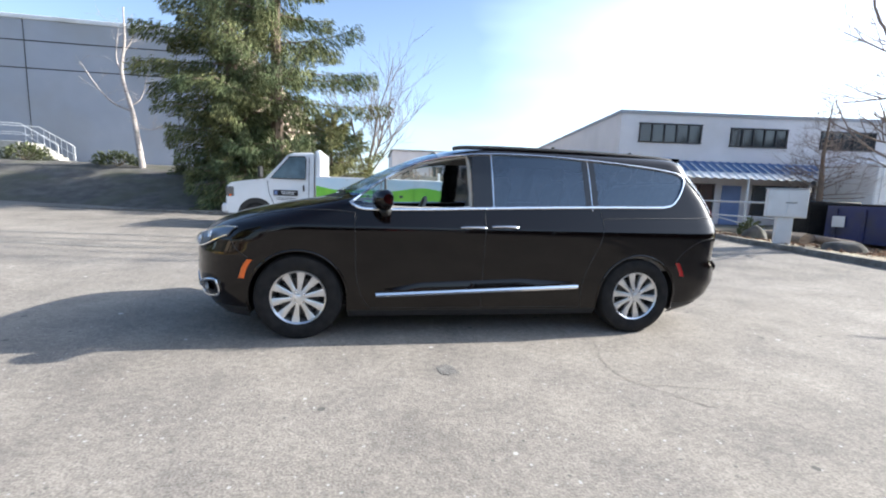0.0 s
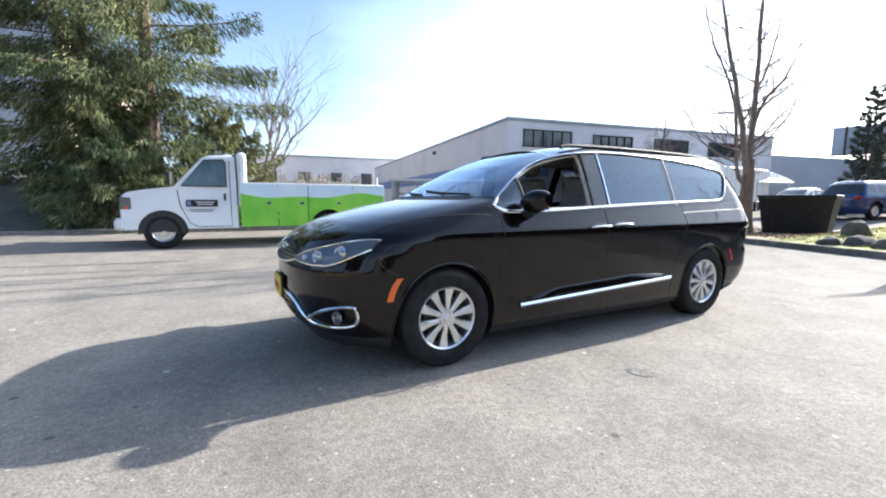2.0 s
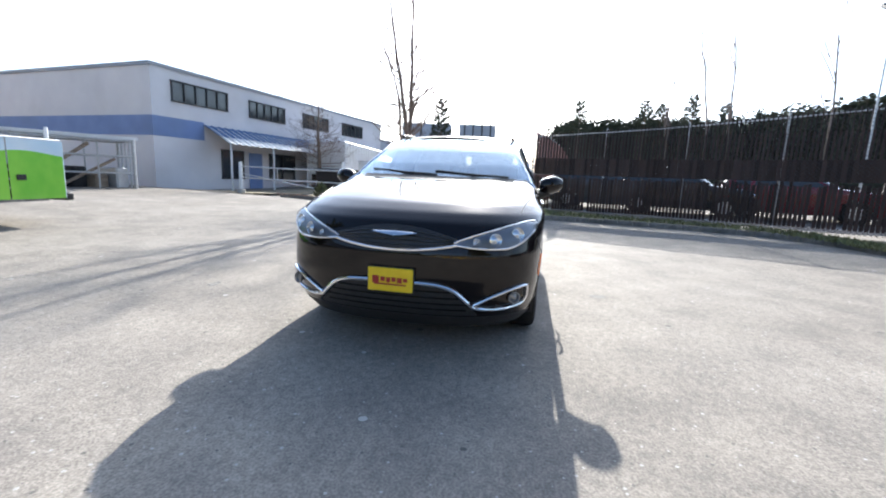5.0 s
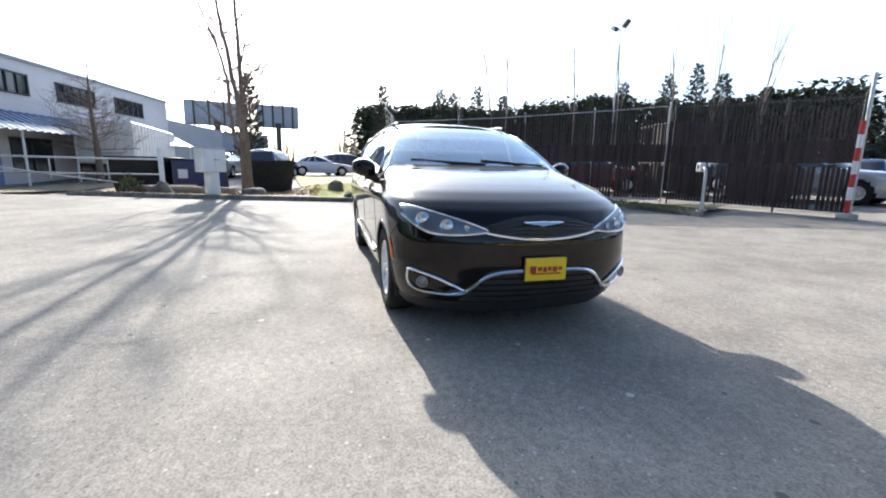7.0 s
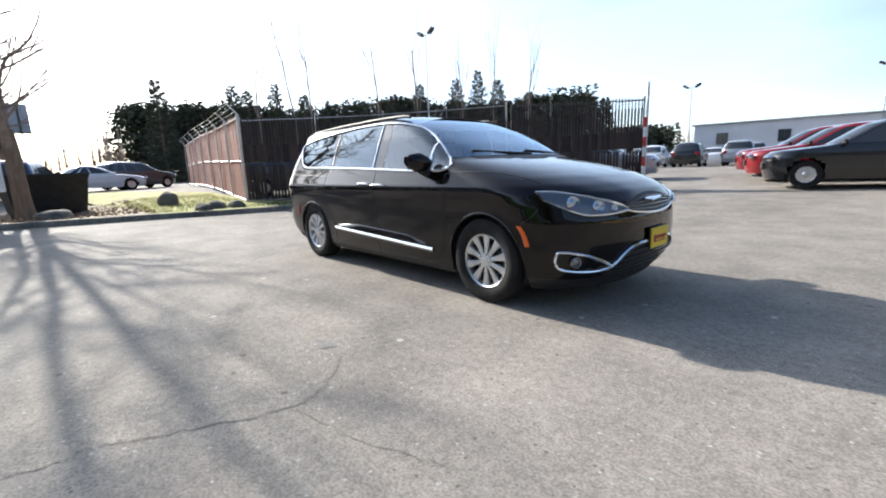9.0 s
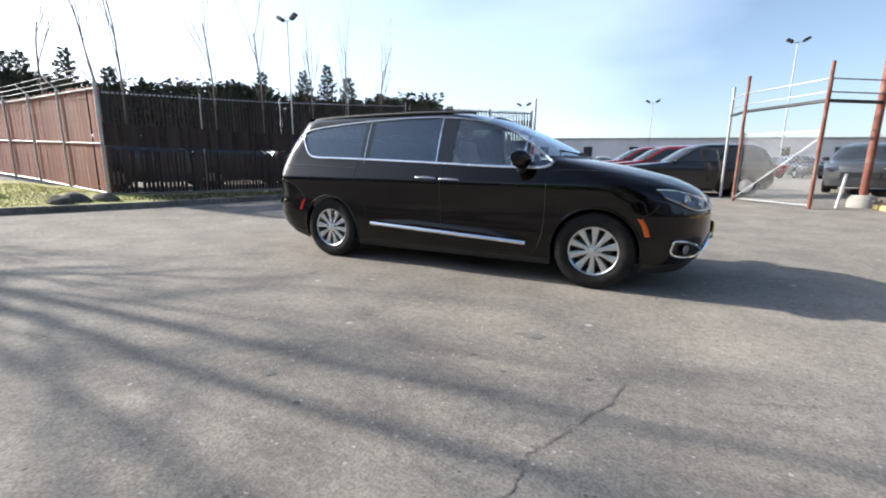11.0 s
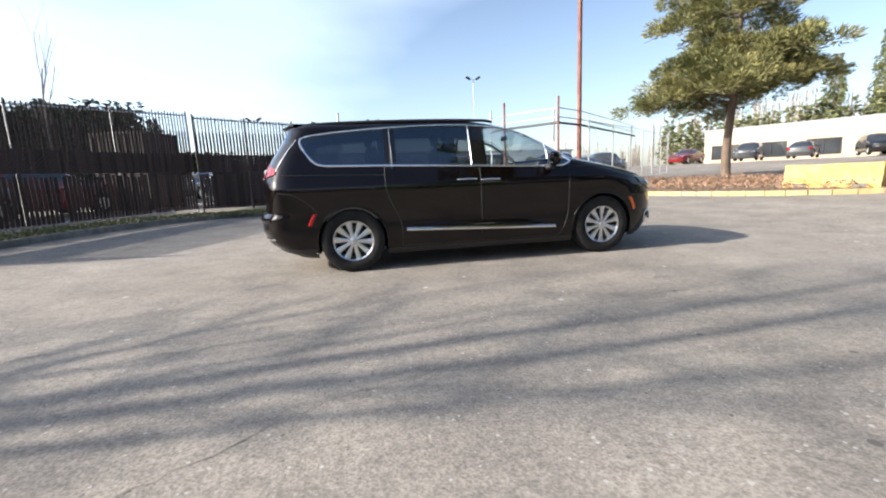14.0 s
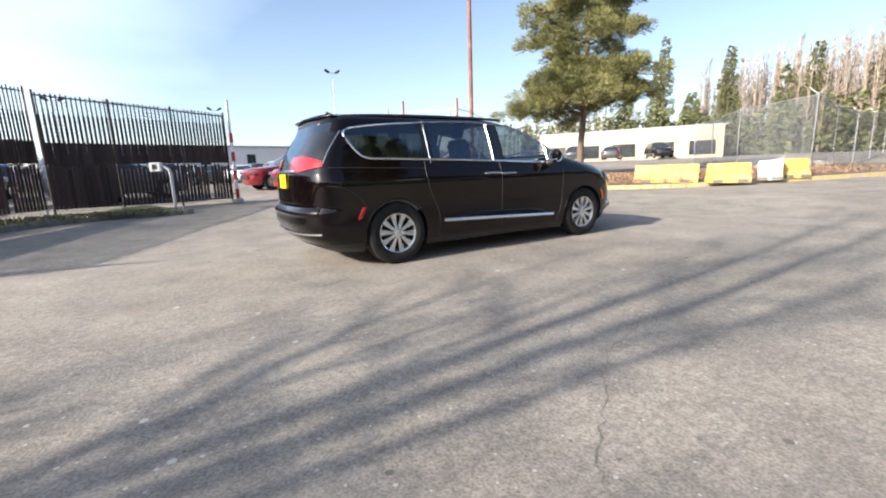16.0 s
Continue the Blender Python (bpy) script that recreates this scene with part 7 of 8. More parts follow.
def parked_car(kind, paint, label, x, y, rz, z=None):
    d = car_mesh(kind)
    nose, tail, half = smooth_table(d["nose"]), smooth_table(d["tail"]), smooth_table(d["half"])
    c = thing("parked_car", label, "car", at=(x, y, gz(x, y) if z is None else z), rz=rz, group="cars in the lot")
    zs = list(np.linspace(d["nose"][0][0], d["belt"] - 0.1, 12)) + list(np.linspace(d["belt"] - 0.08, d["belt"] + 0.06, 7)) + list(np.linspace(d["belt"] + 0.1, d["roof"], 7)) + list(np.linspace(d["roof"] + 0.02, d["top"], 8))
    N = 56
    body, win = Geo(), Geo()
    pts = []
    for zz in zs:
        xn, xt, w = nose(zz), tail(zz), half(zz)
        lf = 0.7 if zz < d["belt"] else 0.42
        row = []
        for j in range(N + 1):
            t = j / N
            if t < 0.22:
                th = t / 0.22 * math.pi / 2
                p = (xn + lf - lf * max(0, math.cos(th)) ** 0.85, w * math.sin(th) ** 0.85)
            elif t < 0.82:
                p = (xn + lf + (xt - 0.35 - xn - lf) * (t - 0.22) / 0.60, w)
            else:
                th = (t - 0.82) / 0.18 * math.pi / 2
                p = (xt - 0.35 + 0.35 * math.sin(th) ** 0.75, w * max(0, math.cos(th)) ** 0.75)
            row.append((p[0], p[1], zz))
        pts.append(row)
    for s in (-1, 1):
        for gi in range(len(zs) - 1):
            for j in range(N):
                q = [pts[gi][j], pts[gi][j + 1], pts[gi + 1][j + 1], pts[gi + 1][j]]
                mx, mz = sum(p[0] for p in q) / 4, sum(p[2] for p in q) / 4
                if any(math.hypot(mx - a, mz - d["r"]) < d["r"] + 0.06 and sum(p[1] for p in q) / 4 > 0.5 for a in (-d["ax"], d["ax"])):
                    continue
                t = j / N
                glassy = d["belt"] + 0.04 < mz < d["roof"] and not (0.17 < t < 0.21 or 0.47 < t < 0.49 or 0.80 < t < 0.86 or 0.66 < t < 0.68)
                tgt = win if glassy else body
                f = [(p[0], s * p[1], p[2]) for p in q]
                tgt.quad(*(f if s < 0 else f[::-1]))
    bd = recalc(body)
    b = part("body", bd, paint, c, angle=50)
    part("glasshouse", recalc(win), M_WINDARK, c, "dark glass all round", angle=60)
    u = Geo()
    u.box((0, 0, 0.32), (3.9, 1.4, 0.2))
    part("underbody", u, M_BLACKPL, c)
    for a in (-d["ax"], d["ax"]):
        for s in (-1, 1):
            g = Geo()
            g.lathe([(s * o, r) for o, r in ((-0.10, 0.2), (-0.11, d["r"] - 0.04), (-0.07, d["r"]), (0.07, d["r"]), (0.11, d["r"] - 0.04), (0.10, 0.215))], (a, s * 0.80, d["r"]), 24)
            w = part("wheel", g, M_RUBBER, c, "black tyre on a silver rim")
            g = Geo()
            g.lathe([(s * 0.095, 0.216), (s * 0.07, 0.2), (s * 0.075, 0.08), (s * 0.10, 0.05), (s * 0.10, 0.0)], (a, s * 0.80, d["r"]), 10)
            part("rim", g, M_ALLOY, w)
    for s in (-1, 1):
        zl = d["belt"] - 0.28
        g = Geo()
        g.box((nose(zl) + 0.16, s * 0.66, zl), (0.2, 0.34, 0.13), Matrix.Identity(4), bevel=0.04)
        part("headlamp", g, M_CHROME, c)
        g = Geo()
        g.box((tail(zl) - 0.10, s * 0.72, zl + 0.12), (0.16, 0.26, 0.20), bevel=0.04)
        part("tail_lamp", g, M_REDLENS, c)
        g = Geo()
        g.box((-0.72, s * (half(d["belt"]) + 0.10), d["belt"] + 0.06), (0.12, 0.2, 0.13), bevel=0.04)
        part("door_mirror", g, M_BLACKPL, c)
    g = Geo()
    g.box((nose(0.55) + 0.05, 0, 0.60), (0.12, 0.95, 0.2), bevel=0.03)
    part("grille", g, M_BLACKPL, c)
    return c


def car_paint(name, col, metal=0.0):
    return mat(name, col, 0.25, coat=0.8, metal=metal, color2=tuple(v * 1.08 for v in col), scale=3)


P_RED, P_DKRED = car_paint("red_car_paint", (0.20, 0.010, 0.013)), car_paint("maroon_car_paint", (0.16, 0.010, 0.016))
P_BLACK, P_SILVER = car_paint("black_car_paint", (0.008, 0.008, 0.009)), car_paint("silver_car_paint", (0.42, 0.43, 0.45), 0.4)
P_WHITE, P_GREY = car_paint("white_car_paint", (0.72, 0.73, 0.74)), car_paint("grey_car_paint", (0.09, 0.095, 0.10), 0.3)
P_BLUE = car_paint("blue_car_paint", (0.02, 0.05, 0.14), 0.2)

for _k, _p, _l, _x, _y, _r in (
        ("suv", P_BLACK, "black sport utility car parked by the lot entrance", -3.1, -12.1, 192),
        ("suv", P_RED, "bright red car parked in the lot row", -2.1, -14.6, 192),
        ("suv", P_DKRED, "maroon car parked in the lot row", -1.2, -17.1, 192),
        ("suv", P_SILVER, "silver sport utility car parked behind the slat gate", 5.6, -14.6, 15),
        ("sedan", P_BLACK, "black car parked behind the slat gate", 10.4, -16.6, 80),
        ("suv", P_DKRED, "dark red car parked behind the slat fence", 11.4, -9.8, 65),
        ("suv", P_BLACK, "black car parked behind the slat fence", 12.2, -6.4, 70),
        ("suv", P_GREY, "grey car parked behind the slat fence", 13.0, -3.9, 74),
        ("suv", P_GREY, "dark grey car behind the chain-link fence", -8.5, -14.8, 250),
        ("sedan", P_SILVER, "silver car behind the chain-link fence", -11.5, -17.5, 250),
        ("suv", P_BLACK, "black car behind the chain-link fence", -14.4, -20.0, 250)):
    parked_car(_k, _p, _l, _x, _y, _r)
_row = [("suv", P_BLUE), ("suv", P_WHITE), ("suv", P_BLACK), ("suv", P_SILVER), ("sedan", P_GREY), ("sedan", P_WHITE), ("suv", P_SILVER), ("suv", P_WHITE), ("sedan", P_RED), ("suv", P_GREY)]
for _i, (_k, _p) in enumerate(_row):
    parked_car(_k, _p, "car parked in the far row of the lot", 13.0 - 2.75 * _i, -31.0 - 0.55 * _i + 0.4 * (_i % 3), 100 + (180 if _i % 4 == 1 else 0))
for _i, (_k, _p) in enumerate(_row[3:] + _row[:3]):
    parked_car(_k, _p, "car parked in the last row of the lot", 13.5 - 2.7 * _i, -38.0 - 0.5 * _i, 100 + (180 if _i % 3 == 1 else 0))
for _k, _p, _l, _x, _y, _r in (("sedan", P_SILVER, "silver car parked far behind the verge", 24.5, 7.2, 170), ("suv", P_BLUE, "blue car parked far behind the verge", 23.8, 4.4, 165),
                               ("sedan", P_WHITE, "white car parked far behind the verge", 27.5, 1.6, 100), ("suv", P_GREY, "dark car parked far behind the verge", 30.0, -0.6, 120),
                               ("suv", P_GREY, "dark car parked by the cream building", -34.3, -28.5, 215), ("sedan", P_GREY, "grey car parked by the cream building", -36.9, -25.6, 32),
                               ("suv", P_BLACK, "black car parked by the cream building", -39.6, -21.9, 228), ("sedan", P_RED, "red car parked by the cream building", -30.9, -32.4, 205)):
    parked_car(_k, _p, _l, _x, _y, _r)


# ---- dark storage boxes in the lot, seen through the fence ----
M_BOXBROWN = mat("dark_brown_sheet", (0.016, 0.010, 0.009), 0.8, color2=(0.026, 0.016, 0.014), scale=3, stretch=(1, 1, 0.3), bump=0.2, bump_scale=30, stain=(0.03, 0.018, 0.014), stain_scale=1.5)


def storage_box(x, y, rz, L, W, h, label):
    b = thing("storage_container", label, "container", at=(x, y, gz(x, y)), rz=rz)
    g = Geo()
    g.box((0, 0, h / 2 + 0.08), (L, W, h - 0.16), bevel=0.02)
    part("body", g, M_BOXBROWN, b)
    n = int(L / 0.28)
    for s in (-1, 1):
        for i in range(n):
            g = Geo()
            g.box((-L / 2 + (i + 0.5) * L / n, s * (W / 2 + 0.015), h / 2 + 0.08), (0.13, 0.035, h - 0.40), bevel=0.012)
            part("rib", g, M_BOXBROWN, b)
        g = Geo()
        g.box((0, s * W / 2, h - 0.04), (L + 0.04, 0.09, 0.10), bevel=0.01)
        part("top_rail", g, M_BOXBROWN, b)
        g = Geo()
        g.box((0, s * W / 2, 0.08), (L + 0.04, 0.09, 0.16), bevel=0.01)
        part("bottom_rail", g, M_BOXBROWN, b)


storage_box(9.5, -12.3, -13, 2.1, 1.7, 2.75, "tall dark brown ribbed storage container behind the fence")
storage_box(6.2, -12.9, -13, 1.5, 1.2, 1.45, "low dark brown ribbed bin behind the slat gate")


# ---- trees ----
M_TRUNK = mat("bark", (0.13, 0.095, 0.07), 0.95, color2=(0.20, 0.15, 0.115), scale=12, stretch=(1, 1, 0.25), bump=0.7, bump_scale=40)
M_BARETWIG = mat("bare_twig", (0.17, 0.13, 0.11), 0.9, color2=(0.25, 0.195, 0.165), scale=10)
M_BIRCH = mat("birch_bark", (0.48, 0.43, 0.40), 0.8, color2=(0.20, 0.155, 0.13), scale=7, stretch=(1, 1, 3), mid=(0.5, 0.72))
M_SPRUCE = mat("spruce_needles", (0.080, 0.112, 0.058), 0.85, spec=0.12, island=0.55, color2=(0.20, 0.20, 0.085), scale=0.6)
M_PINE = mat("pine_needles", (0.155, 0.17, 0.075), 0.85, spec=0.12, island=0.5, color2=(0.31, 0.285, 0.125), scale=0.7)
# Distance haze is put into the far fir and wood colours.
M_FARFIR = mat("far_fir_needles", (0.070, 0.076, 0.052), 0.9, spec=0.1, island=0.4)
M_FARWOOD = mat("far_bare_wood", (0.37, 0.305, 0.245), 0.95, island=0.35)
# Front-lit copy of the far needles, its sunlight put into a brighter green.
M_FARGREEN_LIT = mat("sunlit_far_needles", (0.135, 0.145, 0.068), 0.9, spec=0.1, island=0.5)
M_HEDGE = mat("hedge_leaf", (0.10, 0.115, 0.05), 0.8, island=0.5)


def leaf_card(g, p, d, size, rng, droop=0.0, slim=1.0):
    """A small bent tuft: two crossed slim leaves."""
    d = d.normalized()
    side = d.cross(Vector((rng.uniform(-1, 1), rng.uniform(-1, 1), rng.uniform(-1, 1))))
    side = side.normalized() if side.length > 1e-4 else Vector((1, 0, 0))
    up = d.cross(side)
    L, w = size * rng.uniform(0.7, 1.3), size * rng.uniform(0.16, 0.30) * slim
    mid = p + d * (L * 0.5) + up * (0.08 * L)
    tip = p + d * L - Vector((0, 0, droop * L))
    g.poly((p, mid + side * w, tip, mid - side * w))


def conifer(name, label, x, y, z, h, r, m, seed, cards, base=0.06, droop=0.35, parts=True, lean=(0, 0), tuft=0.34, gap=0.0, hang=0.0, skirt=1.0, shag=0.22, limbs_per_m=7.0, fan=0.30, slim=0.6):
    rng = random.Random(seed)
    t = thing(name, label, "tree", at=(x, y, z))
    g = Geo()
    g.tube([(lean[0] * k, lean[1] * k, h * k) for k in np.linspace(0, 1, 8)], [max(0.02, 0.028 * h * 0.62 * (1 - k) + 0.015) for k in np.linspace(0, 1, 8)], 8)
    part("trunk", g, M_TRUNK, t)
    crown, limbs = Geo(), Geo()
    nb = int(26 + h * limbs_per_m)
    per = max(4, int(cards / nb))
    for i in range(nb):
        k = base + (1 - base) * (i + rng.random()) / nb
        if gap and rng.random() < gap:
            continue
        a = i * 2.4 + rng.uniform(-0.4, 0.4)
        L = r * (1 - k) ** 0.75 * rng.uniform(0.6, 1.15) * min(1.0, skirt + (1 - skirt) * k / 0.28) + 0.15
        p0 = Vector((lean[0] * k, lean[1] * k, h * k))
        rise = 0.25 * k - droop * (1 - k)
        d = Vector((math.cos(a), math.sin(a), rise))
        pts = []
        for s in np.linspace(0, 1, 5):
            pts.append(p0 + Vector((d.x * L * s, d.y * L * s, d.z * L * s * (0.6 + 0.8 * s) + 0.12 * L * s * s * s)))
        limbs.tube(pts, [0.03 * (1 - 0.8 * s) * min(1, L / 2) + 0.006 for s in np.linspace(0, 1, 5)], 5)
        n = int(per * (0.4 + L / r))
        for q in range(n):
            s = rng.random() ** 0.7
            f = s * 4
            j = min(3, int(f))
            p = pts[j].lerp(pts[j + 1], f - j)
            w = fan * L * (1 - 0.55 * s)
            side = Vector((-d.y, d.x, 0)) * rng.uniform(-1, 1) * w
            p = p + side + Vector((0, 0, rng.uniform(-shag, 0.3 * shag) * min(1.0, L)))
            dr = Vector((d.x + rng.uniform(-0.6, 0.6), d.y + rng.uniform(-0.6, 0.6), rng.uniform(-0.7, 0.25) - hang * rng.random())) + side * 0.8
            leaf_card(crown, p, dr, tuft, rng, 0.2, slim)
    tagged(part("branchwork", limbs, M_TRUNK, t), kind="stuff")
    part("crown", crown, m, t, smooth=False)
    return t


def grow(g, p, d, L, r, depth, rng, spread=0.5, up=0.12, twigs=3):
    n = 4
    pts, rr = [p], [r]
    q = Vector(d)
    for i in range(n):
        q = (q + Vector((rng.uniform(-1, 1), rng.uniform(-1, 1), rng.uniform(-0.6, 1))) * 0.10 + Vector((0, 0, up * 0.3))).normalized()
        pts.append(pts[-1] + q * (L / n))
        rr.append(r * (1 - 0.42 * (i + 1) / n))
    g.tube(pts, rr, 6 if r > 0.03 else 4, caps=False)
    if depth == 0:
        return
    for i in range(twigs + (1 if depth > 1 else 0)):
        k = rng.uniform(0.3, 1.0)
        f = k * n
        j = min(n - 1, int(f))
        b = pts[j].lerp(pts[j + 1], f - j)
        a = rng.uniform(0, 2 * math.pi)
        o = q.orthogonal().normalized()
        o.rotate(Matrix.Rotation(a, 3, q))
        nd = (q * (1 - spread) + o * spread + Vector((0, 0, up))).normalized()
        grow(g, b, nd, L * rng.uniform(0.5, 0.78), max(0.004, rr[j] * rng.uniform(0.42, 0.62)), depth - 1, rng, spread, up, twigs)


def bare_tree(name, label, x, y, z, stems, seed, m=None, depth=4, twigs=3, spread=0.5, up=0.12):
    rng = random.Random(seed)
    t = thing(name, label, "tree", at=(x, y, z))
    trunk = Geo()
    hb = stems["fork"]
    trunk.tube([(0, 0, -0.15), (0.02, 0.01, hb * 0.3), (0.0, 0.03, hb * 0.7), (0.02, 0.02, hb)], [stems["r"] * 1.35, stems["r"] * 1.05, stems["r"] * 0.95, stems["r"]], 12)
    part("trunk", trunk, m or M_TRUNK, t)
    for (dx, dy, L, r) in stems["limbs"]:
        g = Geo()
        grow(g, Vector((0.02 + dx * 0.05, 0.02 + dy * 0.05, hb - 0.12)), Vector((dx, dy, 1)).normalized(), L, r, depth, rng, spread, up, twigs)
        part("limb", g, m or M_BARETWIG, t, angle=80)
    return t


def stem_tree(x, y, z, seed):
    """A short trunk forking into two tall leaders and slimmer side stems, all set with spreading laterals."""
    rng = random.Random(seed)
    t = thing("bare_tree", "leafless tree with two tall leaders on the soil strip", "tree", at=(x, y, z))
    g = Geo()
    g.tube([(0, 0, -0.15), (0.01, 0.0, 0.12), (0.0, 0.01, 0.5), (-0.02, 0.02, 1.2), (0.0, 0.02, 1.9), (0.02, 0.02, 2.5)], [0.32, 0.24, 0.20, 0.185, 0.18, 0.13], 16)
    part("trunk", g, M_TRUNK, t)
    # each stem: points along it, radius at its foot and tip, number of laterals
    stems = (([(0.0, 0.02, 1.9), (0.03, 0.05, 3.0), (0.05, 0.04, 4.4), (0.08, 0.06, 6.3), (0.05, 0.06, 8.0), (0.0, 0.1, 9.6)], 0.125, 0.022, 24),
             ([(-0.02, 0.03, 1.8), (-0.25, 0.10, 2.9), (-0.55, 0.20, 4.2), (-0.95, 0.40, 5.9), (-1.25, 0.53, 7.3), (-1.45, 0.70, 9.2)], 0.12, 0.022, 22),
             ([(0.0, 0.06, 1.65), (-0.08, 0.30, 1.95), (-0.16, 0.40, 3.0), (-0.35, 0.46, 4.4), (-0.60, 0.80, 5.6), (-0.85, 1.08, 6.6), (-1.0, 1.35, 8.0)], 0.085, 0.015, 16),
             ([(0.03, 0.0, 3.6), (0.0, -0.22, 4.25), (-0.05, -0.58, 4.6), (-0.10, -0.88, 5.0), (-0.15, -1.2, 5.8), (-0.2, -1.45, 7.0)], 0.050, 0.010, 12),
             ([(0.05, 0.05, 4.6), (0.25, -0.15, 5.4), (0.35, -0.32, 6.6), (0.40, -0.40, 8.0)], 0.045, 0.010, 9),
             ([(0.03, 0.03, 2.7), (0.5, -0.25, 3.2), (1.1, -0.45, 3.9), (1.6, -0.6, 5.0)], 0.045, 0.010, 9),
             ([(-0.12, 0.38, 2.4), (-0.2, 0.95, 2.75), (-0.3, 1.6, 3.4), (-0.35, 2.1, 4.4)], 0.040, 0.010, 6))
    for way, r0, r1, side in stems:
        g = Geo()
        pts = curve_through(way, 5)
        n = len(pts) - 1
        pts = [p + Vector((rng.uniform(-1, 1), rng.uniform(-1, 1), 0)) * 0.018 if 0 < i < n else p for i, p in enumerate(pts)]
        rr = [r0 + (r1 - r0) * (i / n) ** 0.8 for i in range(n + 1)]
        g.tube(pts, rr, 9, caps=False)
        for i in range(side):
            f = (0.12 + 0.86 * (i + rng.random()) / side) * n
            j = min(n - 1, int(f))
            p = pts[j].lerp(pts[j + 1], f - j)
            a, el = i * 2.4 + rng.uniform(-0.6, 0.6), rng.uniform(0.08, 0.7)
            bl = rng.uniform(0.8, 2.1) * (1 - 0.55 * f / n)
            grow(g, p, Vector((math.cos(a) * math.cos(el), math.sin(a) * math.cos(el), math.sin(el))), bl, max(0.010, min(0.030, rr[j] * 0.38)), 2, rng, 0.42, 0.10, 3)
        # short spurs
        for i in range(int(n * 1.1)):
            f = rng.uniform(0.1, 1.0) * n
            j = min(n - 1, int(f))
            p = pts[j].lerp(pts[j + 1], f - j)
            a, el = rng.uniform(0, 2 * math.pi), rng.uniform(0.0, 0.8)
            grow(g, p, Vector((math.cos(a) * math.cos(el), math.sin(a) * math.cos(el), math.sin(el))), rng.uniform(0.15, 0.5), 0.006, 1, rng, 0.5, 0.1, 2)
        part("limb", g, M_BARETWIG, t, angle=80)
    return t


# the bare tree whose shadow falls across the yard
stem_tree(12.65, 4.2, gz(12.65, 4.2) + 0.1, 21)


def leader_tree(x, y, z, h, seed):
    """One upright stem set all along with level, finely twigged laterals."""
    rng = random.Random(seed)
    t = thing("bare_tree", "leafless street tree with level twiggy branches before the office", "tree", at=(x, y, z))
    spine = curve_through([Vector((0, 0, -0.1)), Vector((0.03, 0.0, h * 0.3)), Vector((-0.04, 0.03, h * 0.6)), Vector((0.03, 0.0, h))], 5)
    g = Geo()
    g.tube(spine, [0.17 - 0.155 * i / (len(spine) - 1) for i in range(len(spine))], 10)
    part("trunk", g, M_TRUNK, t)
    for i in range(46):
        k = 0.27 + 0.70 * (i + rng.random()) / 46
        f = k * (len(spine) - 1)
        j = min(len(spine) - 2, int(f))
        p = spine[j].lerp(spine[j + 1], f - j)
        a, el = i * 2.4 + rng.uniform(-0.4, 0.4), rng.uniform(-0.05, 0.55)
        L = (1.05 - k) * h * 0.36 * rng.uniform(0.6, 1.15) + 0.25
        g = Geo()
        grow(g, p, Vector((math.cos(a) * math.cos(el), math.sin(a) * math.cos(el), math.sin(el))), L, 0.012 + 0.018 * (1 - k), 2, rng, 0.5, 0.08, 4)
        part("limb", g, M_BARETWIG, t, angle=80)
    return t


leader_tree(18.5, 11.4, gz(18.5, 11.4), 5.6, 22)


def birch(x, y, z, seed):
    """A crooked pale stem with a few bent side branches."""
    rng = random.Random(seed)
    t = thing("bare_tree", "leafless pale birch with a crooked stem on the bank", "tree", at=(x, y, z))
    g = Geo()
    way = curve_through([(0, 0, -0.1), (-0.14, 0, 1.2), (-0.30, 0, 2.4), (-0.62, 0, 3.9), (-0.45, 0, 5.2), (-0.42, 0, 6.6)], 4)
    g.tube(way, [0.13 - 0.0052 * i for i in range(len(way))], 9)
    part("trunk", g, M_BIRCH, t)
    for line, r in (([(-0.30, 0, 2.4), (-0.95, -0.1, 2.65), (-1.5, -0.2, 3.3), (-2.0, -0.3, 4.2)], 0.05), ([(-0.34, 0, 2.6), (0.05, 0.1, 3.0), (0.25, 0.2, 3.9)], 0.035),
                    ([(-0.6, 0, 3.9), (-0.85, 0.1, 4.6), (-0.75, 0.2, 5.8)], 0.04), ([(-0.2, 0, 1.7), (0.4, 0.1, 1.65), (0.9, 0.2, 1.8)], 0.02), ([(-0.5, 0, 4.8), (-0.2, 0.1, 5.4), (-0.15, 0.1, 6.4)], 0.03)):
        g = Geo()
        c = curve_through(line, 4)
        g.tube(c, [r * (1 - 0.7 * i / (len(c) - 1)) for i in range(len(c))], 7, caps=False)
        for i in range(9):
            p = c[rng.randrange(2, len(c))]
            a = rng.uniform(0, 6.28)
            grow(g, p, Vector((math.cos(a), math.sin(a), 0.5)).normalized(), rng.uniform(0.3, 0.9), 0.007, 1, rng, 0.5, 0.05, 3)
        part("limb", g, M_BIRCH, t, angle=80)


birch(-10.9, 16.4, bank(16.4), 23)
bare_tree("bare_tree", "leafless twiggy tree behind the truck", -1.2, 14.6, bank(14.6),
          dict(fork=0.8, r=0.10, limbs=[(0.1, 0.0, 3.0, 0.06), (0.5, 0.1, 2.6, 0.05), (-0.4, 0.1, 2.6, 0.05), (0.25, -0.4, 2.4, 0.04), (0.8, 0.0, 2.2, 0.04)]), 24, depth=3, twigs=4, spread=0.45)

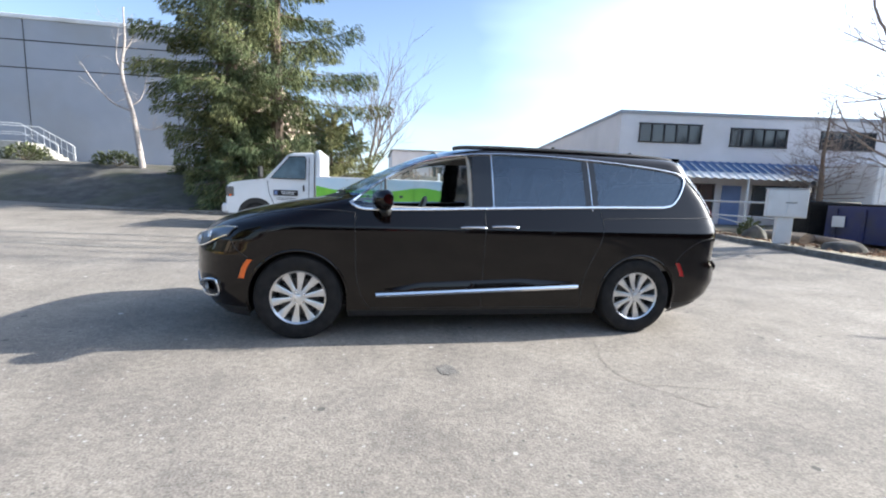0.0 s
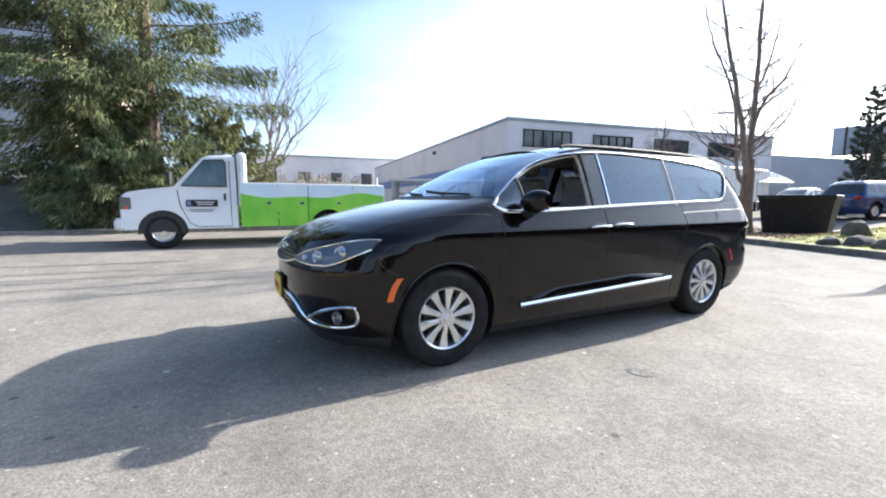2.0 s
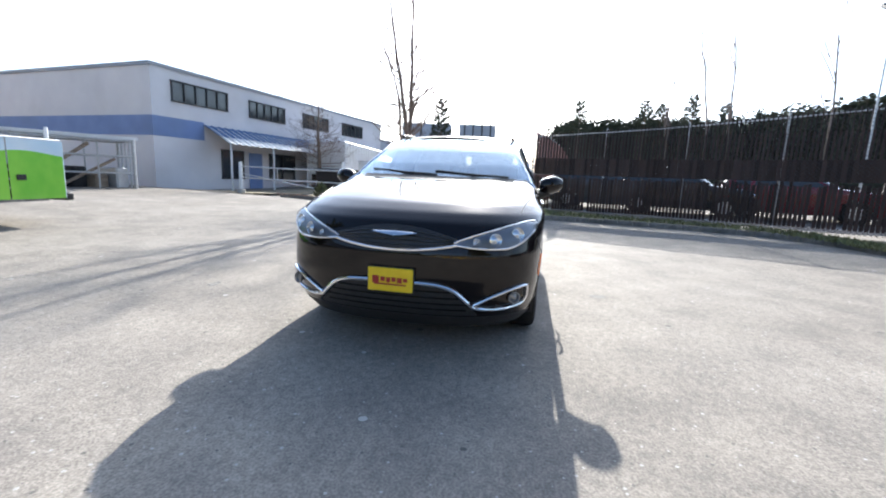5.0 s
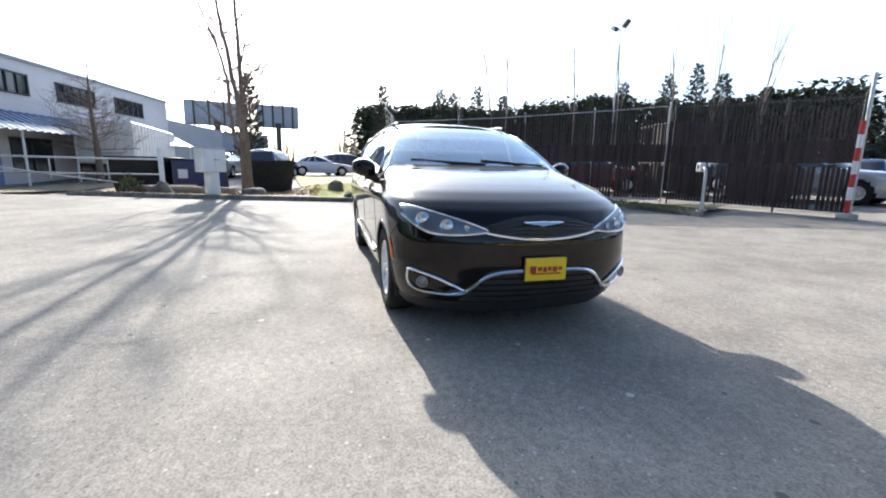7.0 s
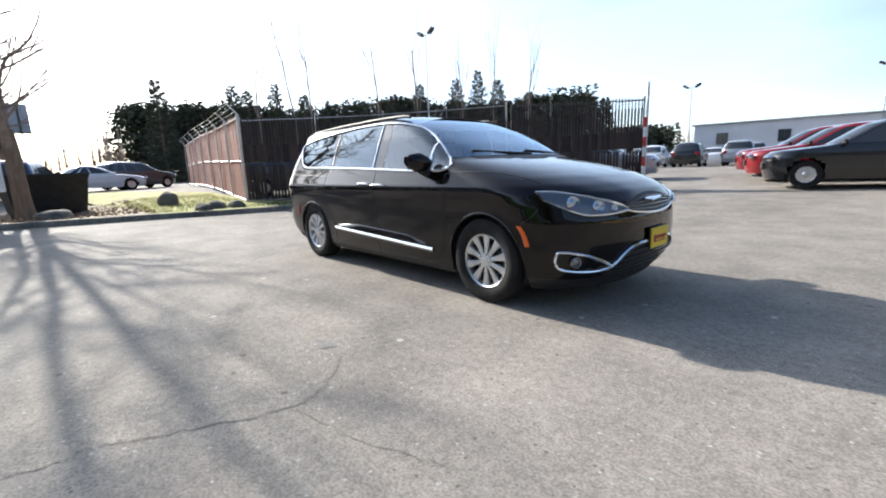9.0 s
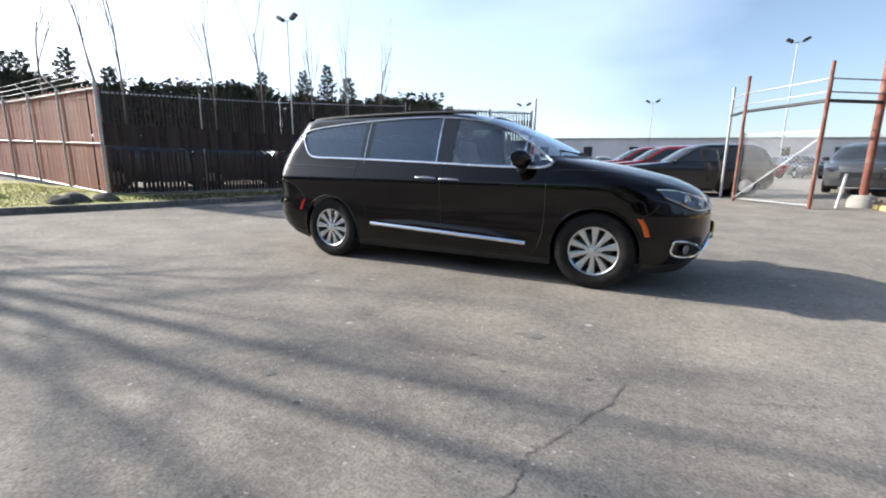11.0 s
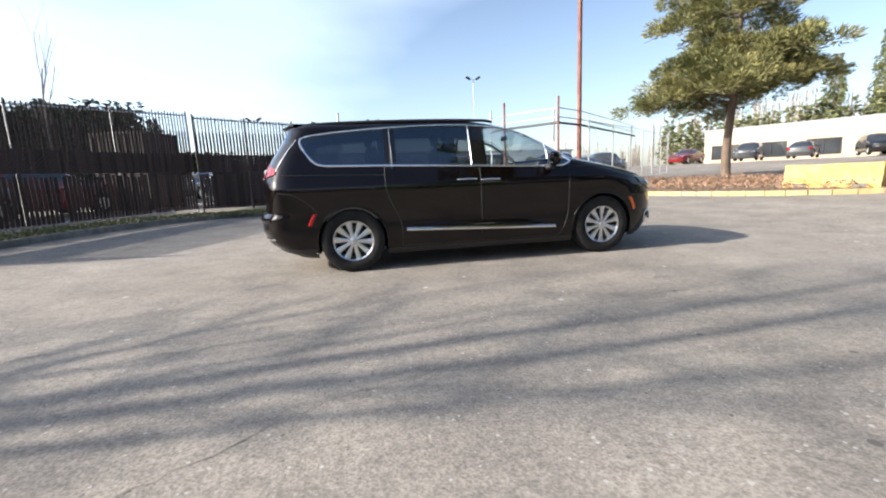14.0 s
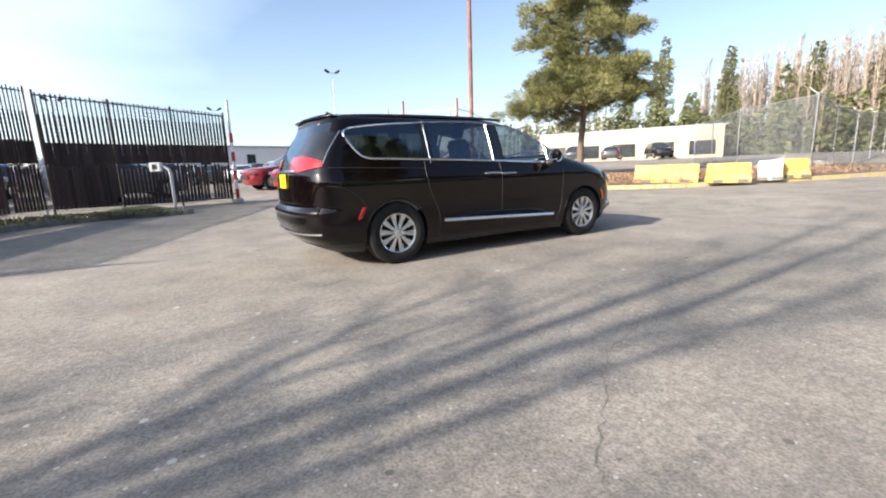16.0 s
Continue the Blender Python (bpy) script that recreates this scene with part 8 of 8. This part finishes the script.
conifer("spruce_tree", "large dark green spruce with drooping branches on the bank", -6.3, 13.6, bank(13.6) - 0.1, 17.0, 3.7, M_SPRUCE, 31, 100000, base=0.04, droop=0.42, tuft=0.19, hang=1.3, gap=0.08, skirt=0.35, shag=0.40, limbs_per_m=5.6, fan=0.22, slim=0.36)
conifer("spruce_tree", "tall dark green spruce with long uneven branches behind the truck", -4.6, 13.2, bank(13.2) - 0.1, 16.0, 5.2, M_SPRUCE, 32, 95000, base=0.06, droop=0.16, tuft=0.19, hang=1.2, gap=0.15, skirt=0.25, shag=0.40, limbs_per_m=4.8, fan=0.20, slim=0.36)
conifer("spruce_tree", "young bushy spruce at the foot of the tall spruces", -5.6, 12.6, bank(12.6) - 0.1, 5.2, 2.1, M_SPRUCE, 35, 22000, base=0.02, droop=0.3, tuft=0.18, hang=1.0, shag=0.3, fan=0.24, slim=0.40)
conifer("spruce_tree", "low spreading yellow-green spruce behind the truck", -2.6, 13.8, bank(13.8) - 0.1, 3.6, 2.6, M_PINE, 33, 16000, base=0.02, droop=0.0, tuft=0.19, hang=0.5, shag=0.25, fan=0.20, slim=0.40, gap=0.15)
conifer("cypress_tree", "narrow dark evergreen spire before the billboards", 29.0, 6.3, gz(29.0, 6.3), 6.9, 1.3, M_FARFIR, 34, 9000, base=0.02, droop=-0.25, tuft=0.20)


def pine_tree(x, y, z):
    """An open-crowned pine: bent limbs carrying rounded clumps of needles."""
    rng = random.Random(41)
    t = thing("pine_tree", "open-crowned pine with sunlit yellow-green needle clumps on the island", "tree", at=(x, y, z))
    g = Geo()
    spine = [Vector((0, 0, -0.1)), Vector((0.05, 0.0, 1.3)), Vector((0.0, 0.1, 3.0)), Vector((-0.1, 0.1, 5.0)), Vector((-0.22, 0.05, 8.2)), Vector((-0.35, 0.0, 11.6))]
    g.tube(curve_through(spine, 4), [0.19 - 0.0075 * i for i in range(21)], 10)
    part("trunk", g, M_TRUNK, t)
    limbs, crown = Geo(), Geo()
    # whorls of limbs: height, length, number
    for zc, L0, n in ((3.2, 3.9, 8), (3.7, 4.0, 9), (4.4, 3.3, 9), (5.1, 2.2, 7), (6.3, 3.2, 8), (7.3, 3.1, 8), (8.4, 2.8, 7), (9.5, 2.2, 7), (10.6, 1.6, 6), (11.5, 0.9, 5)):
        a0 = rng.uniform(0, 6.28)
        for i in range(n):
            a = a0 + 2 * math.pi * i / n + rng.uniform(-0.25, 0.25)
            L = L0 * rng.uniform(0.65, 1.12) * (1 + 0.26 * math.cos(a + 0.76))
            p0 = Vector((-0.03 * zc, 0.04, zc + rng.uniform(-0.3, 0.3)))
            tip = p0 + Vector((math.cos(a) * L, math.sin(a) * L, L * (rng.uniform(-0.12, 0.12) - 0.10 * math.cos(a + 0.76))))
            mid = p0.lerp(tip, 0.5) + Vector((0, 0, 0.09 * L))
            c = curve_through([p0, mid, tip], 4)
            limbs.tube(c, [0.055 * (1 - 0.10 * q) * min(1, L / 2.2) for q in range(len(c))], 5)
            for k in range(int(3 + L * 2.1)):
                f = rng.uniform(0.30, 1.0) * (len(c) - 1)
                j = min(len(c) - 2, int(f))
                cc = c[j].lerp(c[j + 1], f - j) + Vector((rng.uniform(-0.5, 0.5), rng.uniform(-0.5, 0.5), rng.uniform(-0.22, 0.46)))
                rad = rng.uniform(0.32, 0.60)
                for q in range(250):
                    v = Vector((rng.gauss(0, 1), rng.gauss(0, 1), rng.gauss(0, 1)))
                    v = v.normalized() * rng.random() ** 0.4
                    pp = cc + Vector((v.x * rad, v.y * rad, v.z * rad * 0.50))
                    leaf_card(crown, pp, Vector((v.x * 0.8 + math.cos(a) * 0.5, v.y * 0.8 + math.sin(a) * 0.5, 0.25 + 0.5 * v.z)), 0.19, rng, 0.0, 0.40)
    tagged(part("branchwork", limbs, M_TRUNK, t), kind="stuff")
    part("crown", crown, M_PINE, t, smooth=False)


pine_tree(-13.4, -9.4, gz(-13.4, -9.4) + 0.1)


# hedges and ground plants
def bush(x, y, z, rx, ry, h, n, m, seed, label, name="bush"):
    rng = random.Random(seed)
    b = thing(name, label, "bush", at=(x, y, z))
    g = Geo()
    for i in range(n):
        v = Vector((rng.gauss(0, 1), rng.gauss(0, 1), abs(rng.gauss(0, 1)))).normalized()
        k = rng.uniform(0.55, 1.0) * (1 + 0.25 * noise.noise(v * 2 + Vector((seed, 0, 0))))
        leaf_card(g, Vector((v.x * rx * k, v.y * ry * k, v.z * h * k)), v + Vector((0, 0, 0.2)), 0.13, rng)
    part("foliage", g, m, b, smooth=False)
    g = Geo()
    for i in range(6):
        a = i * 1.05
        g.tube([(0, 0, -0.05), (math.cos(a) * rx * 0.5, math.sin(a) * ry * 0.5, h * 0.6)], [0.02, 0.008], 5)
    part("stems", g, M_TRUNK, b)


bush(-12.0, 16.6, bank(16.6), 1.0, 0.5, 0.6, 900, M_HEDGE, 1, "clipped olive-green hedge bush on the bank")
bush(-8.3, 15.6, bank(15.6), 1.2, 0.6, 0.75, 1200, M_HEDGE, 2, "dark green low bush on the bank")
bush(-16.5, 18.0, bank(18.0), 1.1, 0.6, 0.7, 900, M_HEDGE, 3, "clipped olive-green hedge bush by the stairs")
bush(-1.0, 12.9, bank(12.9), 1.0, 0.7, 1.1, 900, M_HEDGE, 4, "scrubby bush behind the truck")
bush(0.6, 13.6, bank(13.6), 1.0, 0.8, 1.3, 900, M_FARWOOD, 5, "dry brown shrub behind the truck")
bush(11.4, 7.6, gz(11.4, 7.6) + 0.1, 0.35, 0.3, 0.55, 300, M_HEDGE, 6, "small green shrub beside the pipe gate")

_rng = random.Random(5)
g = Geo()
for _i in range(9500):
    _t = _rng.random()
    _a = KERB_W[int(_t * (len(KERB_W) - 1) * 0.8)]
    _k = _rng.uniform(0.3, 5.0)
    _x, _y = _a[0] - _k * 0.75 + _rng.uniform(-0.5, 0.5), _a[1] - _k * 0.75 + _rng.uniform(-0.5, 0.5)
    leaf_card(g, Vector((_x, _y, gz(_x, _y) + 0.1 + _rng.uniform(0, 0.22))), Vector((_rng.uniform(-1, 1), _rng.uniform(-1, 1), _rng.uniform(-0.1, 0.8))), 0.10, _rng)
solo("dead_ivy", g, M_DRYLEAF, "tangle of dry reddish ivy and leaves on the island", "dry plants", kind="stuff", smooth=False)
g, _weeds = Geo(), Geo()
for _i in range(6500):
    _s = _rng.random()
    if _s < 0.6:
        _x, _y = _rng.uniform(8.6, 15.0), _rng.uniform(-1.0, 1.9)
        if _x < 8.7 + 0.12 * _y:
            continue
    else:
        _p = _weed_in[int(_rng.random() * len(_weed_in))]
        _x, _y = _p[0] + _rng.uniform(0.2, 1.3), _p[1] + _rng.uniform(-0.4, 0.4)
    leaf_card(g if _s < 0.6 else _weeds, Vector((_x, _y, gz(_x, _y) + 0.11)), Vector((_rng.uniform(-0.9, 0.9), _rng.uniform(-0.9, 0.9), 0.7)), 0.05 if _s < 0.6 else 0.09, _rng)
solo("weeds", _weeds, M_WEEDBLADE, "dull dry weeds along the foot of the slat fence", "weeds", kind="stuff", smooth=False)
solo("grass_blades", g, M_BLADE, "short winter grass blades on the verge", "grass", kind="stuff", smooth=False)
g = Geo()
for _i in range(2600):
    _x, _y = _rng.uniform(9.2, 15.5), _rng.uniform(1.6, 8.4)
    leaf_card(g, Vector((_x, _y, gz(_x, _y) + 0.125)), Vector((_rng.uniform(-1, 1), _rng.uniform(-1, 1), _rng.uniform(0, 0.25))), 0.09, _rng)
solo("leaf_litter", g, M_DRYLEAF, "scattered dry leaves and bark chips on the soil strip", "leaf litter", kind="stuff", smooth=False)


# ---- the far woods ----
for _i, (_x, _y, _h) in enumerate(((54.2, -6.6, 11.5), (52.7, -14.1, 11.3), (44.5, -32.0, 10.6), (42.5, -34.9, 11.8), (39.3, -38.6, 12.3), (37.3, -40.8, 13.3), (35.4, -42.6, 12.0), (32.3, -45.3, 10.2),
                                   (54.1, -16.3, 11.2), (52.8, -19.4, 12.0), (51.3, -22.5, 10.7), (29.0, -49.0, 9.5), (25.0, -52.0, 9.0))):
    conifer("fir_tree", "dark pointed fir in the woods behind the lot", _x, _y, 0.4, _h, 2.6, M_FARFIR, 60 + _i, 7000, base=0.06, droop=0.2, tuft=0.36)
for _i, (_x, _y, _h) in enumerate(((46.4, -21.1, 16.0), (42.0, -27.9, 15.4), (39.0, -31.6, 15.0), (48.9, -15.8, 13.0), (47.3, -19.4, 15.0), (36.0, -36.5, 14.0), (33.0, -39.0, 14.5), (30.0, -42.0, 12.5))):
    bare_tree("poplar_tree", "tall thin leafless poplar behind the lot", _x, _y, 0.4, dict(fork=_h * 0.45, r=0.14, limbs=[(0.03, 0.02, _h * 0.55, 0.10), (0.25, 0.1, _h * 0.25, 0.04), (-0.22, -0.12, _h * 0.22, 0.04)]), 80 + _i, depth=2, twigs=3, spread=0.3, up=0.25)


def woods(name, label, path, h0, h1, n, m, size, seed, depth=8.0):
    """A belt of far trees as many upright clumps with an uneven top."""
    rng = random.Random(seed)
    g = Geo()
    pts = [Vector((x, y, 0)) for x, y in path]
    L = [(pts[i + 1] - pts[i]).length for i in range(len(pts) - 1)]
    for i in range(n // 100):
        s = rng.random() * sum(L)
        j = 0
        while s > L[j] and j < len(L) - 1:
            s -= L[j]
            j += 1
        d = (pts[j + 1] - pts[j]).normalized()
        p = pts[j] + d * s + Vector((-d.y, d.x, 0)) * rng.uniform(-depth, depth)
        top = h0 + (h1 - h0) * (0.5 + 0.5 * noise.noise(Vector((p.x * 0.07, p.y * 0.07, seed)))) * rng.uniform(0.75, 1.25)
        r = top * rng.uniform(0.17, 0.27)
        for q in range(100):
            u = rng.random() ** 0.8
            a = rng.uniform(0, 6.283)
            w = r * (1.02 - u) ** 0.8 * rng.uniform(0.5, 1.1)
            leaf_card(g, p + Vector((math.cos(a) * w, math.sin(a) * w, 0.3 + top * u)), Vector((math.cos(a), math.sin(a), rng.uniform(-0.8, 0.5))), size, rng)
    solo(name, g, m, label, "woods", kind="stuff", smooth=False)


def bare_woods(label, path, h0, h1, n, seed, depth=6.0):
    """A belt of thin pale trunks with fine upright twigs."""
    rng = random.Random(seed)
    g = Geo()
    pts = [Vector((x, y, 0)) for x, y in path]
    L = [(pts[i + 1] - pts[i]).length for i in range(len(pts) - 1)]
    for i in range(n):
        s = rng.random() * sum(L)
        j = 0
        while s > L[j] and j < len(L) - 1:
            s -= L[j]
            j += 1
        d = (pts[j + 1] - pts[j]).normalized()
        p = pts[j] + d * s + Vector((-d.y, d.x, 0)) * rng.uniform(-depth, depth)
        h = rng.uniform(h0, h1) * (0.85 + 0.3 * noise.noise(p * 0.06))
        g.tube([p, p + Vector((rng.uniform(-0.3, 0.3), rng.uniform(-0.3, 0.3), h))], [0.10, 0.02], 4, caps=False)
        for q in range(60):
            k = rng.uniform(0.25, 1.0)
            a = rng.uniform(0, 6.28)
            b = p + Vector((0, 0, h * k))
            w = Vector((math.cos(a), math.sin(a), rng.uniform(0.7, 1.6))) * (0.11 * h * (1.25 - k))
            e = Vector((-math.sin(a), math.cos(a), 0)) * 0.06
            g.poly((b - e, b + e, b + w))
    solo("woods", g, M_FARWOOD, label, "woods", kind="stuff", smooth=False)


woods("woods", "dark evergreen woods behind the lot", [(70, -5), (62, -22), (50, -38), (38, -48), (28, -54)], 8.0, 11.5, 90000, M_FARFIR, 0.72, 7, depth=6)
woods("woods", "evergreen woods beyond the end of the lot", [(27, -57), (20, -64)], 4.0, 6.5, 7000, M_FARFIR, 0.75, 17, depth=4)
bare_woods("bare pale brown winter woods on the far hill", [(-68, 0), (-66, -14), (-64, -30)], 12.0, 18.5, 420, 8)
bare_woods("pale brown winter woods beyond the cream building", [(-63, -28), (-58, -42), (-48, -58)], 7.0, 11.0, 200, 18)
woods("woods", "dark evergreens among the bare woods", [(-62, 12), (-60, -2), (-57, -14), (-54, -34), (-44, -52)], 3.5, 9.0, 14000, M_FARGREEN_LIT, 0.7, 9, depth=3)
bare_woods("low brown winter woods beyond the warehouses", [(-50, -66), (-36, -84), (-10, -95), (30, -90)], 5.0, 8.0, 330, 10)
bare_woods("winter trees beyond the office", [(62, -4), (66, 16), (60, 50)], 4.0, 7.0, 260, 11)
woods("woods", "dark evergreen woods beyond the street", [(-60, 6), (-62, 22)], 8.0, 14.0, 8000, M_FARGREEN_LIT, 0.8, 12)
bare_woods("brown winter trees behind the truck", [(3, 48), (10, 50), (20, 70)], 3.5, 5.0, 90, 13, depth=3)
for _i, (_x, _y, _h) in enumerate(((-54.6, -31.2, 17.0), (-58.4, -24.7, 14.8), (-61.0, -16.5, 13.6), (-57.5, -34.0, 15.0), (-63.0, -11.5, 12.0), (-60.0, -19.0, 11.5), (-56.0, -28.0, 9.5), (-52.5, -35.5, 12.5))):
    conifer("fir_tree", "dark fir rising among the bare woods", _x, _y, 0.4, _h, 2.2, M_FARGREEN_LIT, 90 + _i, 6000, base=0.15, droop=0.15, tuft=0.42, gap=0.2, shag=0.5)
# cables in front of the warehouse
for _z in (7.9, 6.6):
    g = Geo()
    g.tube([(x, 20.5, _z + 0.25 * ((x + 25) / 25) ** 2) for x in np.linspace(-60, -3, 20)], 0.03, 5)
    solo("cable", g, M_BLACKPL, "thin black overhead cable in front of the warehouse", "cable")
